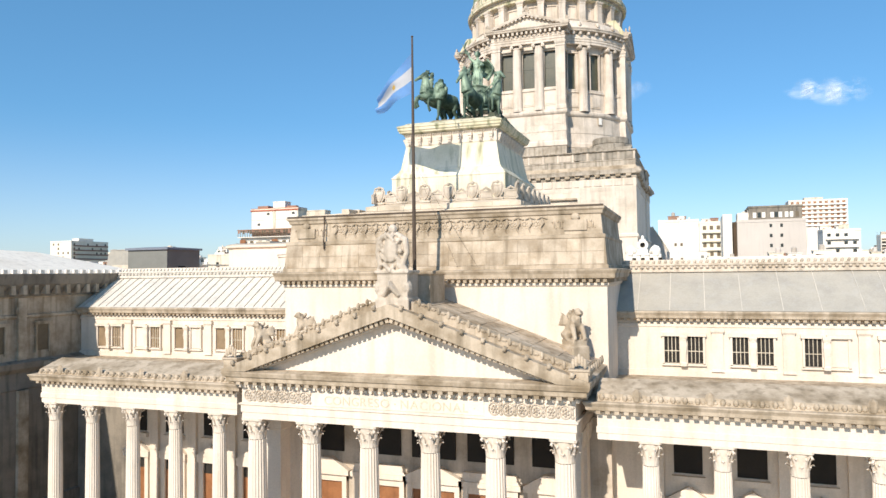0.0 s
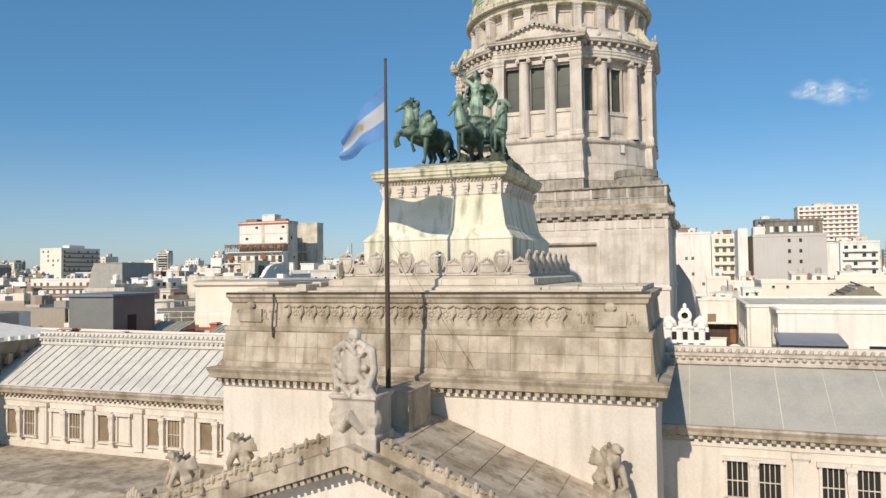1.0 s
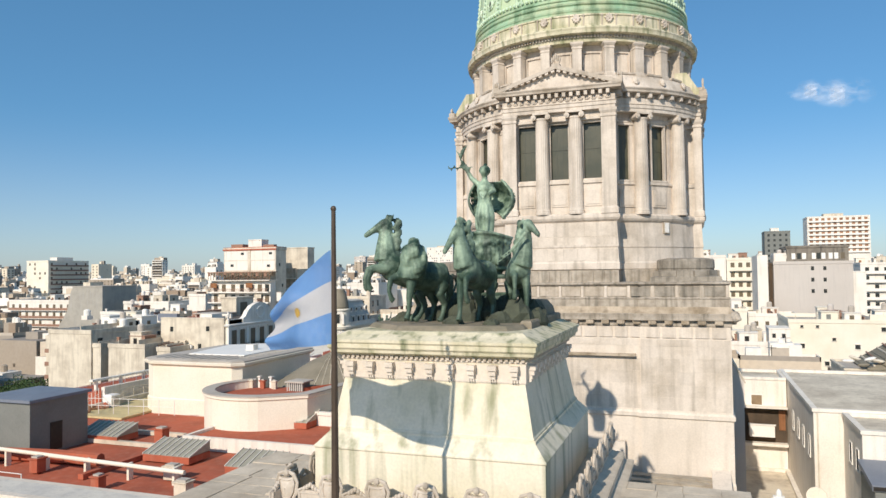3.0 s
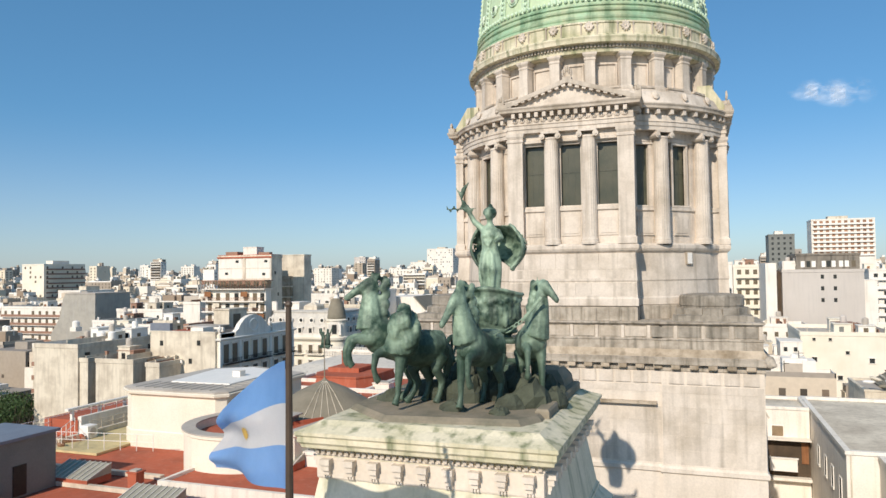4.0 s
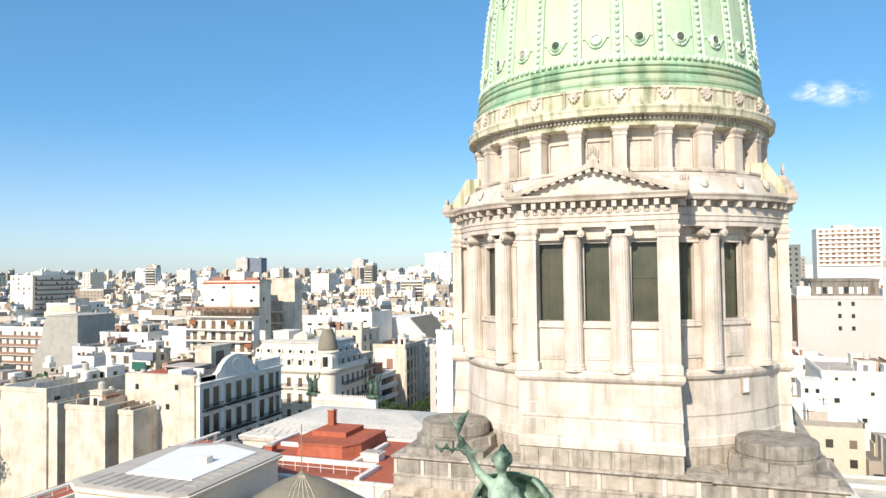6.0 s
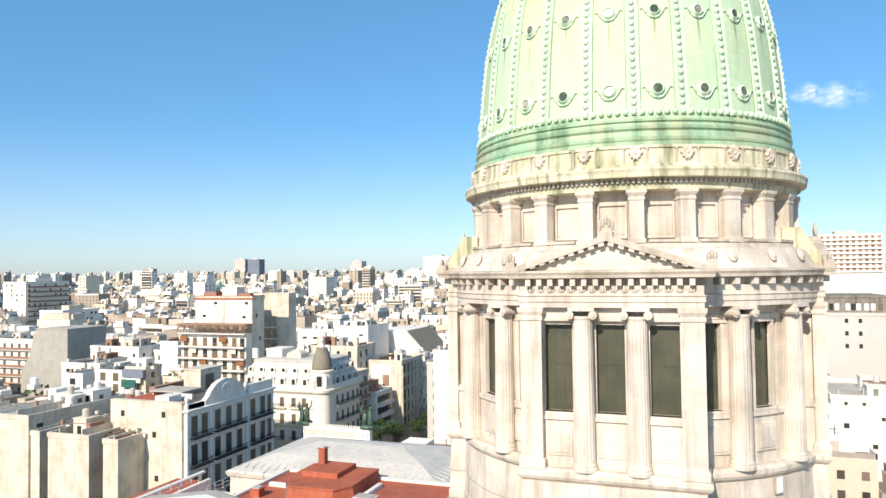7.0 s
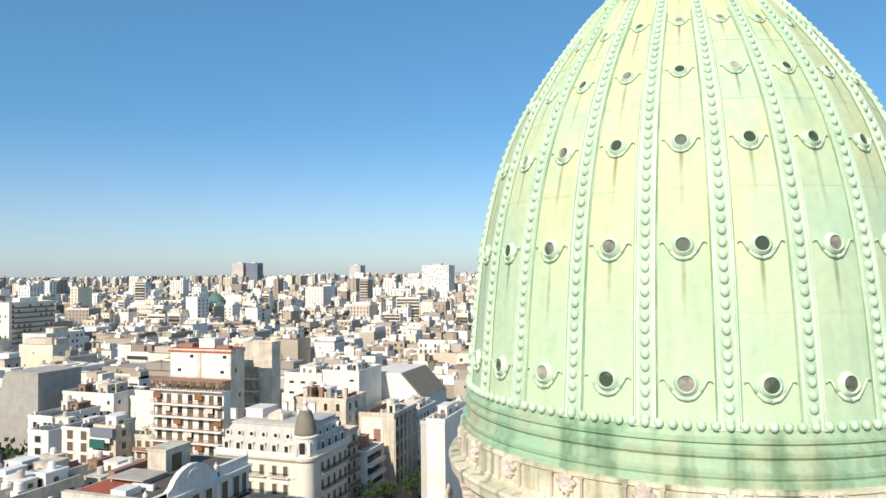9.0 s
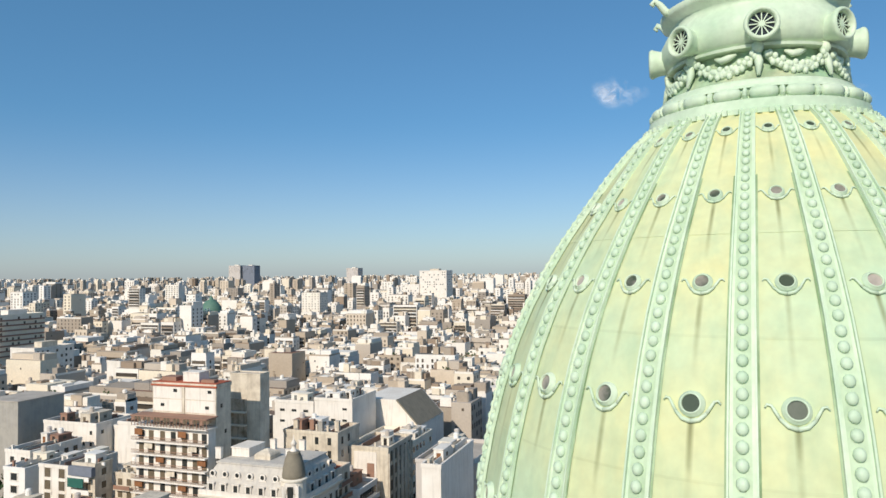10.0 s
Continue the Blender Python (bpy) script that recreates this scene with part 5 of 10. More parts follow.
for k in range(24):
    placed("palmette", ORN, drum, Matrix.Rotation(radians(15 * k + 7.5), 4, 'Z') @ Matrix.Translation((0, -9.46, 0)))
    for o in (4.2, 10.8):
        placed("attic_post", ATTIC_POST, drum, Matrix.Rotation(radians(15 * k + o), 4, 'Z') @ Matrix.Translation((0, -9.42, 0)))

# ---- copper dome ----
dome = thing("dome", "pale green copper dome with beaded ribs and round windows", "dome", (0, 0, 57))
PROFILE = [(9.0, 59.7), (8.93, 60.5), (8.83, 61.6), (8.73, 62.8), (8.57, 64.2), (8.4, 65.4), (8.16, 66.6), (7.85, 67.8), (7.42, 69.1), (6.94, 70.2), (6.45, 71.1), (5.83, 72.1), (5.12, 73.1), (4.38, 74.1), (3.8, 74.8), (3.4, 75.2), (3.0, 75.5)]


def dome_r(z):
    for (r0, z0), (r1, z1) in zip(PROFILE, PROFILE[1:]):
        if z <= z1:
            u = max(0.0, (z - z0) / (z1 - z0))
            return r0 + (r1 - r0) * u
    return PROFILE[-1][0]


def dome_tilt(z):
    return math.atan2(dome_r(z - 0.25) - dome_r(z + 0.25), 0.5)


zs = [59.7 + (75.5 - 59.7) * i / 48 for i in range(49)]
part("base_mouldings", Mesh().lathe([(9.3, 58.1), (9.36, 58.16), (9.36, 58.3), (9.26, 58.36), (9.32, 58.44), (9.34, 58.56), (9.2, 58.64), (9.16, 58.86), (9.1, 58.9), (9.22, 59.0), (9.24, 59.12), (9.1, 59.2), (9.08, 59.32), (9.18, 59.38), (9.18, 59.46), (9.06, 59.52), (9.0, 59.75)], 120), COPPER_DARK, dome)
for k in range(24):
    a0, a1 = 15 * k - 90 - 7.5, 15 * k - 90 + 7.5
    part("copper_panel", Mesh().lathe([(dome_r(z), z) for z in zs], 6, (0, 0), a0, a1, False), COPPER, dome, smooth=True)
BEAD = Mesh().ball((0, 0, 0), (0.15, 0.13, 0.165), 10, 6)
BEAD.smooth = True
BEAD = BEAD.data("bead", COPPER_BEAD)
bz, z = [], 59.95
while z < 75.3:
    bz.append(z)
    z += 0.385 * math.cos(dome_tilt(z)) * (0.45 + 0.55 * dome_r(z) / 9.2)
for k in range(24):
    rot = Matrix.Rotation(radians(15 * k + 7.5), 4, 'Z')
    m = Mesh()
    rows = []
    for z in zs:
        t, r = dome_tilt(z), dome_r(z)
        w = 0.33 * (0.32 + 0.68 * r / 9.2)
        n = Vector((0, -math.cos(t), math.sin(t)))
        c = Vector((0, -r, z))
        rows.append([c + Vector((sx * w, 0, 0)) + n * o for sx, o in ((-1.0, -0.05), (-1.0, 0.1), (-0.86, 0.1), (-0.84, 0.03), (0.84, 0.03), (0.86, 0.1), (1.0, 0.1), (1.0, -0.05))])
    m.grid(rows, flip=False)
    rib = part("rib", m.put(rot), COPPER_RIB, dome)
    ch = Mesh().grid([[r[3] * 0.86 + r[4] * 0.14 + (r[2] - r[3]) * 0.12, r[3] * 0.14 + r[4] * 0.86 + (r[5] - r[4]) * 0.12] for r in rows])
    part("rib_channel", ch.put(rot), COPPER_SEAM, rib)
    # dark strips along both flanks paint the rib's edge shadow
    for sx in (0, 7):
        out = Vector((0.045 if sx else -0.045, 0, 0))
        ed = [[r[sx] + (r[1] - r[0]) * 0.42, r[sx] + out + (r[1] - r[0]) * 0.42] for r in rows[:-6]]
        part("rib_edge", Mesh().grid([e if sx else e[::-1] for e in ed]).put(rot), COPPER_EDGE_SHADE, rib)
    front = k < 7 or k > 16
    if front:
        for z in bz:
            t, r = dome_tilt(z), dome_r(z)
            s = 0.3 + 0.66 * r / 9.2
            ob = new("bead", BEAD)
            ob.parent = rib
            ob.matrix_basis = rot @ Matrix.Translation((0, -r - 0.06 * math.cos(t), z + 0.06 * math.sin(t))) @ Matrix.Rotation(-t, 4, 'X') @ Matrix.Diagonal((s, s, s, 1))
    else:
        bb = Mesh()
        for z in bz:
            bb.ball((0, -dome_r(z) - 0.05, z + 0.02), (0.16, 0.12, 0.19), 6, 4)
        tagged(part("bead_row", bb.put(rot), COPPER_BEAD, rib), kind="stuff")
# lapped joints between the copper sheets
for z in (63.1, 66.9, 69.8, 72.1):
    part("sheet_seam", Mesh().lathe([(dome_r(z - 0.03) - 0.02, z - 0.03), (dome_r(z - 0.03) + 0.008, z - 0.03), (dome_r(z + 0.03) + 0.006, z + 0.03), (dome_r(z + 0.03) - 0.02, z + 0.03)], 120, cap=False), COPPER, dome)
# foot ring of large beads
FOOT = Mesh().ball((0, 0, 0), (0.14, 0.13, 0.15), 8, 5)
FOOT.smooth = True
FOOT = FOOT.data("foot_bead", COPPER_BEAD)
for k in range(144):
    a = radians(2.5 * k)
    placed("foot_bead", FOOT, dome, Matrix.Translation((9.08 * math.cos(a), 9.08 * math.sin(a), 59.84)))
OC_FRAME = Mesh()
ring = [[Vector((rr * math.cos(math.pi * j / 10), -yy, rr * math.sin(math.pi * j / 10))) for j in range(20)] for rr, yy in ((0.235, 0.0), (0.235, 0.15), (0.26, 0.18), (0.285, 0.15), (0.30, 0.09), (0.34, 0.07), (0.36, 0.0))]
OC_FRAME.grid(ring, closed=True, flip=False)
for s in (-1, 1):
    OC_FRAME.tube([(s * 0.4, -0.04, -0.22), (s * 0.5, -0.05, -0.04), (s * 0.58, -0.05, 0.1), (s * 0.68, -0.04, 0.13), (s * 0.74, -0.03, 0.05)], [0.05, 0.045, 0.04, 0.035, 0.02], 6)
    OC_FRAME.tube([(s * 0.0, -0.06, -0.46), (s * 0.22, -0.06, -0.4), (s * 0.4, -0.04, -0.22)], [0.065, 0.06, 0.05], 6)
OC_FRAME.smooth = True
OC_FRAME = OC_FRAME.data("oculus_frame", COPPER_RIB)
OC_PANE = Mesh().add([(0.26 * math.cos(math.pi * j / 8), -0.1, 0.26 * math.sin(math.pi * j / 8)) for j in range(16)], [tuple(range(16))])
OC_PANE = OC_PANE.data("pane", OCULUS_GLASS)
for z, s in ((61.0, 1.0), (65.1, 0.92), (68.4, 0.8), (70.95, 0.64), (73.05, 0.52), (74.85, 0.42)):
    t = dome_tilt(z)
    for k in range(24):
        m = Matrix.Rotation(radians(15 * k), 4, 'Z') @ Matrix.Translation((0, -dome_r(z), z)) @ Matrix.Rotation(-t, 4, 'X') @ Matrix.Diagonal((s, s, s, 1))
        f = placed("oculus", OC_FRAME, dome, m)
        p = new("pane", OC_PANE)
        p.parent = f

# ---- lantern foot on the crown of the dome ----
crown = thing("lantern_base", "green copper lantern foot with round windows and festoons", "lantern", (0, 0, 75))
part("band", Mesh().lathe([(3.1, 75.3), (3.2, 75.36), (3.2, 75.48), (3.1, 75.52), (3.08, 75.76), (3.0, 75.8), (2.88, 75.84), (2.8, 76.1), (2.9, 76.12), (2.86, 76.2), (2.72, 76.24), (2.7, 76.36), (2.6, 76.42)], 64), COPPER_RIB, crown)
part("bead_course", dentils(Mesh(), [(3.18 * math.cos(radians(5 * k)), 3.18 * math.sin(radians(5 * k))) for k in range(72)], True, 0.2, 0.11, 0.12, 75.34, 75.48), COPPER_RIB, crown)
ROLL = Mesh().tube([(-0.36, 0.04, 0), (-0.3, 0.02, 0), (-0.15, 0.0, 0), (0.15, 0.0, 0), (0.3, 0.02, 0), (0.36, 0.04, 0)], [0.06, 0.15, 0.18, 0.18, 0.15, 0.06], 10)
ROLL.smooth = True
ROLL = ROLL.data("roll_bead", COPPER_RIB)
REEL = Mesh().tube([(-0.07, 0, 0), (-0.03, 0, 0), (0.03, 0, 0), (0.07, 0, 0)], [0.1, 0.17, 0.17, 0.1], 10).data("roll_reel", COPPER_RIB)
for k in range(20):
    placed("roll_bead", ROLL, crown, Matrix.Rotation(radians(18 * k), 4, 'Z') @ Matrix.Translation((0, -2.9, 75.96)))
    placed("roll_reel", REEL, crown, Matrix.Rotation(radians(18 * k + 9), 4, 'Z') @ Matrix.Translation((0, -2.88, 75.96)))
part("neck", Mesh().lathe([(2.62, 76.38), (2.5, 76.5), (2.32, 76.8), (2.2, 77.05), (2.22, 77.3), (2.35, 77.36)], 48), COPPER_DARK, crown, smooth=True)
for k in range(8):
    m = Mesh()
    pts = [(0.86 * t, 77.12 - 0.42 * (1 - t * t)) for t in (-1, -0.66, -0.33, 0, 0.33, 0.66, 1)]
    m.tube([(2.4 * math.sin(px / 2.45), -2.4 * math.cos(px / 2.45), pz) for px, pz in pts], [0.08, 0.12, 0.15, 0.17, 0.15, 0.12, 0.08], 8)
    for j in range(26):
        t = -1 + 2 * (j + 0.5) / 26
        px, pz = 0.84 * t, 77.12 - 0.42 * (1 - t * t) + 0.12 * math.sin(j * 2.4)
        m.ball((2.5 * math.sin(px / 2.45), -2.5 * math.cos(px / 2.45), pz), (0.085, 0.085, 0.1), 6, 4)
    # hanging ribbon ends and a boss where two swags meet
    m.tube([(2.42 * math.sin(0.36), -2.42 * math.cos(0.36), 77.2), (2.5 * math.sin(0.37), -2.5 * math.cos(0.37), 76.9), (2.62 * math.sin(0.36), -2.62 * math.cos(0.36), 76.5)], [0.08, 0.12, 0.05], 6)
    m.ball((2.44 * math.sin(0.36), -2.44 * math.cos(0.36), 77.3), (0.17, 0.17, 0.19), 8, 5)
    m.tube([(-0.3, -2.3, 77.2), (-0.1, -2.36, 77.1), (0.1, -2.36, 77.14), (0.3, -2.3, 77.22)], [0.04, 0.1, 0.1, 0.04], 6)
    part("festoon", m.put(Matrix.Rotation(radians(45 * k + 22.5), 4, 'Z')), COPPER_RIB, crown, smooth=True)
part("fillet", Mesh().lathe([(2.3, 77.3), (2.5, 77.32), (2.52, 77.4), (2.4, 77.44)], 48), COPPER_RIB, crown)
part("ring_roll", Mesh().lathe([(2.3, 77.4), (2.46, 77.44), (2.6, 77.6), (2.68, 77.85), (2.66, 78.15), (2.52, 78.42), (2.36, 78.6), (2.4, 78.75), (2.62, 78.9), (2.68, 79.08), (2.4, 79.24), (1.9, 79.5), (1.8, 81.0), (1.1, 82.5), (0.4, 84.0)], 48), COPPER_RIB, crown, smooth=True)
TRUMPET = Mesh().grid([[Vector((rr * math.cos(math.pi * j / 12), -yy, 77.8 + rr * math.sin(math.pi * j / 12))) for j in range(24)] for rr, yy in ((0.32, 2.8), (0.33, 2.95), (0.36, 3.02), (0.4, 3.04), (0.45, 3.0), (0.46, 2.94), (0.41, 2.82), (0.38, 2.7), (0.37, 2.5), (0.4, 2.2))], closed=True)
TRUMPET.smooth = True
TRUMPET = TRUMPET.data("round_window", COPPER_RIB)
for k in range(8):
    rot = Matrix.Rotation(radians(45 * k), 4, 'Z')
    ww = placed("round_window", TRUMPET, crown, rot)
    pn = Mesh().add([(0.4 * math.cos(math.pi * j / 8), -2.85, 77.8 + 0.4 * math.sin(math.pi * j / 8)) for j in range(16)], [tuple(range(16))])
    part("pane", pn, GLASS, ww)
    gr = Mesh().tube([(0, -2.92, 77.8), (0, -2.88, 77.8)], 0.08, 10)
    for j in range(6):
        gr.box(-0.39, -0.012, -0.014, 0.39, 0.012, 0.014, Matrix.Translation((0, -2.9, 77.8)) @ Matrix.Rotation(math.pi * j / 6, 4, 'Y'))
    part("spokes", gr, COPPER_RIB, ww)
    rot2 = Matrix.Rotation(radians(45 * k + 22.5), 4, 'Z')
    sc = Mesh().tube([(0, -2.5, 79.0), (0, -2.7, 79.1), (0, -2.86, 79.3), (0, -3.04, 79.42), (0, -3.12, 79.32), (0, -3.04, 79.24)], [0.12, 0.12, 0.1, 0.09, 0.07, 0.04], 8)
    part("scroll", sc.put(rot2), COPPER_RIB, crown, smooth=True)


# ---- wings ----
def wing(side, cols, bays, xa, xb, roof_mat, label, seams, front):
    """One wing of the facade: colonnade below, set-back storey and sloping roof above. xa is the inner end, xb the outer; front ends the colonnade."""
    t = thing("facade_wing", label, "building", (side * 24, -40, 0))
    lo, hi = min(xa, xb), max(xa, xb)
    full_lo, full_hi = lo, hi
    lo, hi = min(xa, front), max(xa, front)
    p = rect(lo, -48.3, hi, -40.7)
    part("podium", Mesh().rings(rect(lo, -48.9, hi, -36.0), [(0.2, 0), (0.2, 4.6), (0.35, 4.7), (0.35, 5.0)]), STONE, t)
    for x in cols:
        column(t, x, -47.75, 0.78, "slender plain column")
    if seams:
        part("back_wall", Mesh().box(-27.2, -41.2, 0.0, full_hi, -40.6, 17.0), STONE, t)
        # deep shade of the open passage, put into a dark wall
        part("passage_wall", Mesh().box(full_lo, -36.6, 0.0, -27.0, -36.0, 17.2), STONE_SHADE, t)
    else:
        part("back_wall", Mesh().box(full_lo, -41.2, 0.0, full_hi, -40.6, 17.0), STONE, t)
    for i, x in enumerate(cols[:-1]):
        xc = (x + cols[i + 1]) / 2
        part("high_window", Mesh().box(xc - 0.85, -41.28, 12.0, xc + 0.85, -41.2, 14.6), DARK, t, "dark upper window opening")
        part("pilaster", Mesh().rings(rect(x - 0.4, -41.5, x + 0.4, -41.2), [(0.05, 5.0), (0, 5.3), (0, 14.6), (0.12, 15.0), (0.12, 15.4)]), STONE, t)
        sr = Mesh().box(xc - 1.15, -41.45, 5.0, xc - 0.8, -41.2, 10.3).box(xc + 0.8, -41.45, 5.0, xc + 1.15, -41.2, 10.3).box(xc - 1.3, -41.6, 9.9, xc + 1.3, -41.2, 10.4)
        sr.prism([(xc - 1.4, 10.4), (xc + 1.4, 10.4), (xc + 0.0, 11.25)], -41.65, -41.2).box(xc - 1.0, -41.5, 11.5, xc + 1.0, -41.2, 11.85)
        part("door_surround", sr, STONE, t)
        part("door", Mesh().box(xc - 0.8, -41.3, 5.0, xc + 0.8, -41.2, 9.0), WOOD, t, "tall varnished wooden door")
        part("fanlight", Mesh().box(xc - 0.8, -41.28, 9.0, xc + 0.8, -41.2, 9.9), DARK, t)
    part("entablature", Mesh().rings(p, [(0, 15.4), (0, 15.75), (0.05, 15.78), (0.05, 16.1), (0, 16.15), (0, 16.75), (0.1, 16.85), (0.15, 16.95)]), STONE, t)
    part("cornice", Mesh().rings(p, [(0.12, 16.95), (0.55, 17.1), (0.58, 17.3), (0.7, 17.5), (0.66, 17.56), (0.1, 17.6)]), STONE_OLD, t)
    part("modillion_course", dentils(Mesh(), offset(p, 0.14), True, 0.5, 0.26, 0.36, 16.9, 17.08), STONE_OLD, t)
    # sloping parapet with carved cresting and ridge stones
    part("terrace_slope", Mesh().add([(lo, -48.7, 17.55), (hi, -48.7, 17.55), (hi, -48.4, 17.95), (lo, -48.4, 17.95), (lo, -46.5, 18.55), (hi, -46.5, 18.55), (lo, -46.1, 17.3), (hi, -46.1, 17.3)],
                                     [(0, 1, 2, 3), (3, 2, 5, 4), (4, 5, 7, 6)]), STONE_OLD, t)
    cr = Mesh()
    n = int((hi - lo) / 0.62)
    for k in range(n):
        x = lo + (k + 0.5) * (hi - lo) / n
        big = k % 6 == 3
        cr.ball((x, -48.62, 17.8 + 0.12 * big), (0.16 + 0.1 * big, 0.14, 0.2 + 0.2 * big), 6, 4)
        cr.ball((x + 0.26, -48.6, 17.72), (0.13, 0.08, 0.1), 6, 4)
    part("cresting", cr, STONE_OLD, t, "worn carved leaf cresting")
    part("terrace", Mesh().box(lo, -46.3, 16.9, hi, -40.9, 17.35), STONE_OLD, t)
    lo, hi = full_lo, full_hi
    part("terrace", Mesh().box(lo, -40.9, 16.9, hi, -36.2, 17.35), STONE_OLD, t)
    # set-back storey
    w = rect(lo, -36.3, hi, -27.2)
    part("upper_wall", Mesh().rings(w, [(0.1, 17.3), (0.1, 17.75), (0, 17.8), (0, 20.75), (0.06, 20.8), (0.06, 21.0), (0, 21.05), (0, 21.25)]), STONE, t)
    part("upper_cornice", Mesh().rings(w, [(0.05, 21.25), (0.12, 21.3), (0.5, 21.42), (0.52, 21.6), (0.62, 21.8), (0.55, 21.9), (0.1, 21.95)]), STONE_OLD, t)
    part("upper_dentil_course", dentils(Mesh(), offset(w, 0.1), True, 0.44, 0.22, 0.3, 21.2, 21.4), STONE_OLD, t)
    bw = abs(bays[1] - bays[0])
    for i, xc in enumerate(bays):
        for s in (-1, 1):
            xx = xc + s * (0.87 if seams else 0.77)
            shut = (i + (s > 0)) % 4 == 3
            part("window", Mesh().box(xx - 0.5, -36.36, 18.3, xx + 0.5, -36.3, 20.15), STONE if shut else (BLIND if seams else DARK), t, "blind stone window" if shut else "tan-blinded window" if seams else "dark barred window")
            fr = Mesh().box(xx - 0.64, -36.5, 18.2, xx - 0.5, -36.3, 20.2).box(xx + 0.5, -36.5, 18.2, xx + 0.64, -36.3, 20.2).box(xx - 0.74, -36.6, 20.15, xx + 0.74, -36.3, 20.38).box(xx - 0.7, -36.5, 18.1, xx + 0.7, -36.3, 18.25)
            part("window_frame", fr, STONE, t)
            if not shut and not (seams and s < 0):
                for b in range(3):
                    part("window_bar", Mesh().box(xx - 0.27 + 0.25 * b, -36.42, 18.3, xx - 0.23 + 0.25 * b, -36.38, 20.15), BARE, t)
                part("window_bar", Mesh().box(xx - 0.5, -36.44, 19.1, xx + 0.5, -36.4, 19.15), BARE, t)
        st = Mesh().rings(rect(xc - 0.2, -36.75, xc + 0.2, -36.35), [(0, 18.1), (0, 18.3), (-0.06, 18.4), (-0.03, 19.0), (0.02, 19.5), (-0.02, 19.9), (0.05, 20.1), (0.05, 20.3)])
        st.ball((xc, -36.62, 19.95), (0.2, 0.16, 0.25), 8, 5).ball((xc, -36.6, 19.2), (0.22, 0.16, 0.5), 8, 5)
        part("window_herm", st, STONE, t, "carved stone herm between the windows")
        part("pilaster", Mesh().rings(rect(xc + bw / 2 - 0.36, -36.5, xc + bw / 2 + 0.36, -36.25), [(0.05, 17.75), (0, 17.95), (0, 20.35), (0.08, 20.5), (0.08, 20.75)]), STONE, t)
    # sloping roof with its ridge balustrade
    part("roof", Mesh().add([(lo, -36.7, 21.93), (hi, -36.7, 21.93), (hi, -32.1, 24.75), (lo, -32.1, 24.75), (lo, -27.2, 24.75), (hi, -27.2, 24.75), (lo, -27.2, 21.9), (hi, -27.2, 21.9)],
                            [(0, 1, 2, 3), (3, 2, 5, 4), (4, 5, 7, 6), (0, 3, 4, 6), (1, 7, 5, 2)]), roof_mat, t)
    if seams:
        k = lo + 0.6
        while k < hi - 1:
            part("roof_seam", Mesh().add([(k - 0.028, -36.6, 21.97), (k + 0.028, -36.6, 21.97), (k + 0.028, -32.2, 24.68), (k - 0.028, -32.2, 24.68), (k - 0.028, -36.6, 22.06), (k + 0.028, -36.6, 22.06), (k + 0.028, -32.2, 24.77), (k - 0.028, -32.2, 24.77)],
                                        [(4, 5, 6, 7), (0, 4, 7, 3), (1, 2, 6, 5), (0, 1, 5, 4)]), SLATE, t)
            k += 0.9
    else:
        jr = random.Random(5)
        k = lo + 1.4
        while k < hi - 1:
            part("roof_joint", Mesh().add([(k - 0.02, -36.6, 21.97), (k + 0.02, -36.6, 21.97), (k + 0.02, -32.2, 24.68), (k - 0.02, -32.2, 24.68), (k - 0.02, -36.6, 22.02), (k + 0.02, -36.6, 22.02), (k + 0.02, -32.2, 24.73), (k - 0.02, -32.2, 24.73)],
                                         [(4, 5, 6, 7), (0, 4, 7, 3), (1, 2, 6, 5), (0, 1, 5, 4)]), ZINC, t)
            k += jr.uniform(1.5, 2.6)
    part("ridge_wall", Mesh().rings(rect(lo, -32.5, hi, -31.6), [(0.05, 24.6), (0.05, 24.75), (0, 24.8), (0, 25.0), (0.12, 25.1), (0.12, 25.25)]), ZINC if seams else STONE_EDGE, t)
    rb = Mesh()
    n = int((hi - lo) / 0.42)
    for k in range(n):
        x = lo + (k + 0.5) * (hi - lo) / n
        rb.ball((x, -32.62, 24.98), (0.13, 0.08, 0.1), 6, 4)
        rb.ball((x, -32.1, 25.36), (0.11, 0.14, 0.17), 6, 4, Matrix.Rotation(0.5, 4, 'Y'))
    part("ridge_cresting", rb, ZINC if seams else STONE_EDGE, t)
    part("rear_wall_top", Mesh().box(lo, -31.7, 24.2, hi, -31.2, 25.55), STONE, t)
    return t


wing(-1, [-13.7, -17.4, -21.15, -24.9, -28.5], [-16.8, -21.25, -25.7, -30.15, -34.6], -11.9, -38.2, ZINC,
              "cream colonnaded wing with a pale seamed zinc roof and wooden doors", True, -29.3)
wing(1, [14.7, 18.4, 22.1, 25.8, 29.5, 33.2, 36.9], [16.35, 20.78, 25.2, 29.65, 34.1, 38.5], 11.9, 40.0, SLATE,
              "cream colonnaded wing with a smooth grey roof and barred windows", False, 40.0)

# end pavilion beside the far wing, in shade that also darkens its stone colour
pav = thing("end_pavilion", "stained stone end pavilion coloured dark for shade, with pale hipped roof", "building", (-46, -52, 0))
pl = rect(-70, -72, -38.25, -36.0)
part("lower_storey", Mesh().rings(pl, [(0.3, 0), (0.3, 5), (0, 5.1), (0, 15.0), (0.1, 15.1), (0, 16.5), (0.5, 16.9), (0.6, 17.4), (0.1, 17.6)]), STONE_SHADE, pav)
pu = rect(-66, -68, -38.3, -30.0)
part("upper_storey", Mesh().rings(pu, [(0, 17.5), (0, 21.2), (0.15, 21.3), (0.15, 21.5), (0, 21.6), (0, 23.0), (0.1, 23.1)]), STONE_OLD, pav)
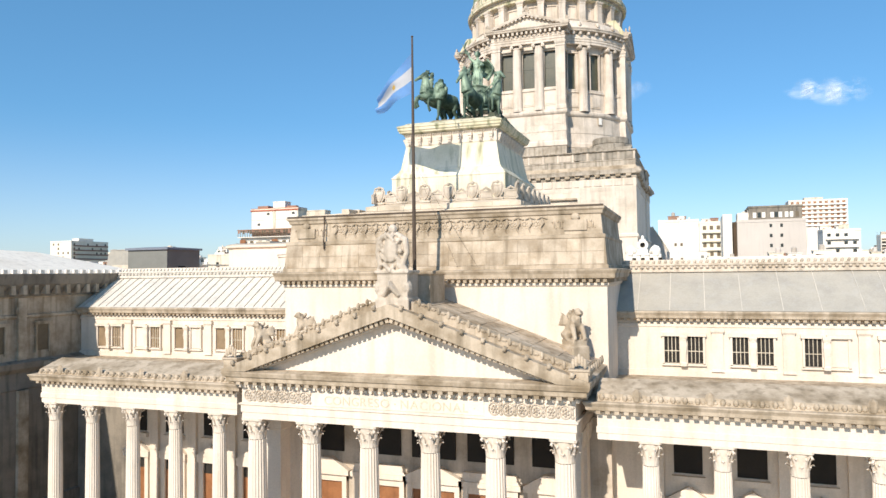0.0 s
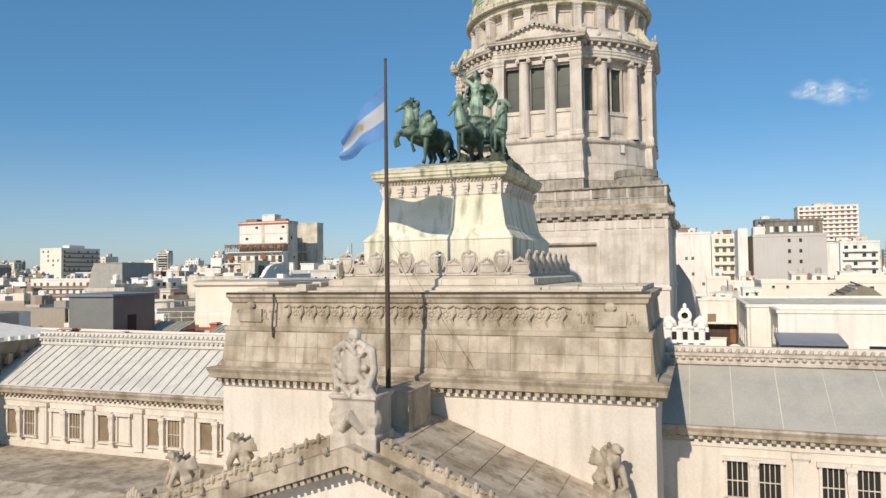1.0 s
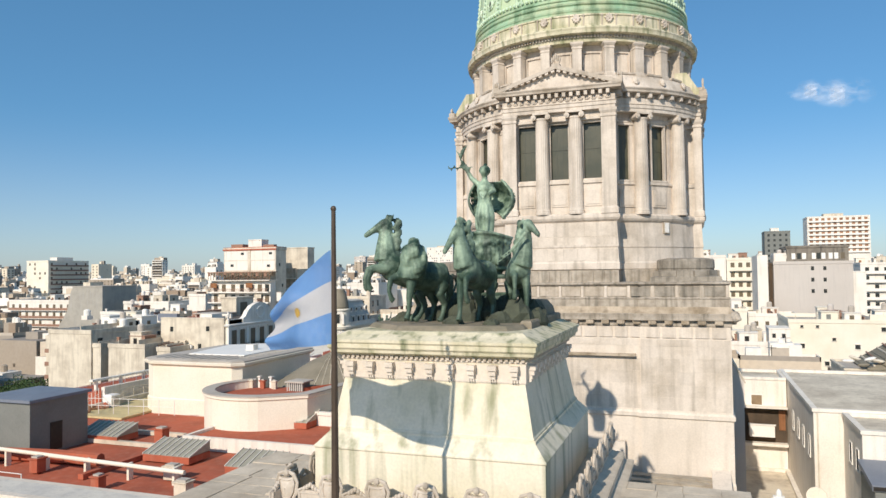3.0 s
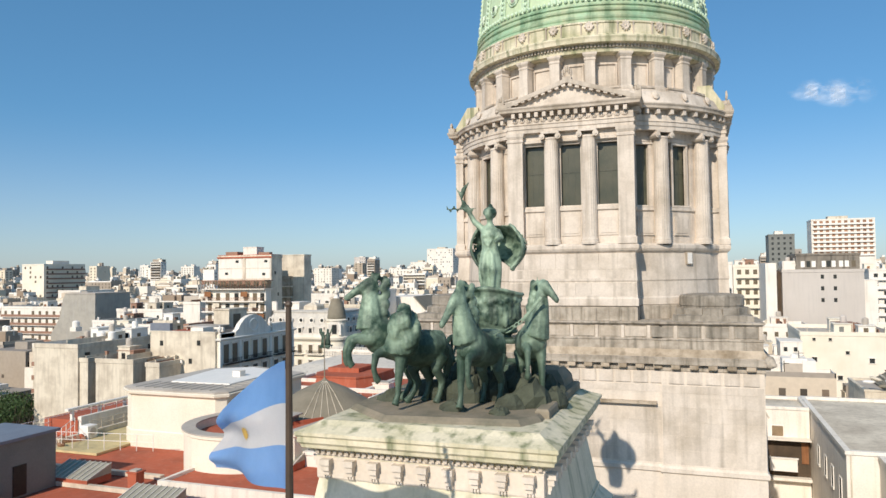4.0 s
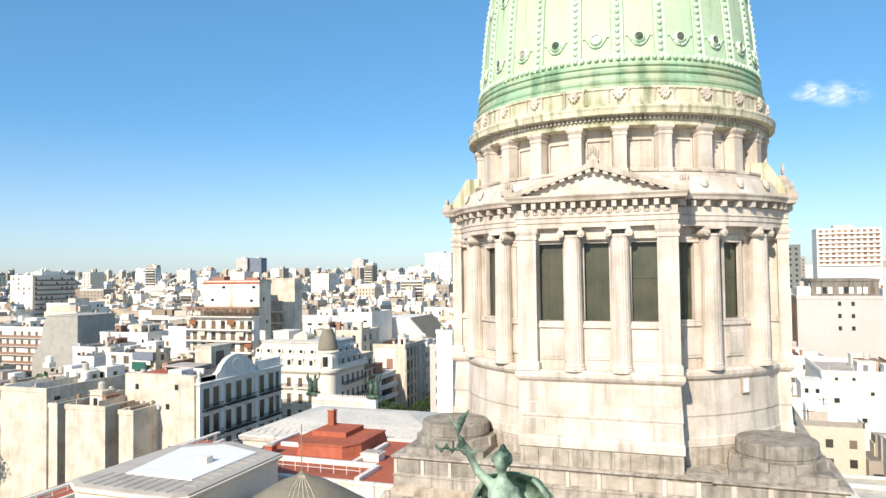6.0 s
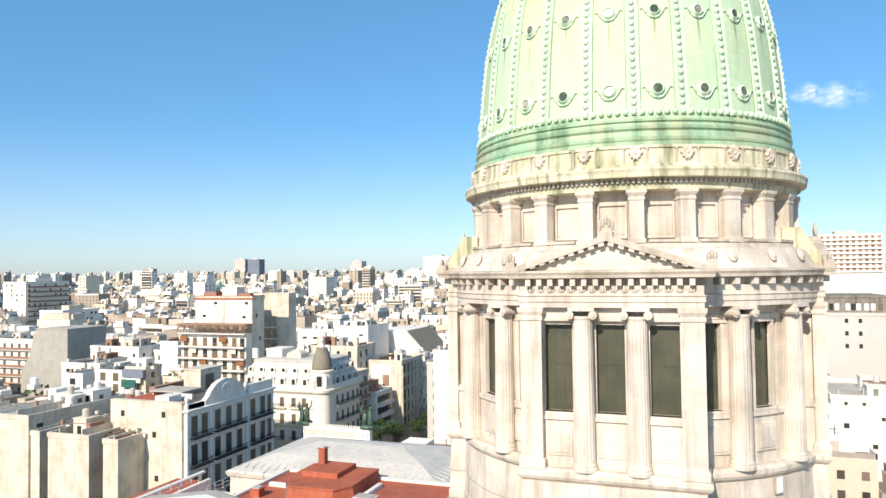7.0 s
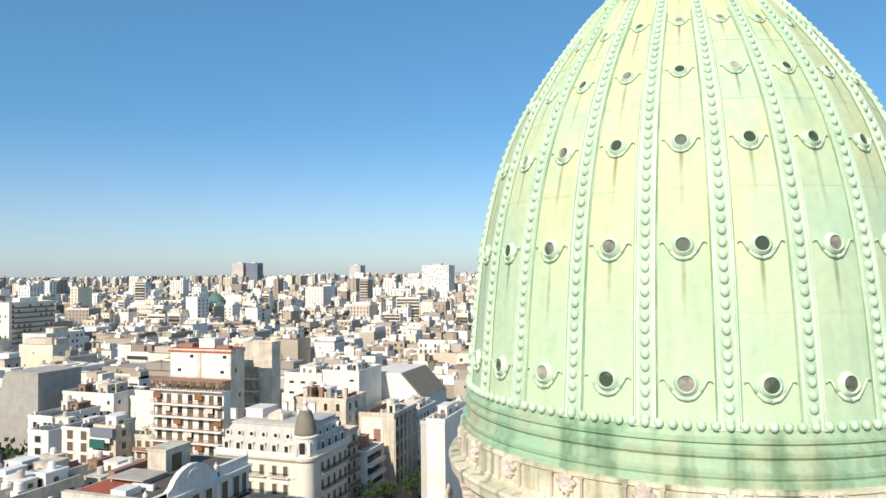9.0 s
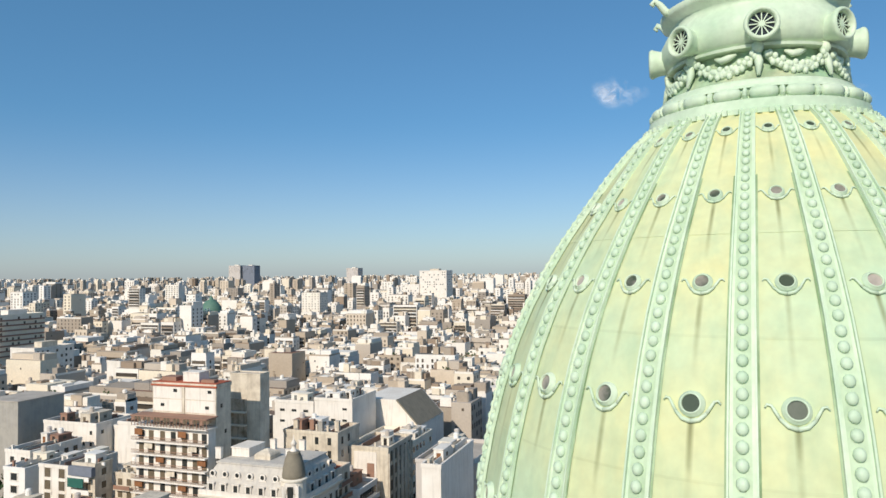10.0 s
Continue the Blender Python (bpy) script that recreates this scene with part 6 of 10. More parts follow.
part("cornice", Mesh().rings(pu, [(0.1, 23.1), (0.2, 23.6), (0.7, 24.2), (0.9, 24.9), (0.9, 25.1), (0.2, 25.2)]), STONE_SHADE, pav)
part("bracket_course", dentils(Mesh(), offset(pu, 0.12), True, 1.1, 0.4, 0.6, 23.3, 24.1), STONE_OLD, pav)
part("roof", Mesh().rings(pu, [(0.8, 25.1), (0.6, 25.3), (-6, 27.3), (-13.5, 28.0)]), PLASTER, pav)
part("eaves_tile_course", dentils(Mesh(), offset(pu, 0.8), True, 0.9, 0.4, 0.2, 25.1, 25.45), PLASTER, pav)
for k in range(6):
    yy = -40.5 - 4.4 * k
    part("window", Mesh().box(-38.32, yy - 0.6, 18.3, -38.24, yy + 0.6, 20.6), LOUVRE, pav, "dark window")
    part("window_frame", Mesh().box(-38.3, yy - 0.8, 18.1, -38.12, yy - 0.6, 20.8).box(-38.3, yy + 0.6, 18.1, -38.12, yy + 0.8, 20.8).box(-38.3, yy - 0.9, 20.6, -38.05, yy + 0.9, 20.9), STONE_OLD, pav)
    part("pilaster", Mesh().box(-38.32, yy - 2.6, 17.6, -38.0, yy - 1.8, 23.0), STONE_OLD, pav)
    part("lower_pilaster", Mesh().box(-38.3, yy - 2.6, 5.1, -37.95, yy - 1.6, 15.0), STONE_OLD, pav)
    part("wreath", Mesh().tube([(-38.2, yy - 2.2 + 0.45 * math.cos(2 * math.pi * j / 12), 21.9 + 0.45 * math.sin(2 * math.pi * j / 12)) for j in range(13)], 0.14, 6), STONE_OLD, pav)


# ---- bronze chariot group ----
def horse(m, x, y, z, yaw, k=1.1, neck=0.0, rear=0.0, lift=(0, 0), low=0.0):
    """A stylised draught horse that faces -y, turned by yaw, its neck swung by neck (None leaves it off), its fore lifted by rear."""
    h = Mesh()
    h.tube([(0, 1.25, 1.55), (0, 1.0, 1.72), (0, 0.5, 1.70), (0, 0, 1.66), (0, -0.45, 1.75), (0, -0.8, 1.9), (0, -0.95, 1.98)], [0.3, 0.56, 0.57, 0.55, 0.58, 0.5, 0.27], 12)
    for s in (-1, 1):
        h.ball((s * 0.24, 0.95, 1.62), (0.3, 0.42, 0.46), 10, 7)
        h.ball((s * 0.26, -0.62, 1.75), (0.26, 0.3, 0.42), 10, 7)
        h.tube([(s * 0.32, 0.95, 1.45), (s * 0.34, 0.78, 1.02), (s * 0.34, 1.08, 0.66), (s * 0.34, 1.0, 0.3), (s * 0.34, 0.9, 0.08), (s * 0.34, 0.84, 0.0)], [0.32, 0.2, 0.14, 0.1, 0.125, 0.15], 8)
        if lift[s > 0]:
            h.tube([(s * 0.28, -0.7, 1.6), (s * 0.3, -1.12, 1.5), (s * 0.3, -1.3, 1.42), (s * 0.3, -1.34, 1.0), (s * 0.3, -1.2, 0.72), (s * 0.3, -1.1, 0.66)], [0.24, 0.17, 0.14, 0.095, 0.115, 0.13], 8)
        else:
            h.tube([(s * 0.28, -0.66, 1.5), (s * 0.29, -0.74, 1.0), (s * 0.29, -0.76, 0.8), (s * 0.29, -0.74, 0.35), (s * 0.29, -0.8, 0.1), (s * 0.29, -0.84, 0.0)], [0.24, 0.16, 0.14, 0.095, 0.115, 0.15], 8)
    h.tube([(0, 1.2, 1.9), (0, 1.5, 1.75), (0, 1.6, 1.2), (0, 1.5, 0.7)], [0.1, 0.16, 0.17, 0.06], 8)
    top = Mesh()
    top.tube([(0, -0.2, 0.0 - 0.1), (0, -0.35, 0.35), (0, -0.5, 0.8), (0, -0.52, 1.15)], [0.5, 0.4, 0.27, 0.19], 10)
    top.tube([(0, -0.42, 1.28), (0, -0.68, 1.2 - low * 0.3), (0, -1.0, 0.93 - low * 0.45), (0, -1.2, 0.74 - low * 0.55)], [0.17, 0.2, 0.125, 0.1], 9)
    for s in (-1, 1):
        top.ball((s * 0.13, -0.62, 1.22 - low * 0.2), (0.06, 0.09, 0.07), 6, 4)
    top.ball((0, -1.2, 0.74 - low * 0.55), (0.12, 0.1, 0.1), 7, 5)
    for s in (-1, 1):
        top.tube([(s * 0.09, -0.42, 1.35), (s * 0.11, -0.4, 1.58)], [0.06, 0.015], 5)
    for i in range(22):
        u = i / 21
        top.ball((0.17 * math.sin(i * 2.3), 0.16 - 0.34 * u + 0.06 * math.cos(i * 1.3), 0.1 + 1.25 * u), (0.09, 0.15, 0.15), 7, 5)
    for i in range(5):
        top.ball((0.06 * math.sin(i * 2.0), -0.5 - 0.03 * i, 1.36 + 0.05 * math.sin(i * 1.7)), (0.07, 0.09, 0.1), 6, 4)
    if neck is not None:
        top.put(Matrix.Translation((0, -0.6, 2.02)) @ Matrix.Rotation(neck, 4, 'Z') @ Matrix.Diagonal((1, 1, 1.08, 1)))
        h.add(top.v, top.f)
    h.tube([(0.5, -0.5, 1.6), (0.52, 0.3, 1.55), (0.42, 1.2, 1.5)], 0.035, 5)
    h.put(Matrix.Translation((x, y, z)) @ Matrix.Rotation(yaw, 4, 'Z') @ Matrix.Diagonal((k * 0.8, k, k, 1)) @ Matrix.Translation((0, 1, 0)) @ Matrix.Rotation(-rear, 4, 'X') @ Matrix.Translation((0, -1, 0)))
    m.add(h.v, h.f)


BZ = 36.48
q = Mesh()
horse(q, -2.55, -36.15, BZ, -0.85, 1.1, -0.25, 0.3, (1, 1), 0.35)
horse(q, -1.3, -36.2, BZ, -0.42, 1.1, None, 0.1, (1, 0), 0.0)
horse(q, 1.05, -36.05, BZ, -0.12, 1.12, -0.45, 0.08, (0, 1), 0.8)
horse(q, 2.45, -34.3, BZ, 0.32, 1.1, 0.75, 0.12, (1, 0), -0.2)
# bushy mane of the horse that turns its head away
for k in range(60):
    u, v = (k * 0.618) % 1, (k * 0.7549) % 1
    a, b = 2 * math.pi * u, math.acos(1 - 2 * v)
    q.ball((-1.25 + 0.46 * math.sin(b) * math.cos(a), -36.75 + 0.44 * math.sin(b) * math.sin(a), BZ + 2.6 + 0.66 * math.cos(b)), (0.13, 0.15, 0.27), 6, 4)
q.ball((-1.25, -36.75, BZ + 2.55), (0.42, 0.42, 0.7), 10, 7)
q.tube([(-1.45, -36.7, BZ + 1.9), (-1.4, -36.75, BZ + 2.3), (-1.3, -36.75, BZ + 2.9)], [0.55, 0.46, 0.3], 10)
# reins from the outer horse across the front of the chariot
for dz in (0.0, 0.13):
    q.tube([(3.1, -35.5, 40.1 + dz), (2.44, -35.5, 39.3 + dz), (1.99, -35.5, 38.98 + dz), (0.92, -35.6, 38.5 + dz), (0.29, -35.6, 38.54 + dz), (-0.03, -35.5, 38.75 + dz)], 0.032, 5)
# chariot basket, floor, shaft and wheels
rows = []
for o in (0.0, -0.09):
    part_rows = []
    for i in range(7):
        u = i / 6
        r = (0.62, 0.92, 1.06, 1.12, 1.14, 1.15, 1.2)[i] + o
        part_rows.append([(0.3 + r * math.cos(radians(-180 + 180 * j / 16)), -31.5 + r * 0.95 * math.sin(radians(-180 + 180 * j / 16)), BZ + 1.9 + 1.95 * u - 0.26 * math.cos(radians(-180 + 180 * j / 16)) ** 2 * u) for j in range(17)])
    rows.append(part_rows)
q.grid(rows[0])
q.grid(rows[1], flip=True)
q.grid([rows[0][-1], rows[1][-1]], flip=False)
q.grid([rows[1][0], rows[0][0]], flip=False)
q.tube([(p[0], p[1], p[2]) for p in rows[0][-1]], 0.09, 7)
q.tube([(p[0], p[1], p[2]) for p in rows[0][1]], 0.1, 7)
for k in range(17):
    a = radians(-172 + 10.25 * k)
    q.ball((0.3 + 1.1 * math.cos(a), -31.5 + 1.04 * math.sin(a), BZ + 2.85 + 0.2 * (k % 2)), (0.11, 0.11, 0.55 - 0.15 * (k % 3)), 7, 5)
    q.ball((0.3 + 1.14 * math.cos(a), -31.5 + 1.08 * math.sin(a), BZ + 3.4 - 0.12 * (k % 2)), (0.12, 0.1, 0.12), 6, 4)
q.box(-0.75, -32.3, BZ + 1.75, 1.35, -30.6, BZ + 1.95)
q.tube([(0.3, -32.2, BZ + 1.2), (0.2, -35.5, BZ + 1.4)], 0.1, 6)
q.tube([(-1.7, -31.4, BZ + 1.0), (2.3, -31.4, BZ + 1.0)], 0.13, 8)
for s in (-1, 1):
    q.tube([(0.3 + s * 1.75, -31.4 + 0.9 * math.cos(a), BZ + 1.0 + 0.9 * math.sin(a)) for a in [2 * math.pi * j / 20 for j in range(21)]], 0.11, 6)
    for j in range(4):
        a = math.pi * j / 4
        q.tube([(0.3 + s * 1.75, -31.4 + 0.9 * math.cos(a), BZ + 1.0 + 0.9 * math.sin(a)), (0.3 + s * 1.75, -31.4 - 0.9 * math.cos(a), BZ + 1.0 - 0.9 * math.sin(a))], 0.07, 6)
q.box(-0.6, -32.4, BZ - 0.1, 1.2, -30.8, BZ + 1.0)
# standing draped figure with blown cloak and raised arm
FX, FY, FZ = 0.22, -31.45, BZ + 3.7
rows = []
for i in range(12):
    u = i / 11
    r = (0.33, 0.38, 0.41, 0.43, 0.44, 0.42, 0.37, 0.31, 0.32, 0.37, 0.35, 0.14)[i]
    rows.append([(FX + (r + 0.085 * math.sin(j * 2.4 + 2 * u) * (1.15 - u)) * math.cos(2 * math.pi * j / 20), FY + 0.78 * (r + 0.1 * math.sin(j * 2.9 + u) * (1.15 - u)) * math.sin(2 * math.pi * j / 20) - 0.06 * math.sin(3 * u), FZ + 2.65 * u) for j in range(20)])
q.grid(rows, closed=True)
q.add(rows[0], [tuple(range(19, -1, -1))])
q.add(rows[-1], [tuple(range(20))])
q.tube([(FX, FY, FZ + 2.5), (FX, FY - 0.02, FZ + 2.85)], [0.13, 0.12], 8)
q.ball((FX, FY - 0.06, FZ + 3.05), (0.2, 0.24, 0.27), 10, 7)
q.ball((FX + 0.03, FY + 0.1, FZ + 3.1), (0.24, 0.25, 0.24), 8, 6)
q.ball((FX, FY + 0.12, FZ + 3.36), (0.1, 0.12, 0.12), 7, 5)
for k in range(12):
    a = math.pi * k / 11
    q.ball((FX + 0.22 * math.cos(a), FY - 0.02, FZ + 3.08 + 0.2 * math.sin(a)), (0.07, 0.12, 0.07), 6, 4)
for s in (-1, 1):
    q.ball((FX + s * 0.15, FY - 0.26, FZ + 2.2), (0.13, 0.12, 0.13), 8, 5)
    q.tube([(FX + s * 0.3, FY - 0.1, FZ + 2.5), (FX + s * 0.1, FY - 0.34, FZ + 1.9), (FX - s * 0.12, FY - 0.32, FZ + 1.5)], 0.05, 5)
    q.tube([(FX + s * 0.14, FY - 0.28, FZ + 1.5), (FX + s * 0.2, FY - 0.38, FZ + 0.85), (FX + s * 0.14, FY - 0.3, FZ + 0.1)], [0.1, 0.14, 0.08], 7)
q.tube([(FX - 0.28, FY, FZ + 2.45), (FX - 0.62, FY - 0.05, FZ + 2.75), (FX - 0.9, FY - 0.05, FZ + 3.25), (FX - 1.05, FY - 0.1, FZ + 3.6)], [0.15, 0.12, 0.09, 0.07], 8)
q.tube([(FX - 1.05, FY - 0.1, FZ + 3.4), (FX - 1.2, FY - 0.1, FZ + 3.9), (FX - 1.38, FY - 0.1, FZ + 4.15)], [0.05, 0.05, 0.035], 6)
for k in range(5):
    q.tube([(FX - 1.15, FY - 0.1, FZ + 3.65 + 0.1 * k), (FX - 1.0 + 0.05 * k, FY - 0.1, FZ + 3.95 + 0.1 * k)], 0.04, 5)
q.tube([(FX - 1.75, FY - 0.1, FZ + 3.3), (FX - 1.0, FY - 0.1, FZ + 3.28), (FX - 0.5, FY - 0.1, FZ + 3.3)], [0.04, 0.045, 0.04], 6)
for k in range(8):
    q.ball((FX - 1.75 + 0.15 * k, FY - 0.1, FZ + 3.36 - 0.12 * (k % 2)), (0.05, 0.05, 0.1), 6, 4)
q.tube([(FX + 0.28, FY, FZ + 2.4), (FX + 0.5, FY - 0.15, FZ + 2.1), (FX + 0.3, FY - 0.45, FZ + 1.9)], [0.14, 0.11, 0.09], 8)
for o, fl in ((0.0, False), (0.09, True)):
    rows = []
    for i in range(13):
        a = radians(-20 + 220 * i / 12)
        row = []
        for j in range(9):
            v = j / 8
            w = 0.35 + 0.85 * math.sin(math.pi * (0.12 + 0.75 * v)) + 0.05 * math.sin(5 * a)
            row.append((FX + 0.12 + (w + 0.02) * math.cos(a) * (1.05 if math.cos(a) > 0 else 0.86), FY + 0.08 + (0.28 + o + 0.62 * math.sin(math.pi * v) * abs(math.sin(a)) + 0.1) * max(0.05, math.sin(a) + 0.25), FZ + 2.65 - 1.6 * v - 0.22 * math.cos(2 * a) * v))
        rows.append(row)
    q.grid(rows, flip=fl)
    if not fl:
        front = rows
    else:
        q.grid([front[0], rows[0]])
        q.grid([rows[-1], front[-1]])
        q.grid([[r[0] for r in rows], [r[0] for r in front]])
        q.grid([[r[-1] for r in front], [r[-1] for r in rows]])
for i in range(12):
    a, b = front[i], front[i + 1]
    q.tube([front[i][-1], front[i + 1][-1]], 0.07, 5)
for i in (0, 12):
    q.tube([p for p in front[i]], 0.07, 6)
# rock mass at the right, plus dark rocks added for the darkness between legs
rocks = thing("statue_rocks", "dark rough rocks beneath the bronze horses on the slab", "rocks", (0, -34, BZ))
rrng = random.Random(21)
for cx, cy, r, hgt in ((2.5, -35.0, 0.75, 1.0), (3.1, -34.2, 0.6, 0.6), (2.0, -35.6, 0.55, 0.5), (2.7, -33.4, 0.7, 0.9), (0.2, -34.6, 0.8, 0.9), (-0.8, -34.4, 0.7, 0.8), (0.9, -34.0, 0.8, 1.1), (-0.3, -33.4, 0.9, 1.2), (1.6, -33.2, 0.8, 1.0), (-1.6, -33.8, 0.6, 0.6), (0.3, -36.4, 0.5, 0.35), (-2.4, -35.2, 0.55, 0.4), (1.9, -36.6, 0.4, 0.25)):
    rk = Mesh().ball((0, 0, 0), (r, r * 0.85, hgt), 11, 8)
    rk.v = [tuple(Vector(p) * rrng.uniform(0.82, 1.14)) for p in rk.v]
    part("rock", rk.put(Matrix.Translation((cx, cy, BZ - 0.02)) @ Matrix.Rotation(rrng.uniform(0, 6), 4, 'Z')), ROCK, rocks)
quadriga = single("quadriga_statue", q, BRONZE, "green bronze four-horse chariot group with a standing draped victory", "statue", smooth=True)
rm = quadriga.modifiers.new("blend", 'REMESH')
rm.mode, rm.voxel_size, rm.use_smooth_shade = 'VOXEL', 0.045, True
sm = quadriga.modifiers.new("soften", 'SMOOTH')
sm.factor, sm.iterations = 0.5, 3

# ---- flag ----
flag = thing("flag", "light blue and white striped flag drooping from its pole", "flag", (0, -45.75, 39))


def cloth(u, v):
    """A point of the flag: u along the fly, v down the hoist."""
    z0, z1 = 39.2 - 1.75 * u ** 1.2, 36.6 - 0.55 * u
    x = -0.1 - 3.6 * u - 0.18 * math.sin(7 * u + 2 * v) * u
    y = -45.75 + 2.5 * u + 0.38 * math.sin(7.5 * u + 2.2 * v) * (0.15 + u) + 0.22 * math.sin(11 * v + 3 * u) * u
    return Vector((x, y, z0 + (z1 - z0) * v + 0.06 * math.sin(9 * u + 4 * v) * u))


for name, v0, v1, mat in (("blue_stripe", 0, 1 / 3, FLAGBLUE), ("white_stripe", 1 / 3, 2 / 3, FLAGWHITE), ("blue_stripe", 2 / 3, 1, FLAGBLUE)):
    m = Mesh()
    rows = [[cloth(i / 40, v0 + (v1 - v0) * j / 8) for j in range(9)] for i in range(41)]
    m.grid(rows)
    m.grid([[p + Vector((0.004, 0.012, 0)) for p in r] for r in rows], flip=True)
    part(name, m, mat, flag, smooth=True)
se = Mesh()
disc = [cloth(0.5 + 0.055 * math.cos(2 * math.pi * j / 24) * (1.0 if j % 2 else 0.7), 0.5 + 0.085 * math.sin(2 * math.pi * j / 24) * (1.0 if j % 2 else 0.7)) + Vector((0, -0.015, 0)) for j in range(24)]
se.add(disc, [tuple(range(24))])
se.add([p + Vector((0, 0.05, 0)) for p in disc], [tuple(range(23, -1, -1))])
part("sun_emblem", se, FLAGGOLD, flag, "small gold sun emblem")


# ---- roofs and chambers behind the left wing ----
def block(name, x0, y0, x1, y1, z0, z1, wall, top, label, category="building", kerb=0.35, kerb_h=0.35):
    """A plain volume with a parapet and a sunken roof deck."""
    t = thing(name, label, category, ((x0 + x1) / 2, (y0 + y1) / 2, z0))
    p = rect(x0, y0, x1, y1)
    part("wall", Mesh().rings(p, [(0, z0), (0, z1 - kerb_h), (0.12, z1 - kerb_h + 0.05), (0.12, z1), (-kerb, z1), (-kerb, z1 - kerb_h + 0.02)], cap=False), wall, t)
    part("roof_deck", Mesh().box(x0 + 0.1, y0 + 0.1, z1 - kerb_h - 0.3, x1 - 0.1, y1 - 0.1, z1 - kerb_h), top, t)
    return t


def railing(pts, h=1.0, gap=1.6, mat=WHITE, label="white tubular roof railing", rails=2):
    t = thing("roof_railing", label, "railing", pts[0], "roof railings")
    for (x0, y0, z0), (x1, y1, z1) in zip(pts, pts[1:]):
        a, b = Vector((x0, y0, z0)), Vector((x1, y1, z1))
        n = max(1, int((b - a).length / gap))
        for k in range(n + 1):
            p = a.lerp(b, k / n)
            part("post", Mesh().tube([p, p + Vector((0, 0, h))], 0.035, 6), mat, t)
        for r in range(rails):
            dz = Vector((0, 0, h * (1 - 0.45 * r)))
            part("rail", Mesh().tube([a + dz, b + dz], 0.03, 6), mat, t)
    return t


def skylight(x, y, z, w, d):
    t = thing("skylight", "low wired-glass roof lantern on the red roof", "skylight", (x, y, z), "skylights")
    part("kerb", Mesh().box(x - w / 2, y - d / 2, z, x + w / 2, y + d / 2, z + 0.55), REDROOF, t)
    part("glazing", Mesh().add([(x - w / 2, y - d / 2, z + 0.55), (x + w / 2, y - d / 2, z + 0.55), (x + w / 2, y + d / 2, z + 1.35), (x - w / 2, y + d / 2, z + 1.35), (x - w / 2, y + d / 2, z + 0.5), (x + w / 2, y + d / 2, z + 0.5)],
                              [(0, 1, 2, 3), (3, 2, 5, 4), (0, 3, 4), (1, 5, 2)]), SKYLIGHT, t)
    n = int(w / 0.55)
    for k in range(n + 1):
        xx = x - w / 2 + w * k / n
        part("glazing_bar", Mesh().add([(xx - 0.04, y - d / 2, z + 0.53), (xx + 0.04, y - d / 2, z + 0.53), (xx + 0.04, y + d / 2, z + 1.33), (xx - 0.04, y + d / 2, z + 1.33), (xx - 0.04, y - d / 2, z + 0.63), (xx + 0.04, y - d / 2, z + 0.63), (xx + 0.04, y + d / 2, z + 1.43), (xx - 0.04, y + d / 2, z + 1.43)],
                                      [(4, 5, 6, 7), (0, 4, 7, 3), (1, 2, 6, 5), (0, 1, 5, 4)]), ZINC, t)
    return t


red = block("red_roof", -62, -27, -11.6, 34, 0, 23.7, PLASTER, REDROOF, "broad red-coated flat roof with pale parapets behind the wing", "roof")
part("parapet", Mesh().box(-62, -26.9, 23.3, -12, -26.3, 24.6), STONE, red)
part("parapet", Mesh().box(-50, -12.6, 23.4, -33.3, -12.2, 23.75), BARE, red)
part("parapet", Mesh().box(-34.5, -22.0, 23.4, -34.0, -13.0, 23.8), REDROOF, red)
part("raised_deck", Mesh().box(-33, -11.8, 23.4, -12, 2.5, 24.3), REDROOF, red)
part("parapet", Mesh().rings(rect(-33.3, -12.0, -12, 2.6), [(0, 23.4), (0, 24.55), (-0.35, 24.55), (-0.35, 24.2)], cap=False), PLASTER, red)
part("ridge", Mesh().tube([(-57, -20.5, 23.7), (-40, -18.8, 23.9), (-36, -18.4, 23.8)], 0.55, 8), REDROOF, red)
part("gutter", Mesh().box(-60, -8.6, 23.4, -36, -8.1, 23.75), BARE, red)
for sx, sy, sw, sd in ((-42.4, -11.2, 4.6, 2.6), (-31.2, -15.2, 4.6, 2.6), (-27.0, -4.6, 5.0, 2.6), (-22.5, -16.5, 4.2, 2.4)):
    skylight(sx, sy, 23.5 if sx < -28 or sy < -12 else 24.35, sw, sd)
zs_ = thing("lean_to_roof", "grey ribbed metal lean-to roof behind the zinc slope", "roof", (-44, -28, 24))
part("sheet", Mesh().add([(-60, -31.0, 24.9), (-38.5, -31.0, 24.9), (-38.5, -26.2, 24.2), (-60, -26.2, 24.2), (-60, -31.0, 24.7), (-38.5, -31.0, 24.7), (-38.5, -26.2, 24.0), (-60, -26.2, 24.0)], [(0, 1, 2, 3), (7, 6, 5, 4), (0, 4, 5, 1), (1, 5, 6, 2), (2, 6, 7, 3), (3, 7, 4, 0)]), ZINC, zs_)
for k in range(24):
    xx = -59.6 + k * 0.9
    part("rib", Mesh().tube([(xx, -31.0, 24.95), (xx, -26.2, 24.25)], 0.07, 5), ZINC, zs_)


def chimney(x, y, z, w, d, h, mat=PLASTER, label="small plastered roof vent block"):
    t = thing("roof_vent", label, "vent", (x, y, z), "roof vents")
    part("flue_body", Mesh().rings(rect(x - w / 2, y - d / 2, x + w / 2, y + d / 2), [(0, z), (0, z + h - 0.15), (0.1, z + h - 0.1), (0.1, z + h)]), mat, t)
    part("cap", Mesh().box(x - w / 2 + 0.1, y - d / 2 + 0.1, z + h, x + w / 2 - 0.1, y + d / 2 - 0.1, z + h + 0.12), FLATROOF, t)


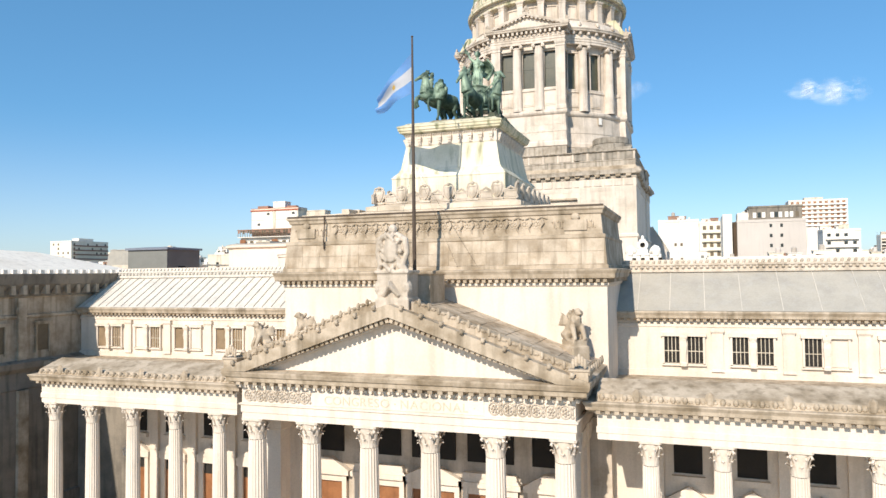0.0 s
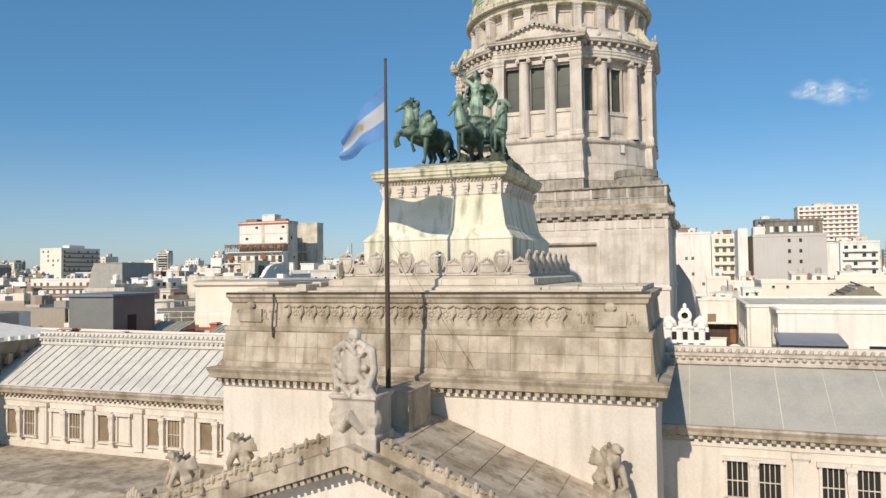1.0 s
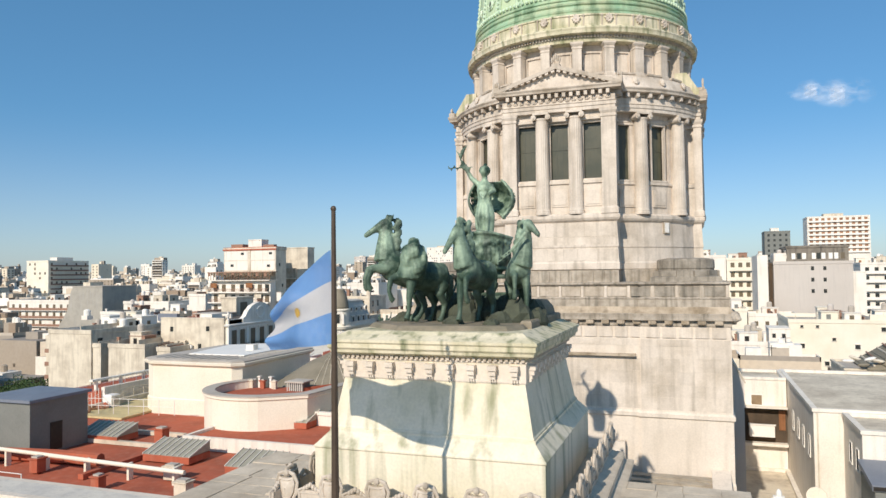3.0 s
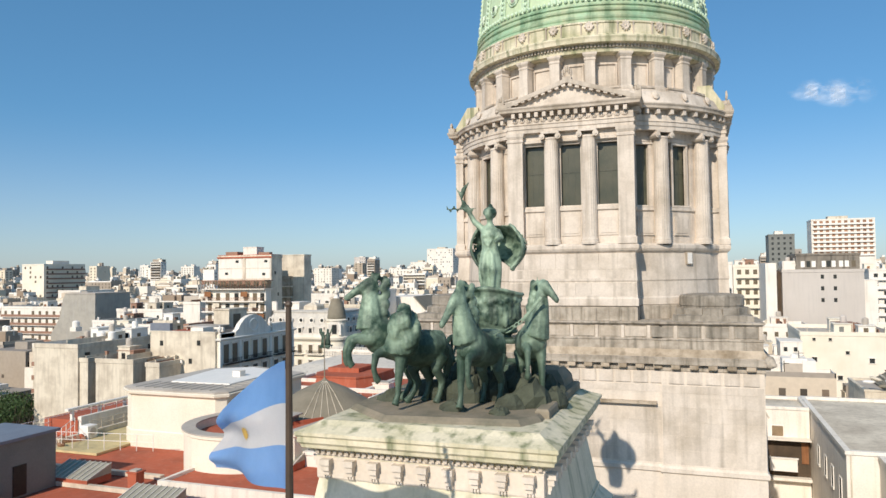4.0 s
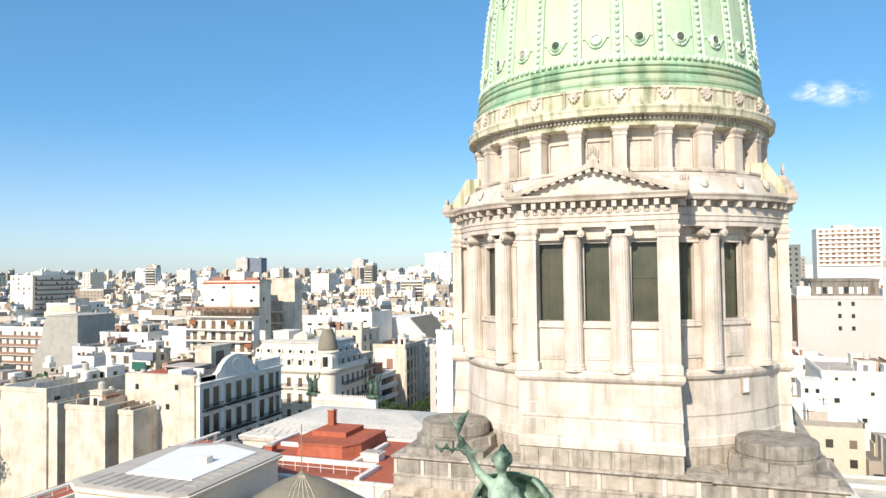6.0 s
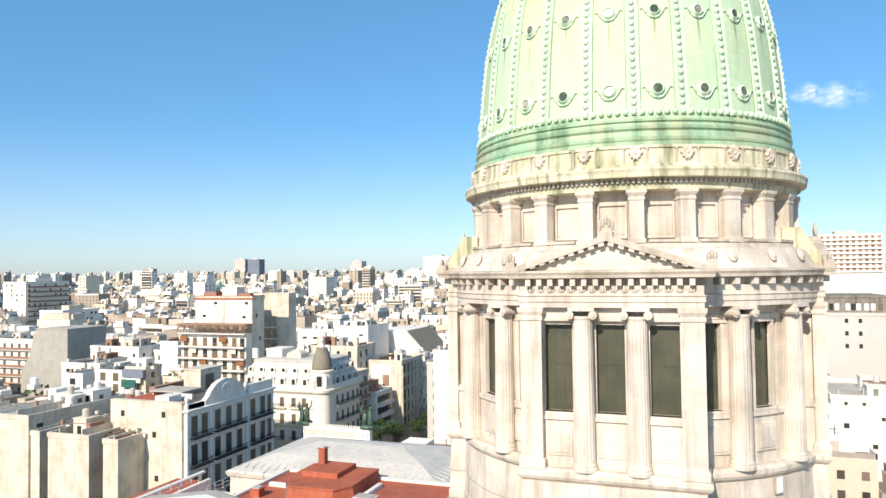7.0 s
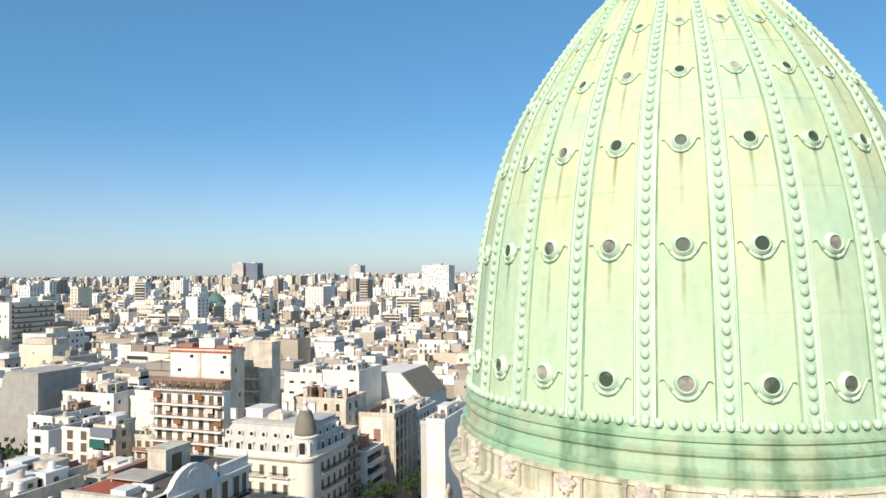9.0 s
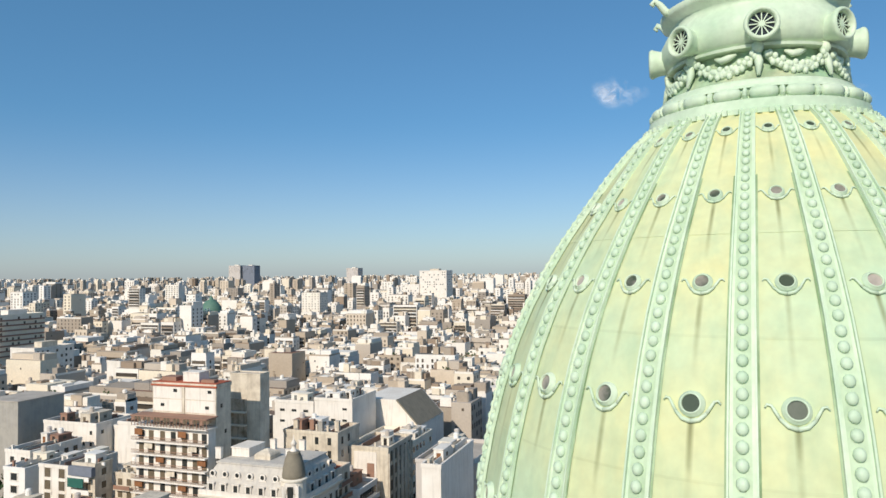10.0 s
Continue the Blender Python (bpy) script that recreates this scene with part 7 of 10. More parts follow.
for cx, cy, cw, cd, chh, cm in ((-36.4, -11.0, 0.9, 0.9, 1.3, REDROOF), (-27.5, -20.0, 1.0, 0.8, 1.0, BARE), (-45.5, -22.2, 1.8, 0.9, 1.4, REDROOF), (-39.0, -21.6, 0.8, 0.8, 1.1, REDROOF), (-54, -12, 1.2, 1.2, 1.2, BARE),
                                (-16.5, -20, 1.2, 1.0, 1.6, BARE), (-24.0, -23.0, 1.0, 0.8, 1.0, BARE), (-19.0, -8.0, 1.0, 1.0, 1.4, PLASTER), (-31.0, -23.5, 0.7, 0.7, 0.9, REDROOF)):
    chimney(cx, cy, 23.5, cw, cd, chh, cm)
pipe = thing("roof_pipe", "pale painted pipe run on short posts over the red roof", "pipe", (-40, -21, 23))
part("pipe", Mesh().tube([(-58, -20.2, 24.7), (-45.2, -20.6, 24.65), (-25.0, -21.7, 24.6)], 0.16, 10), CREAM, pipe)
for k in range(8):
    part("pipe_post", Mesh().box(-56.1 + 4.2 * k, -20.4 - 0.05 * k * 1.0 - 0.25, 23.3, -55.9 + 4.2 * k, -20.2 - 0.05 * k, 24.6), CREAM, pipe)
gb = thing("machine_room", "grey sheet-metal machine room with a flat blue roof", "shed", (-46, -16, 23))
part("wall", Mesh().rings(rect(-49.4, -18.6, -43.4, -12.6), [(0, 23.4), (0, 28.0)]), GREYBOX, gb)
part("roof", Mesh().rings(rect(-49.4, -18.6, -43.4, -12.6), [(0.25, 28.0), (0.25, 28.25), (-1.5, 28.4)]), BLUETOP, gb)
part("louvre_door", Mesh().box(-43.42, -16.6, 23.6, -43.34, -15.4, 26.0), IRON, gb)
railing([(-36.0, -25.5, 23.6), (-58.0, -25.5, 23.6)], 1.0, 3.0)
railing([(-42.0, -2.8, 24.0), (-52.5, -4.4, 24.0), (-56.5, 1.5, 24.0)], 1.6, 1.6, WHITE, "cream tubular terrace railing")
railing([(-60.5, -4, 24.2), (-60.5, 30, 24.2)], 1.1, 1.8)
railing([(-56.8, 4, 25.4), (-56.8, 30, 25.4)], 1.1, 1.8)
part("gallery_roof", Mesh().box(-61.5, 2, 23.4, -56.5, 33, 25.2), REDROOF, red)
part("gallery_parapet", Mesh().box(-56.6, 2, 23.4, -56.1, 33, 25.6), PLASTER, red)
part("lower_court", Mesh().box(-56, -3.8, 23.4, -48, 20, 23.62), OCHRE, red, "ochre floor of the sunken court")
part("beam_coping", Mesh().box(-57.4, 1.0, 26.3, -56.9, 33, 26.55), PLASTER, red)
for k in range(9):
    part("coping_post", Mesh().box(-57.3, 1.6 + 3.8 * k, 25.2, -57.0, 1.9 + 3.8 * k, 26.3), PLASTER, red)
part("court_kerb", Mesh().rings(rect(-55.2, -2.0, -54.8, 20), [(0, 23.6), (0, 24.1), (-0.04, 24.15)]), BARE, red)
for k in range(14):
    part("rubble", Mesh().ball((-53.9 - 2.0 * ((k * 0.618) % 1), -2.6 + 3.0 * ((k * 0.377) % 1), 23.8), (0.45, 0.35, 0.28 + 0.3 * ((k * 0.77) % 1)), 6, 4), (TANPANEL, BRICKY, REDROOF)[k % 3], red)
railing([(-54.9, 2.0, 24.1), (-54.9, 20, 24.1)], 1.1, 1.6, BARE, "dull tubular railing along the court gallery")
ac = thing("air_conditioner", "white boxed air conditioner unit beside the terrace railing", "air conditioner", (-54.3, 1.2, 23.6))
part("case", Mesh().rings(rect(-54.9, 0.6, -53.7, 1.9), [(-0.05, 23.6), (0, 23.7), (0, 24.9), (-0.08, 25.0)]), WHITE, ac)
part("fan_grille", Mesh().lathe([(0.42, 0), (0.42, 0.05), (0.1, 0.07)], 14).put(Matrix.Translation((-53.68, 1.25, 24.35)) @ Matrix.Rotation(math.pi / 2, 4, 'Y')), GREYWALL, ac)

# domed chamber: polygonal hall, curved terrace, ribbed cone
hall = thing("chamber_hall", "cream polygonal chamber hall with a pale flat roof", "building", (-43, 8, 23))
hp = [(-49.5, 1.8), (-47.8, 0.6), (-37.4, 0.6), (-36.6, 1.4), (-36.6, 15.5), (-44.5, 18.5), (-49.5, 15)]
part("wall", Mesh().rings(hp, [(0.1, 20), (0.1, 25.0), (0, 25.1), (0, 28.6), (0.15, 28.7), (0.4, 28.85), (0.45, 29.1), (0.2, 29.2)]), CREAM, hall)
part("roof", Mesh().rings(hp, [(0.3, 29.15), (0.3, 29.3), (-0.3, 29.45)]), FLATROOF, hall)
for k in range(9):
    xx = -47.4 + 1.15 * k
    part("roof_seam", Mesh().box(xx - 0.04, 0.75, 29.4, xx + 0.04, 4.4, 29.5), SLATE, hall)
for k in range(9):
    yy = 3.0 + 1.3 * k
    part("roof_seam", Mesh().box(-38.4, yy - 0.04, 29.4, -36.8, yy + 0.04, 29.5), SLATE, hall)
part("roof_membrane", Mesh().rings([(-46.0, 4.4), (-38.5, 4.4), (-38.5, 14.6), (-44.0, 16.6), (-47.6, 14.0)], [(0, 29.4), (0, 29.55), (-0.1, 29.58)]), WHITE, hall)
part("vent", Mesh().box(-41.5, 9, 29.4, -40.5, 10, 30.2), PLASTER, hall)
terr = thing("curved_terrace", "curved cream terrace wall round a red floor", "terrace", (-30, 0, 20))
tp = [(-31.0 + 6.0 * math.cos(radians(a)), -2.3 + 6.0 * math.sin(radians(a))) for a in range(135, 296, 8)] + [(-24.8, -5.2), (-23.6, 4.6), (-24.0, 6.0)]
part("wall", Mesh().grid([[(x, y, z) for x, y in offset(tp, o)] for o, z in ((0, 20), (0, 27.0), (0.15, 27.1), (0.15, 27.38), (-0.95, 27.38), (-0.95, 26.5))]), CREAM, terr)
part("floor", Mesh().rings(offset(tp, -0.9), [(0, 26.3), (0, 26.62), (-0.3, 26.65)]), REDROOF, terr)
part("coping", Mesh().grid([[(x, y, z) for x, y in offset(tp, o)] for o, z in ((0.2, 27.36), (0.2, 27.46), (-1.0, 27.46), (-1.0, 27.36))]), FLATROOF, terr)
part("kerb", Mesh().box(-0.12, 0, 0, 0.12, 3.4, 0.35).put(Matrix.Translation((-28.6, 0.4, 26.64)) @ Matrix.Rotation(-0.55, 4, 'Z')), REDROOF, terr)
for k in range(5):
    chimney(-35.0 + k * 0.7, 0.7 + 0.5 * (k % 2), 26.6, 0.22 if k % 2 else 0.5, 0.3, 0.9 + 0.35 * (k % 2), (BARE, PLASTER, REDROOF, WHITE, BARE)[k])
lan = thing("roof_lantern", "small skylight lantern with white bars on the red terrace", "skylight", (-29.4, 0.6, 26.65))
for k in range(8):
    part("bar", Mesh().box(-30.2 + 0.24 * k, -0.06, 26.65, -30.14 + 0.24 * k, 0.0, 27.5), WHITE, lan)
part("core", Mesh().box(-30.1, 0.2, 26.65, -28.5, 1.6, 27.45), GREYBOX, lan)
part("roof", Mesh().rings(rect(-30.4, -0.2, -28.2, 1.9), [(0, 27.5), (0, 27.62), (-0.3, 27.7)]), FLATROOF, lan)
cone = thing("cone_roof", "dark grey cone roof over the chamber with a thin mast", "roof", (-29.6, 8.6, 24))
part("skirt", Mesh().lathe([(6.4, 20), (6.4, 26.2), (6.6, 26.3)], 40, (-29.6, 8.6)), BARE, cone)
part("cone", Mesh().lathe([(6.6, 26.2), (4.6, 27.5), (2.4, 28.8), (0.5, 29.6), (0.2, 29.8), (0.06, 30.0), (0.05, 34.2)], 40, (-29.6, 8.6)), TENT, cone)
for k in range(6):
    a = radians(-82 + 8.5 * k)
    part("rib", Mesh().tube([(-29.6 + r * math.cos(a), 8.6 + r * math.sin(a), z + 0.04) for r, z in ((6.5, 26.25), (4.6, 27.5), (2.4, 28.8), (0.5, 29.6))], 0.035, 4), BARE, cone)
block("roof_house", -27.5, -4.0, -14.0, 4.0, 20, 25.6, PLASTER, FLATROOF, "pale plastered roof house beside the podium")
block("roof_house", -24, 4.0, -12.0, 16.0, 20, 26.2, STONE, FLATROOF, "low limestone roof house beside the podium")
low_red = block("roof_house", -49.5, 21, -12, 41, 20, 25.4, PLASTER, REDROOF, "low house with a red-coated flat roof and pale kerbs", kerb=0.5)
for x0, y0, x1, y1 in ((-46, 27.5, -31, 28.1), (-34.5, 28, -33.9, 38), (-48, 34, -44, 34.5), (-31, 22, -30.4, 27.5)):
    part("roof_kerb", Mesh().rings(rect(x0, y0, x1, y1), [(0, 25.0), (0, 25.5), (-0.05, 25.55)]), PLASTER, low_red)
rr = thing("roof_house", "raised red-coated roof house with a sloping side", "roof house", (-40, 35, 25))
part("wall", Mesh().rings([(-43.2, 30.6), (-37.0, 30.6), (-35.6, 33), (-35.6, 40.4), (-45.0, 40.4), (-45.0, 34)], [(0.3, 25.0), (0, 26.3), (0.1, 26.35), (0.1, 26.55), (-0.2, 26.6)]), REDROOF, rr)
part("upper_step", Mesh().rings(rect(-43.5, 34.5, -38.5, 39.8), [(0, 26.5), (0, 27.2), (-0.15, 27.25)]), REDROOF, rr)
chimney(-42.6, 38.4, 27.0, 0.9, 0.9, 2.3, REDROOF, "tall red-painted chimney stack")
chimney(-33.0, 31, 25.0, 2.4, 1.8, 1.0, PLASTER, "low pale roof hatch on the red roof")
chimney(-47.0, 30, 25.0, 1.2, 1.2, 1.1, REDROOF, "low red-coated roof hatch")
chimney(-45.6, 25.5, 25.0, 2.0, 0.8, 0.8, PLASTER, "low pale roof hatch on the red roof")
railing([(-49.3, 23.4, 25.3), (-31, 23.4, 25.3)], 1.0, 1.6)
railing([(-53.5, 24, 24.9), (-53.5, 40, 24.9)], 1.1, 1.6)
# rear hall with a pale hipped roof, carved parapet and bronze groups
rear = thing("rear_hall", "rear hall with a pale ribbed hipped roof and carved stone parapet", "building", (-43, 48, 0))
rp = rect(-59, 41, -27, 61)
part("wall", Mesh().rings(rp, [(0, 0), (0, 23.4), (0.3, 23.6), (0.5, 24.2), (0.2, 24.4)]), STONE, rear)
part("roof", Mesh().rings(rp, [(0.2, 24.4), (-0.4, 24.6), (-4.5, 26.0), (-9.2, 27.0)]), ZINC, rear)
for k in range(26):
    xx = -58 + k * 1.2
    u = min(1.0, min(xx + 59, -27 - xx) / 9.2)
    part("roof_rib", Mesh().tube([(xx, 41.5, 24.72), (xx, 41.5 + 8.2 * u, 24.72 + 2.1 * u)], 0.09, 4), ZINC, rear)
for k in range(14):
    yy = 42.6 + 1.25 * k
    u = min(1.0, min(yy - 41, 61 - yy) / 9.2)
    part("roof_rib", Mesh().tube([(-27.5, yy, 24.72), (-27.5 - 8.2 * u, yy, 24.72 + 2.1 * u)], 0.09, 4), ZINC, rear)
part("parapet", Mesh().box(-57.5, 58.6, 24.4, -45.5, 59.6, 27.0), PLASTER, rear)
cp = Mesh()
for row, (yy, zz) in enumerate(((58.5, 26.4), (58.9, 27.2))):
    for k in range(34):
        xx = -57.3 + 0.345 * k + 0.17 * row
        cp.box(xx - 0.1, yy - 0.12, zz - 0.6, xx + 0.1, yy + 0.12, zz)
        cp.ball((xx, yy, zz + 0.12), (0.13, 0.16, 0.26), 6, 4)
tagged(part("parapet_cresting", cp, PLASTER, rear), kind="stuff")


def bronze_group(x, y, z, k):
    m = Mesh()
    m.box(-0.7, -0.6, 0, 0.7, 0.6, 0.4)
    for dx, hgt in ((-0.4, 2.0), (0.3, 2.4)):
        m.tube([(dx, 0, 0.3), (dx, 0, hgt * 0.5), (dx + 0.05, -0.05, hgt * 0.8), (dx, 0, hgt * 0.92)], [0.38, 0.3, 0.26, 0.12], 8)
        m.ball((dx, 0, hgt * 0.92 + 0.18), (0.18, 0.18, 0.22), 8, 6)
        m.tube([(dx + 0.2, 0, hgt * 0.78), (dx + 0.6, -0.1, hgt * 0.95), (dx + 0.75, -0.1, hgt * 1.25)], [0.12, 0.1, 0.06], 6)
    m.tube([(-0.6, 0.2, 1.4), (-1.0, 0.3, 2.2), (-0.9, 0.3, 2.7)], [0.2, 0.25, 0.06], 6, 0.4)
    m.put(Matrix.Translation((x, y, z)) @ Matrix.Diagonal((k, k, k, 1)))
    single("bronze_statue", m, BRONZE, "green bronze figure group on the rear parapet", "statue", "rear roof statues", smooth=True)


bronze_group(-57.5, 59.1, 27.2, 1.35)
bronze_group(-46.0, 59.1, 27.2, 1.35)

# ---- roofs behind the right wing ----
ra = block("rear_wing", 21.1, -1.0, 52, 6.4, 0, 26.1, PLASTER, BARE, "white plastered rear wing with a grey flat roof")
ra2 = block("rear_wing", 18.8, 6.5, 52, 32.5, 0, 26.3, PLASTER, BARE, "white plastered wing with a flat roof round the court")
rb_ = block("rear_wing", 11.6, 25.6, 18.7, 32.5, 0, 26.2, PLASTER, BARE, "white plastered court wing with dark windows")
block("rear_wing", 12, 33, 52, 66, 0, 18.6, CREAM, BARE, "low cream plastered rear wing with a flat roof")
block("court_floor", 11.6, -27, 52, -1.1, 0, 20.0, PLASTER, BARE, "low inner roof between the wings")
block("court_floor", 11.6, -1.0, 18.7, 25.5, 0, 16.0, PLASTER, BARE, "sunken court floor between white wings")


def opening(t, axis, at, c, z0, z1, w, mat=DARK):
    """A framed window or door on a wall that faces -y (axis y) or +x or -x."""
    h = w / 2
    if axis == 'y':
        m, f = Mesh().box(c - h, at - 0.03, z0, c + h, at + 0.05, z1), Mesh().box(c - h - 0.1, at - 0.1, z0 - 0.12, c + h + 0.1, at, z0).box(c - h - 0.06, at - 0.07, z0, c - h, at, z1).box(c + h, at - 0.07, z0, c + h + 0.06, at, z1).box(c - h - 0.06, at - 0.07, z1, c + h + 0.06, at, z1 + 0.08)
    else:
        s = 1 if axis == 'x' else -1
        m, f = Mesh().box(min(at, at + s * 0.03), c - h, z0, max(at, at + s * 0.03), c + h, z1), Mesh().box(min(at, at + s * 0.1), c - h - 0.1, z0 - 0.12, max(at, at + s * 0.1), c + h + 0.1, z0).box(min(at, at + s * 0.07), c - h - 0.06, z1, max(at, at + s * 0.07), c + h + 0.06, z1 + 0.08)
        for e in (c - h - 0.06, c + h):
            f.box(min(at, at + s * 0.07), e, z0, max(at, at + s * 0.07), e + 0.06, z1)
    ob = part("window", m, mat, t)
    part("window_frame", f, WHITE, ob)


opening(rb_, 'y', 25.6, 15.6, 23.05, 24.15, 1.1, BLIND)
# the loggia's shade is put into this dark back panel
part("loggia_back", Mesh().box(13.9, 25.52, 18.9, 18.69, 25.56, 22.95), SHADE_WALL, rb_, "shaded brown back of the loggia")
part("door", Mesh().box(17.85, 25.42, 20.3, 18.5, 25.5, 22.5), WOOD, rb_, "brown loggia door")
part("loggia_lintel", Mesh().box(13.7, 24.3, 22.85, 18.69, 25.59, 23.0), PLASTER, rb_)
part("balcony", Mesh().box(14.7, 24.2, 19.7, 17.3, 25.5, 19.9).box(14.7, 24.2, 19.9, 17.3, 24.32, 21.0).box(14.7, 24.32, 19.9, 14.82, 25.5, 21.0).box(14.6, 24.1, 21.0, 17.4, 24.4, 21.12), WHITE, rb_)
part("floor_band", Mesh().box(13.7, 24.6, 18.6, 18.69, 25.59, 18.9), PLASTER, rb_)
for c in (9.2, 13.0, 16.5, 20.5):
    opening(ra2, '-x', 18.8, c, 21.6, 23.4, 1.0)
for c in (0.8, 3.4):
    opening(ra, '-x', 21.1, c, 22.6, 24.2, 0.9)
for c in (29.5, 33.0, 36.5, 40.0):
    opening(ra, 'y', -1.0, c, 21.4, 22.8, 1.5)
part("downpipe", Mesh().tube([(19.1, 6.4, 26.0), (19.1, 6.4, 18.0)], 0.06, 6), BARE, ra2)
sw = thing("shaded_wing", "grey rendered wing with a sloping roof beneath the dome", "building", (9, 18, 0))
part("wall", Mesh().prism([(3.0, 0), (13.6, 0), (13.6, 27.4), (13.1, 28.4), (11.7, 30.7), (3.0, 30.7)], 13.0, 25.4), GREYWALL, sw)
part("eaves_board", Mesh().tube([(13.75, 12.95, 27.3), (13.2, 12.95, 28.4), (11.75, 12.95, 30.75)], 0.08, 6), BARE, sw)
th = block("tiled_house", 30.5, 60, 47, 72, 0, 23.2, BARE, FLATROOF, "low house under a broken brown tile roof", "house")
part("tile_roof", Mesh().prism([(33.4, 23.1), (45.5, 23.1), (41.5, 26.6), (40.0, 27.1)], 59.6, 71), TENT, th)
for k in range(9):
    u = k / 8
    part("tile_ridge", Mesh().tube([(33.6 + 6.3 * u, 59.5, 23.3 + 3.75 * u), (33.9 + 6.3 * u, 70.5, 23.35 + 3.75 * u + 0.2 * (k % 3))], 0.16, 5), (TENT, BARE, BRICKY)[k % 3], th)
for k in range(6):
    part("tarpaulin", Mesh().ball((30.9 + 1.0 * k, 59.4 + 0.5 * (k % 2), 24.4 + 0.55 * math.sin(2.3 * k)), (0.9, 0.7, 0.28), 7, 4, Matrix.Rotation(0.3 * math.sin(k * 1.7), 4, 'Y')), (WHITE, BARE, TENT)[k % 3], th, "crumpled pale tarpaulin")
bs = thing("blue_skylight", "low shed with a blue-grey sheet roof beside the white wing", "shed", (24, -3, 20))
part("wall", Mesh().rings(rect(20.9, -5.8, 26.0, -1.2), [(0, 20.0), (0, 22.8), (0.03, 22.85), (0.03, 23.05)]), GREYBOX, bs)
part("roof", Mesh().add([(20.7, -6.0, 23.3), (26.2, -6.0, 23.3), (26.2, -1.15, 23.95), (20.7, -1.15, 23.95), (20.7, -6.0, 22.9), (26.2, -6.0, 22.9), (26.2, -1.15, 23.6), (20.7, -1.15, 23.6)], [(0, 1, 2, 3), (7, 6, 5, 4), (0, 4, 5, 1), (1, 5, 6, 2), (2, 6, 7, 3), (3, 7, 4, 0)]), BLUETOP, bs)
part("fascia", Mesh().box(20.75, -6.06, 22.95, 26.15, -6.0, 23.22), IRON, bs)
dish = thing("satellite_dish", "round tan dish aerial on a short mast", "aerial", (16.9, -8, 20))
part("mast", Mesh().tube([(16.9, -7.9, 20.0), (16.9, -7.9, 22.6)], 0.06, 6), IRON, dish)
part("reflector", Mesh().lathe([(0.05, 0.0), (0.5, 0.08), (0.85, 0.24), (0.95, 0.34), (0.9, 0.36), (0.5, 0.14), (0.05, 0.06)], 20).put(Matrix.Translation((16.9, -8.0, 22.7)) @ Matrix.Rotation(1.1, 4, 'X') @ Matrix.Diagonal((0.72, 0.72, 0.72, 1))), BARE, dish, smooth=True)
railing([(21.2, 0.9, 20.1), (20.6, -8, 20.1)], 1.0, 1.5, IRON, "thin iron escape rail")


# white scrolled gable beside the podium
par = thing("scroll_gable", "white painted scrolled gable with a round eye and small arches", "gable", (13, -25, 20))
part("wall", Mesh().box(11.55, -25.0, 20, 14.5, -24.6, 26.15), WHITE, par)
for k in range(4):
    xx = 11.9 + 0.72 * k
    part("pier", Mesh().rings(rect(xx - 0.14, -25.16, xx + 0.14, -24.95), [(0.03, 25.1), (0, 25.2), (0, 26.0), (0.06, 26.1), (0.06, 26.25)]), WHITE, par)
    part("arch_opening", Mesh().box(xx + 0.2, -25.02, 25.3, xx + 0.52, -24.9, 25.85), DARK, par)
eye = Mesh()
eye.grid([[Vector((12.98 + rr * math.cos(math.pi * j / 10), yy, 26.95 + rr * math.sin(math.pi * j / 10))) for j in range(20)] for rr, yy in ((0.22, -24.6), (0.22, -25.1), (0.46, -25.1), (0.46, -24.6))], closed=True)
eye.box(12.56, -25.05, 26.1, 13.4, -24.65, 26.6).ball((12.98, -24.85, 27.55), (0.14, 0.14, 0.26), 8, 6).box(12.72, -25.0, 27.35, 13.24, -24.7, 27.45)
part("round_eye", eye, WHITE, par)
part("eye_glass", Mesh().tube([(12.98, -24.8, 26.95), (12.98, -24.7, 26.95)], 0.23, 14), DARK, par)
for s in (-1, 1):
    sc = Mesh().tube([(12.98 + s * 1.35, -24.85, 26.1), (12.98 + s * 1.3, -24.85, 26.55), (12.98 + s * 1.0, -24.85, 26.75), (12.98 + s * 0.75, -24.85, 26.5), (12.98 + s * 0.6, -24.85, 26.2)], [0.14, 0.2, 0.24, 0.2, 0.12], 8)
    sc.ball((12.98 + s * 1.05, -24.85, 26.5), (0.42, 0.16, 0.42), 12, 7)
    part("scroll", sc, WHITE, par, smooth=True)


# ---- the city: named houses near by ----
WIN = Mesh().box(-0.5, -0.05, 0, 0.5, 0.02, 1.0)
WIN_DARK = WIN.data("window", GLASS)
WIN_BROWN = WIN.data("window", LOUVRE)
WIN_BRICK = WIN.data("window", TANPANEL)
WIN_WHITE = Mesh().box(-0.5, -0.05, 0, 0.5, 0.02, 1.0).data("shutter", WHITE)
SURROUND = Mesh().box(-0.62, -0.12, -0.06, -0.5, 0.0, 1.06).box(0.5, -0.12, -0.06, 0.62, 0.0, 1.06).box(-0.7, -0.2, 1.0, 0.7, 0.0, 1.1).box(-0.7, -0.18, -0.1, 0.7, 0.0, 0.0).data("window_frame", PLASTER)


def side_pose(axis, at, c, z, w, h):
    m = Matrix.Translation((c, at, z)) if axis == 'y' else Matrix.Translation((at, c, z)) @ Matrix.Rotation(math.pi / 2, 4, 'Z')
    return m @ Matrix.Diagonal((w, 1, h, 1))


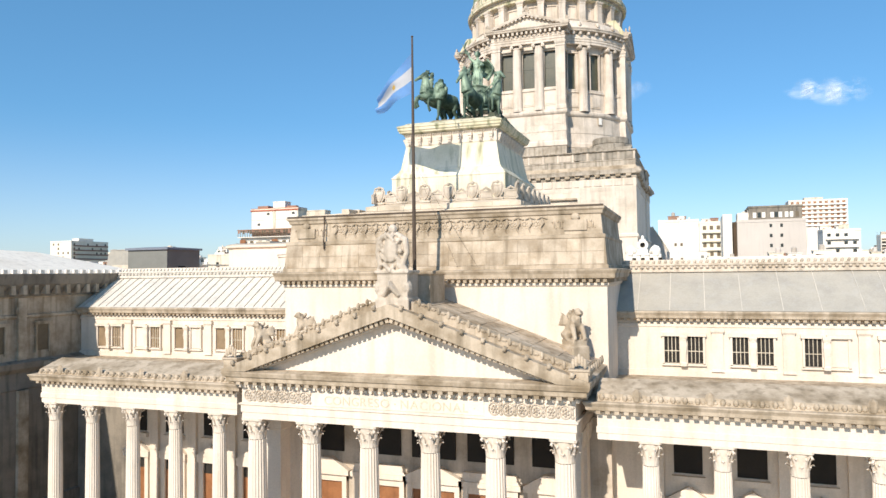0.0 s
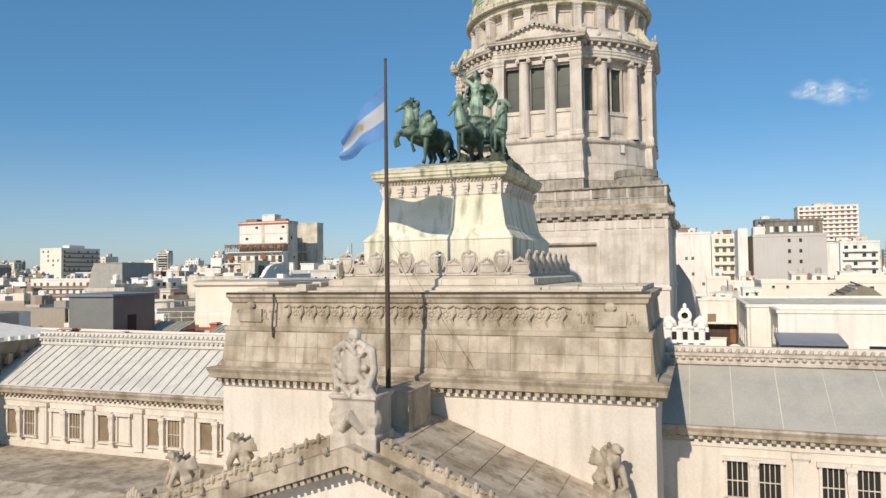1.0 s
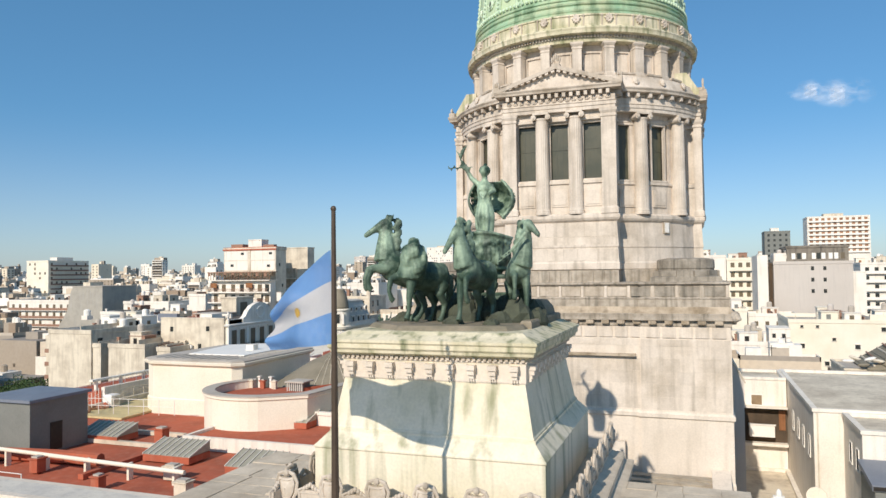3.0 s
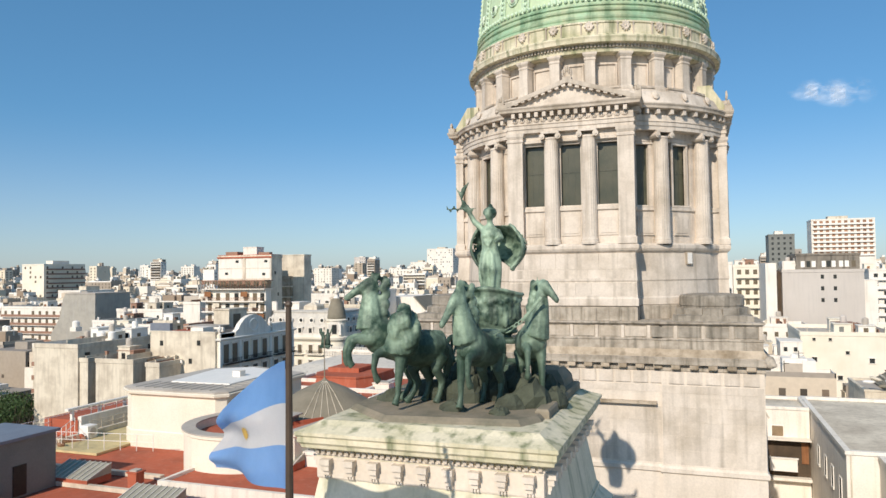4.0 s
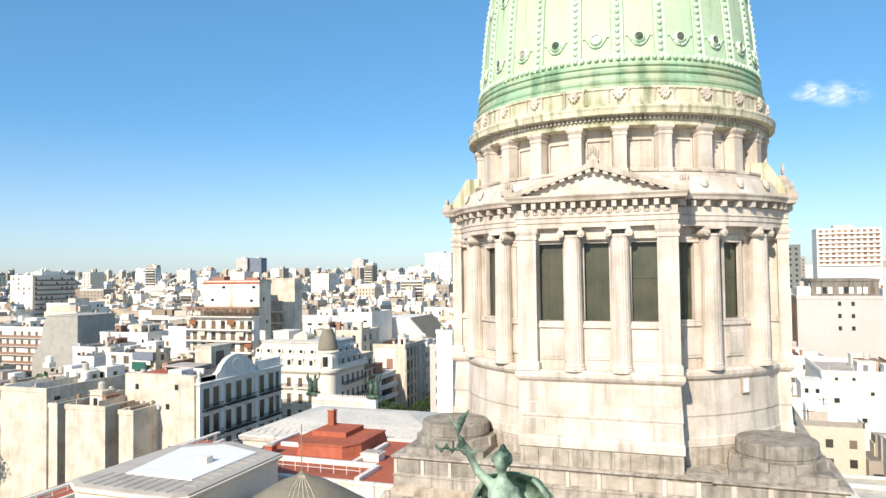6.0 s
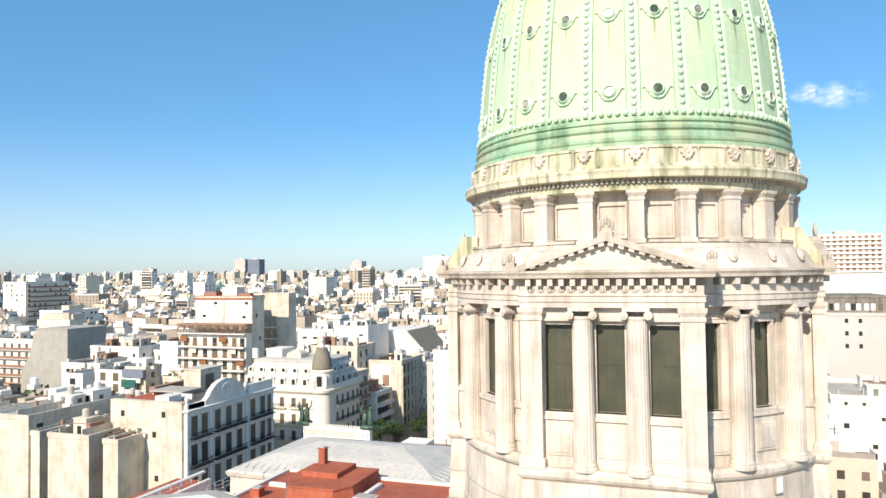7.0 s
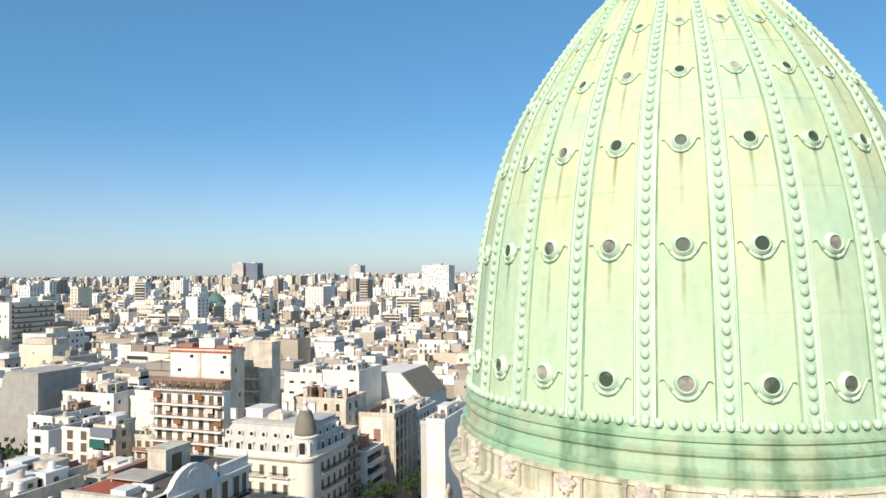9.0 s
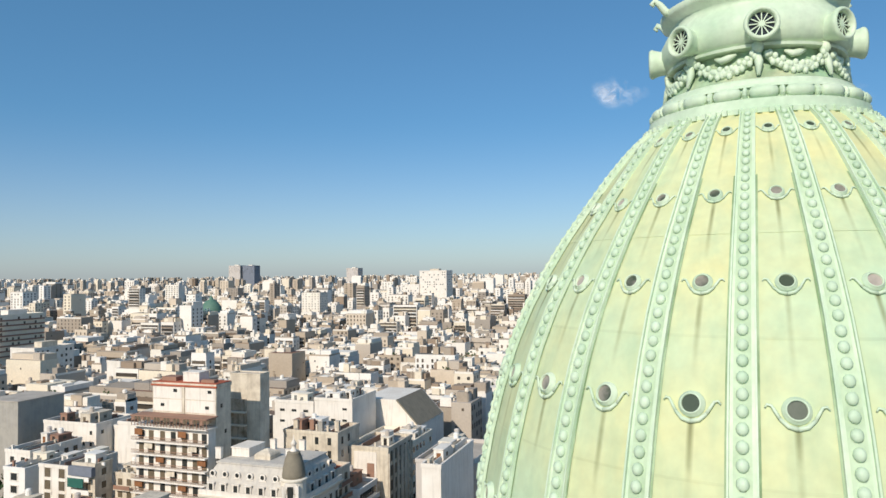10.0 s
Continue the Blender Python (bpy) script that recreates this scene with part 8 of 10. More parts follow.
def windows(t, axis, at, c0, c1, z0, z1, pitch, storey, w, h, data, rng, skip=0.0, frame=False):
    n, k = max(1, int((c1 - c0) / pitch)), int((z1 - z0) / storey)
    for i in range(n):
        for j in range(k):
            if rng.random() < skip:
                continue
            ob = placed("window", data, t, side_pose(axis, at, c0 + (i + 0.5) * (c1 - c0) / n, z0 + j * storey + 0.9, w, h))
            if frame:
                f = new("window_frame", SURROUND)
                f.parent = ob


def balcony(t, axis, at, c0, c1, z, deep, mat, rail_mat, solid=False):
    if axis == 'y':
        part("balcony_slab", Mesh().box(c0, at - deep, z - 0.2, c1, at, z), mat, t)
        r = Mesh().box(c0, at - deep, z, c1, at - deep + 0.08, z + 0.95) if solid else Mesh().box(c0, at - deep, z + 0.9, c1, at - deep + 0.06, z + 0.98)
        if not solid:
            for k in range(int((c1 - c0) / 0.3)):
                r.box(c0 + 0.3 * k, at - deep, z, c0 + 0.3 * k + 0.06, at - deep + 0.05, z + 0.92)
    else:
        part("balcony_slab", Mesh().box(at, c0, z - 0.2, at + deep, c1, z), mat, t)
        r = Mesh().box(at + deep - 0.08, c0, z, at + deep, c1, z + 0.95) if solid else Mesh().box(at + deep - 0.06, c0, z + 0.9, at + deep, c1, z + 0.98)
        if not solid:
            for k in range(int((c1 - c0) / 0.3)):
                r.box(at + deep - 0.05, c0 + 0.3 * k, z, at + deep, c0 + 0.3 * k + 0.06, z + 0.92)
    part("balcony_rail", r, rail_mat, t)


def tank(x, y, z, k=1.0):
    t = thing("water_tank", "pale round rooftop water tank on a block", "tank", (x, y, z), "rooftop tanks")
    part("plinth", Mesh().box(x - 0.9 * k, y - 0.9 * k, z, x + 0.9 * k, y + 0.9 * k, z + 1.0 * k), PLASTER, t)
    part("drum", Mesh().lathe([(0.75 * k, z + 1.0 * k), (0.8 * k, z + 1.2 * k), (0.8 * k, z + 2.2 * k), (0.3 * k, z + 2.5 * k)], 14, (x, y)), WHITE, t)


city_rng = random.Random(5)

# white house with round gables and dark balconies; its party wall is bare
h = thing("corner_house", "white stuccoed house with round gables and dark balcony doors", "house", (-88, 70, 0))
part("wall", Mesh().box(-96, 57.4, 0, -80, 84, 29.4), CREAM, h)
part("party_wall", Mesh().rings(rect(-96.3, 56.9, -80.6, 58.0), [(0, 0), (0, 29.6), (0.05, 29.65), (0.05, 29.9)]), BARE, h)
part("cornice", Mesh().rings(rect(-90, 57.6, -80, 84), [(0.2, 28.0), (0.6, 28.2), (0.7, 28.5), (0.2, 28.6)]), WHITE, h)
part("round_gable", Mesh().prism([(-6.2, 28.5), (6.2, 28.5), (6.2, 29.4), (5.2, 30.0), (4.4, 31.0), (3.0, 32.0), (1.5, 32.5), (0, 32.7), (-1.5, 32.5), (-3.0, 32.0), (-4.4, 31.0), (-5.2, 30.0), (-6.2, 29.4)], -0.5, 0.5).put(Matrix.Translation((-80.3, 68.4, 0)) @ Matrix.Rotation(math.pi / 2, 4, 'Z')), PLASTER, h)
part("gable_moulding", Mesh().tube([(-79.75, 68.4 + 1.5 * math.cos(2 * math.pi * j / 20), 30.6 + 1.2 * math.sin(2 * math.pi * j / 20)) for j in range(21)], 0.16, 6), WHITE, h)
part("parapet", Mesh().box(-80.7, 75.5, 28.5, -79.9, 84, 30.3), PLASTER, h)
part("roof", Mesh().box(-95.5, 58, 29.2, -81, 83.5, 29.5), CITYROOF, h)
for k in range(4):
    z = 23.6 - 5.0 * k
    for yc in (59.4, 62.2, 65.9, 69.2, 72.6, 77.0, 80.4, 83.0):
        ob = placed("window", WIN_DARK if k % 2 else WIN_BROWN, h, side_pose('x', -80, yc, z, 1.75, 3.7), "tall dark balcony door")
        f = new("window_frame", SURROUND)
        f.parent = ob
    part("string_course", Mesh().box(-80.1, 57.5, z + 4.1, -79.75, 84, z + 4.4), WHITE, h)
    for a, b in ((58.2, 63.4), (64.6, 74.0), (75.8, 83.6)):
        balcony(h, 'x', -80, a, b, z - 0.1, 1.1, IRON, IRON)
for yc in (57.7, 63.9, 74.9, 83.8):
    part("pilaster", Mesh().box(-80.1, yc - 0.35, 0, -79.78, yc + 0.35, 28.2), WHITE, h)
    part("parapet_urn", Mesh().lathe([(0.3, 28.6), (0.3, 29.6), (0.15, 29.7), (0.35, 30.2), (0.4, 30.6), (0.15, 30.9), (0.08, 31.2)], 10, (-80.2, yc)), PLASTER, h)
part("parapet", Mesh().box(-80.5, 57.6, 28.5, -80.0, 84, 29.5), PLASTER, h)
for c, z in ((-93.5, 27.0), (-91, 23.5), (-86.5, 23.6), (-93.8, 19.8), (-89.5, 19.6), (-84.5, 27.2), (-91.5, 15.5), (-86.0, 16.0)):
    placed("window", WIN_DARK, h, side_pose('y', 56.9, c, z, 0.8, 1.0))
part("roof_house", Mesh().rings(rect(-92.2, 71.5, -88.2, 78), [(0, 29.3), (0, 33.2), (0.2, 33.3), (0.2, 33.6)]), BARE, h)
part("roof_house_door", Mesh().box(-88.25, 73, 29.5, -88.15, 75.6, 32.4), LOUVRE, h)
part("red_coating", Mesh().box(-95.4, 58.2, 29.5, -86.5, 66, 29.56), REDROOF, h)
part("roof_slab", Mesh().box(-94.0, 64, 30.2, -86.4, 70, 30.4).box(-93.6, 64.4, 29.5, -93.3, 69.6, 30.2).box(-87.0, 64.4, 29.5, -86.7, 69.6, 30.2), FLATROOF, h)
part("roof_ledge", Mesh().box(-87.5, 58.2, 29.5, -84.5, 61.5, 30.6).box(-87.3, 62.5, 29.5, -83, 63, 30.4), PLASTER, h)
part("dividing_wall", Mesh().box(-96.2, 66.5, 29.4, -94.8, 83, 30.6), BRICKY, h)

# corner house with a mansard roof and a turret
mh = thing("mansard_house", "pale corner apartment house with white mansard roof and dark turret", "house", (-90, 113, 0))
mp = [(-101.4, 104), (-82.5, 104), (-80.2, 104.7), (-79.0, 106.2), (-78.5, 108.5), (-78.5, 122), (-101.4, 122)]
part("wall", Mesh().rings(mp, [(0.1, 0), (0.1, 4.5), (0, 4.7), (0, 23.3), (0.2, 23.6), (0.75, 24.1), (0.85, 24.6), (0.1, 24.75)]), CREAM, mh)
part("cornice_rail", Mesh().rings(mp, [(0.55, 24.6), (0.55, 25.5), (0.62, 25.55), (0.62, 25.7), (0.42, 25.7), (0.42, 24.6)], cap=False), PLASTER, mh)
part("string_course", Mesh().rings(mp, [(0.02, 20.0), (0.22, 20.1), (0.22, 20.35), (0.02, 20.45)], cap=False), PLASTER, mh)
part("mansard", Mesh().rings(mp, [(-0.1, 24.7), (-0.3, 25.2), (-0.7, 27.2), (-1.5, 29.6), (-2.1, 30.7), (-1.9, 30.8), (-1.9, 31.1), (-3.0, 31.4)]), ZINC, mh)
part("roof_store", Mesh().rings(rect(-98.5, 110, -94, 116), [(0, 31.3), (0, 33.0), (0.15, 33.1), (0.15, 33.4)]), PLASTER, mh)
part("roof_hatch", Mesh().rings(rect(-92, 109, -88, 113), [(0, 31.3), (0, 32.3), (-0.4, 32.7), (-1.8, 33.4)]), BARE, mh)
tc = (-80.6, 106.3)
part("turret_wall", Mesh().lathe([(2.35, 4), (2.35, 23.4), (2.9, 24.0), (3.05, 24.6), (2.5, 24.8), (2.5, 28.6), (2.8, 28.8), (2.85, 29.1), (2.4, 29.3)], 24, tc), CREAM, mh)
part("turret_dome", Mesh().lathe([(2.4, 29.2), (2.4, 29.9), (2.2, 31.4), (1.75, 33.2), (1.35, 34.2), (1.4, 34.35), (0.9, 34.6)], 24, tc), TENT, mh, smooth=True)
part("turret_lantern", Mesh().lathe([(0.85, 34.5), (0.7, 34.8), (0.45, 35.2), (0.5, 35.9), (0.7, 36.0), (0.35, 36.6), (0.1, 37.0), (0.05, 38.0)], 14, tc), PLASTER, mh, smooth=True)
tw = Mesh().box(-0.9, -0.35, 25.4, 0.9, 0.2, 27.6)
tw.tube([(0, -0.35, 27.6), (0, 0.2, 27.6)], 1.5, 20).box(-1.7, -0.4, 25.2, -1.1, 0.2, 28.0).box(1.1, -0.4, 25.2, 1.7, 0.2, 28.0)
tg = part("turret_gable", tw.put(Matrix.Translation((-80.1, 104.2, 0)) @ Matrix.Rotation(radians(18), 4, 'Z')), PLASTER, mh)
part("turret_window", Mesh().box(-0.6, -0.42, 25.5, 0.6, -0.3, 27.9).put(Matrix.Translation((-80.1, 104.2, 0)) @ Matrix.Rotation(radians(18), 4, 'Z')), GLASS, tg)
for k in range(5):
    z = 20.9 - 3.9 * k
    for c in (-99.6, -96.6, -93.4, -90.2, -87.0, -84.2):
        ob = placed("window", WIN_BROWN, mh, side_pose('y', 104, c, z - 0.6, 1.15, 2.3))
        f = new("window_frame", SURROUND)
        f.parent = ob
    for c in (109.8, 112.6, 115.4, 118.2, 120.8):
        ob = placed("window", WIN_BROWN, mh, side_pose('x', -78.5, c, z - 0.6, 1.15, 2.3))
        f = new("window_frame", SURROUND)
        f.parent = ob
    for a0, a1 in ((-100.5, -95.6), (-94.5, -89.1), (-88.0, -83.2)):
        balcony(mh, 'y', 104, a0, a1, z - 0.7, 0.75, CREAM, IRON)
    balcony(mh, 'x', -78.5, 109, 121.6, z - 0.7, 0.75, CREAM, IRON)
ROUND_DORMER = Mesh().tube([(0, -0.35, 0), (0, 0.9, 0)], 0.62, 16).tube([(0, -0.45, 0), (0, -0.3, 0)], 0.74, 16).box(-0.85, -0.35, -0.85, 0.85, 0.6, -0.6).data("round_dormer", PLASTER)
ROUND_PANE = Mesh().tube([(0, -0.5, 0), (0, -0.44, 0)], 0.45, 14).data("pane", GLASS)
LOW_DORMER = Mesh().box(-0.75, -0.15, 0, 0.75, 0.7, 2.0).box(-0.9, -0.3, 2.0, 0.9, 0.7, 2.2).data("dormer", PLASTER)
LOW_PANE = Mesh().box(-0.45, -0.22, 0.2, 0.45, -0.13, 1.85).data("pane", GLASS)
for k in range(6):
    for big, data, pane, z, y in ((1, ROUND_DORMER, ROUND_PANE, 28.9, 105.2), (0, LOW_DORMER, LOW_PANE, 25.0, 104.3)):
        ob = placed("round_dormer" if big else "dormer", data, mh, Matrix.Translation((-99.6 + 3.1 * k, y, z)))
        pn = new("pane", pane)
        pn.parent = ob
        if k < 4:
            ob = placed("round_dormer" if big else "dormer", data, mh, Matrix.Translation((-78.5 - (y - 104), 110.4 + 3.1 * k, z)) @ Matrix.Rotation(math.pi / 2, 4, 'Z'))
            pn = new("pane", pane)
            pn.parent = ob
for x, y in ((-100.3, 108), (-93, 118), (-86, 119), (-84.5, 111)):
    chimney(x, y, 31.2, 1.4, 0.8, 2.4, PLASTER, "plastered chimney stack on the mansard roof")

# tall apartment house with a red roof
ap = thing("apartment_tower", "tall beige apartment house with red roof and stacked balconies", "apartment house", (-113, 114, 0))
part("wall", Mesh().rings(rect(-121.5, 111.6, -103.8, 117.0), [(0, 0), (0, 45.6), (0.15, 45.7), (0.15, 46.5)]), BARE, ap)
FRONT_PANEL = Mesh().rings(rect(-4.05, -0.08, 4.05, 0.0), [(0, 0), (0, 2.75)])
FRONT_PANEL = FRONT_PANEL.data("front_panel", PLASTER)
for x in (-117.2, -108.1):
    for z in (39.9, 42.85):
        placed("front_panel", FRONT_PANEL, ap, Matrix.Translation((x, 111.6, z)))
part("front_strip", Mesh().box(-112.95, 111.4, 39.6, -112.35, 111.6, 45.9), BARE, ap)
part("roof", Mesh().box(-121.6, 111.5, 46.3, -103.7, 117.1, 46.66).box(-121.8, 111.3, 45.7, -103.5, 111.6, 46.1), REDROOF, ap)
part("roof_house", Mesh().rings(rect(-114, 113, -109.5, 116.5), [(0, 46.5), (0, 48.6), (0.1, 48.7), (0.1, 48.9)]), PLASTER, ap)
part("roof_shed", Mesh().box(-120, 113, 46.6, -116, 116, 47.6), BRICKY, ap)
part("roof_shed", Mesh().box(-108.6, 112.5, 46.6, -105, 114, 47.3), BRICKY, ap)
part("lower_front", Mesh().box(-123.9, 109.0, 0, -103.9, 111.6, 36.9), PLASTER, ap)
part("pergola_deck", Mesh().box(-124.1, 107.6, 36.9, -103.4, 111.6, 37.15), PLASTER, ap)
part("pergola_roof", Mesh().box(-124.2, 107.4, 39.25, -103.2, 111.6, 39.5), BRICKY, ap)
for k in range(24):
    x = -124.0 + 0.9 * k
    part("pergola_post", Mesh().box(x, 107.5, 37.15, x + 0.12, 107.62, 39.25), BRICKY, ap)
    part("hanging_mat", Mesh().box(x + 0.15, 107.52, 38.35 + 0.3 * math.sin(k * 2.3), x + 0.75, 107.58, 39.25), LOUVRE if k % 3 else BRICKY, ap)
for k in range(9):
    z = 33.7 - 2.95 * k
    balcony(ap, 'y', 109.0, -124.1, -103.8, z, 1.4, PLASTER, BRICKY, False)
    part("balcony_edge", Mesh().box(-124.15, 107.5, z - 0.25, -103.7, 107.6, z + 0.12), PLASTER, ap)
    for i, c in enumerate((-122.4, -119.6, -116.4, -113.4, -110.3, -107.4, -105.0)):
        placed("window", WIN_BROWN if (i + k) % 3 else WIN_DARK, ap, side_pose('y', 109.0, c, z + 0.05, 1.35 + 0.4 * ((i * k) % 2), 2.15))
        if (i * 3 + k) % 4 == 0:
            part("blind", Mesh().box(c - 1.2, 108.1, z + 1.2, c + 1.0, 108.15, z + 2.6), (WOOD, BRICKY, BARE, CREAM)[(i + k) % 4], ap)
for c, z in ((-115.0, 44.4), (-105.5, 44.4), (-106.2, 40.8), (-118.6, 41.0)):
    placed("window", WIN_DARK, ap, side_pose('y', 111.5, c, z, 1.0, 0.7))
for c, z in ((113.5, 41), (115, 35), (113.8, 29)):
    placed("window", WIN_DARK, ap, side_pose('x', -103.8, c, z, 0.7, 0.9))
ab = block("apartment_house", -111.2, 127, -102.5, 131, 0, 46.9, BARE, FLATROOF, "beige blank-sided apartment block", "apartment house")
# raised panel whose darker stone colour paints a shaded recess
part("dark_recess", Mesh().box(-110.8, 126.6, 20, -106.4, 127.0, 40.5), STONE_BLOCK, ab)
for z in (37.2, 34.0, 30.8):
    part("recess_balcony", Mesh().box(-110.9, 125.6, z, -106.2, 126.9, z + 0.3), CREAM, ab)


def roof_clutter(t, x0, y0, x1, y1, z, rng, n):
    """Wash rooms, tanks, low walls, flues and air conditioners on a flat roof."""
    for _ in range(n):
        w, e, hz = rng.uniform(2.0, 4.6), rng.uniform(2.2, 5.0), rng.uniform(1.9, 3.0)
        if x1 - x0 < w + 1 or y1 - y0 < e + 1:
            continue
        px, py = rng.uniform(x0 + 0.5, x1 - w - 0.5), rng.uniform(y0 + 0.5, y1 - e - 0.5)
        wall = rng.choice((PLASTER, PLASTER, WHITE, BARE, CREAM, BRICKY))
        r = part("roof_room", Mesh().rings(rect(px, py, px + w, py + e), [(0, z), (0, z + hz), (0.18, z + hz + 0.02), (0.18, z + hz + 0.16), (-0.3, z + hz + 0.22)]), wall, t)
        part("roof_room_door", Mesh().box(px + 0.3 * w, py - 0.05, z, px + 0.3 * w + 0.9, py + 0.02, z + 1.8), rng.choice((DARK, LOUVRE, WOOD, GREYBOX)), r)
        part("roof_room_window", Mesh().box(px + w - 0.02, py + 0.35 * e, z + 0.9, px + w + 0.05, py + 0.35 * e + 1.0, z + 1.7), LOUVRE, r)
        if rng.random() < 0.45:
            part("roof_tank", Mesh().lathe([(0.62, z + hz + 0.2), (0.66, z + hz + 0.3), (0.66, z + hz + 1.35), (0.5, z + hz + 1.6), (0.15, z + hz + 1.7)], 12, (px + w / 2, py + e / 2)), rng.choice((WHITE, FLATROOF, GREYWALL)), r)
    for _ in range(2):
        px = rng.uniform(x0 + 1, x1 - 1)
        part("dividing_wall", Mesh().box(px, y0 + 0.4, z, px + 0.15, y1 - 0.4, z + rng.uniform(0.8, 1.7)), rng.choice((PLASTER, BARE, BRICKY)), t)
        fx, fy = rng.uniform(x0 + 0.6, x1 - 0.6), rng.uniform(y0 + 0.6, y1 - 0.6)
        part("flue", Mesh().box(fx - 0.25, fy - 0.25, z, fx + 0.25, fy + 0.25, z + 1.5).box(fx - 0.35, fy - 0.35, z + 1.5, fx + 0.35, fy + 0.35, z + 1.7), rng.choice((PLASTER, BARE, BRICKY)), t)
        part("air_conditioner", Mesh().box(fx + 0.8, fy, z + 0.15, fx + 1.7, fy + 0.4, z + 0.8).box(fx + 0.85, fy + 0.05, z, fx + 0.95, fy + 0.35, z + 0.15).box(fx + 1.55, fy + 0.05, z, fx + 1.65, fy + 0.35, z + 0.15), WHITE, t)


def house(x0, y0, x1, y1, zt, wall, top, label, pitch=3.0, storey=3.2, w=1.3, hh=1.5, data=None, balc=None, skip=0.1, faces="yx", base=0.0, name="apartment_house", frame=False, zmin=6.0, side_balc=None):
    t = block(name, x0, y0, x1, y1, base, zt, wall, top, label, "apartment house", 0.3, 0.9)
    d = data or WIN_DARK
    zl = max(base, zt - 9 * storey, zmin)
    n = int((zt - 1.0 - zl) / storey)
    zl = zt - 1.0 - n * storey
    if "y" in faces:
        windows(t, 'y', y0, x0 + 0.6, x1 - 0.6, zl, zt - 0.9, pitch, storey, w, hh, d, city_rng, skip, frame)
    if "x" in faces:
        windows(t, 'x', x1, y0 + 0.6, y1 - 0.6, zl, zt - 0.9, pitch, storey, w, hh, d, city_rng, skip, frame)
    if balc:
        for j in range(n):
            if "y" in faces:
                balcony(t, 'y', y0, x0 + 0.8, x1 - 0.8, zl + j * storey + 0.1, 1.1, wall, balc, True)
    if side_balc:
        for j in range(n):
            balcony(t, 'x', x1, y0 + 0.8, y1 - 0.8, zl + j * storey + 0.1, 1.1, wall, side_balc, True)
    if math.hypot(x0, y0) < 420:
        roof_clutter(t, x0, y0, x1, y1, zt - 0.9, city_rng, max(1, min(5, int((x1 - x0) * (y1 - y0) / 60))))
    else:
        part("roof_house", Mesh().rings(rect(x0 + 0.3 * (x1 - x0), y0 + 0.4 * (y1 - y0), x0 + 0.62 * (x1 - x0), y0 + 0.8 * (y1 - y0)), [(0, zt - 0.9), (0, zt + 2.0), (0.12, zt + 2.1), (0.12, zt + 2.3)]), PLASTER if wall is not PLASTER else BARE, t)
    return t


# bare party walls near the street
house(-119.5, 50, -108, 72, 27.6, BARE, FLATROOF, "house with a tall blank tan party wall", faces="x", skip=0.6)
house(-107.9, 50.4, -105.8, 66, 24.9, BARE, FLATROOF, "narrow house with a bare stained party wall", faces="")
# deep shadow between the party walls, built as two dark brown slits
house(-105.7, 54, -103.5, 70, 24.2, SHADE_WALL, FLATROOF, "dark brown slit painted for the shadow between party walls", faces="")
house(-103.4, 50, -94.2, 66, 25.0, BARE, FLATROOF, "low house with a blank tan party wall", faces="", skip=0.9)
house(-94.1, 53.6, -91.8, 60, 24.6, SHADE_WALL, FLATROOF, "dark brown slit painted for the shadow between party walls", faces="")
house(-91.7, 50.6, -88.5, 57, 24.5, BARE, FLATROOF, "narrow light house with a bare stained party wall", faces="")
house(-112, 74, -97, 87, 24.0, PLASTER, CITYROOF, "white low apartment house with dark windows", storey=3.1)
house(-134, 62, -121, 86, 25.0, BARE, CITYROOF, "low tan apartment house with brown balconies", balc=BRICKY, data=WIN_BROWN, skip=0.1, storey=3.0)
house(-255, 150, -221, 172, 29.6, PLASTER, FLATROOF, "apartment house with brown brick balconies", balc=BRICKY, data=WIN_BROWN, pitch=3.4)
st_ = thing("stair_tower", "grey blank gable wall with a sloping flank", "apartment house", (-195, 138, 0))
part("wall", Mesh().prism([(-207, 0), (-187, 0), (-187, 35), (-200.4, 35), (-201.5, 33.4), (-203.2, 26.5), (-207, 21)], 131, 147), SLATE, st_)
part("coping", Mesh().box(-200.6, 130.8, 35.0, -186.8, 147.2, 35.3), FLATROOF, st_)
house(-180.5, 134, -161, 148, 29.9, PLASTER, CITYROOF, "long white apartment block with small windows", pitch=2.6, w=0.9, hh=1.1, skip=0.25)
house(-160.5, 140, -148.5, 160, 28.4, PLASTER, CITYROOF, "white apartment block with a brown terrace", data=WIN_BROWN)
house(-147.5, 128, -141, 142, 32.6, PLASTER, FLATROOF, "narrow blank white apartment block", faces="", skip=0.9)
house(-159.1, 104, -152.3, 118, 26.0, WHITE, CITYROOF, "white house front with paired square windows", pitch=3.2, storey=3.0, w=2.0, hh=1.7, frame=True, faces="y", skip=0.0)
house(-149.0, 105, -139.1, 119, 27.2, PLASTER, CITYROOF, "white house with wide dark window bays", pitch=3.2, storey=2.9, w=1.9, hh=2.2, data=WIN_BROWN, frame=True, faces="y", skip=0.0)
gl = house(-138.7, 105, -132.0, 110.2, 28.3, BARE, FLATROOF, "corner flats with a glazed top floor and green awning", pitch=2.2, storey=3.0, data=WIN_BROWN, balc=WHITE, skip=0.0)
part("glazed_floor", Mesh().box(-138.8, 103.8, 25.5, -131.9, 105.0, 27.6), BLUETOP, gl)
part("awning", Mesh().box(-138.8, 103.6, 22.9, -134.2, 103.75, 25.0), AWNING, gl, "green cloth awning")
house(-131.8, 110.4, -125.4, 118, 25.2, BARE, CITYROOF, "small flats with brick-red balconies", pitch=2.2, storey=2.9, data=WIN_BROWN, balc=BRICKY, skip=0.0, faces="y")
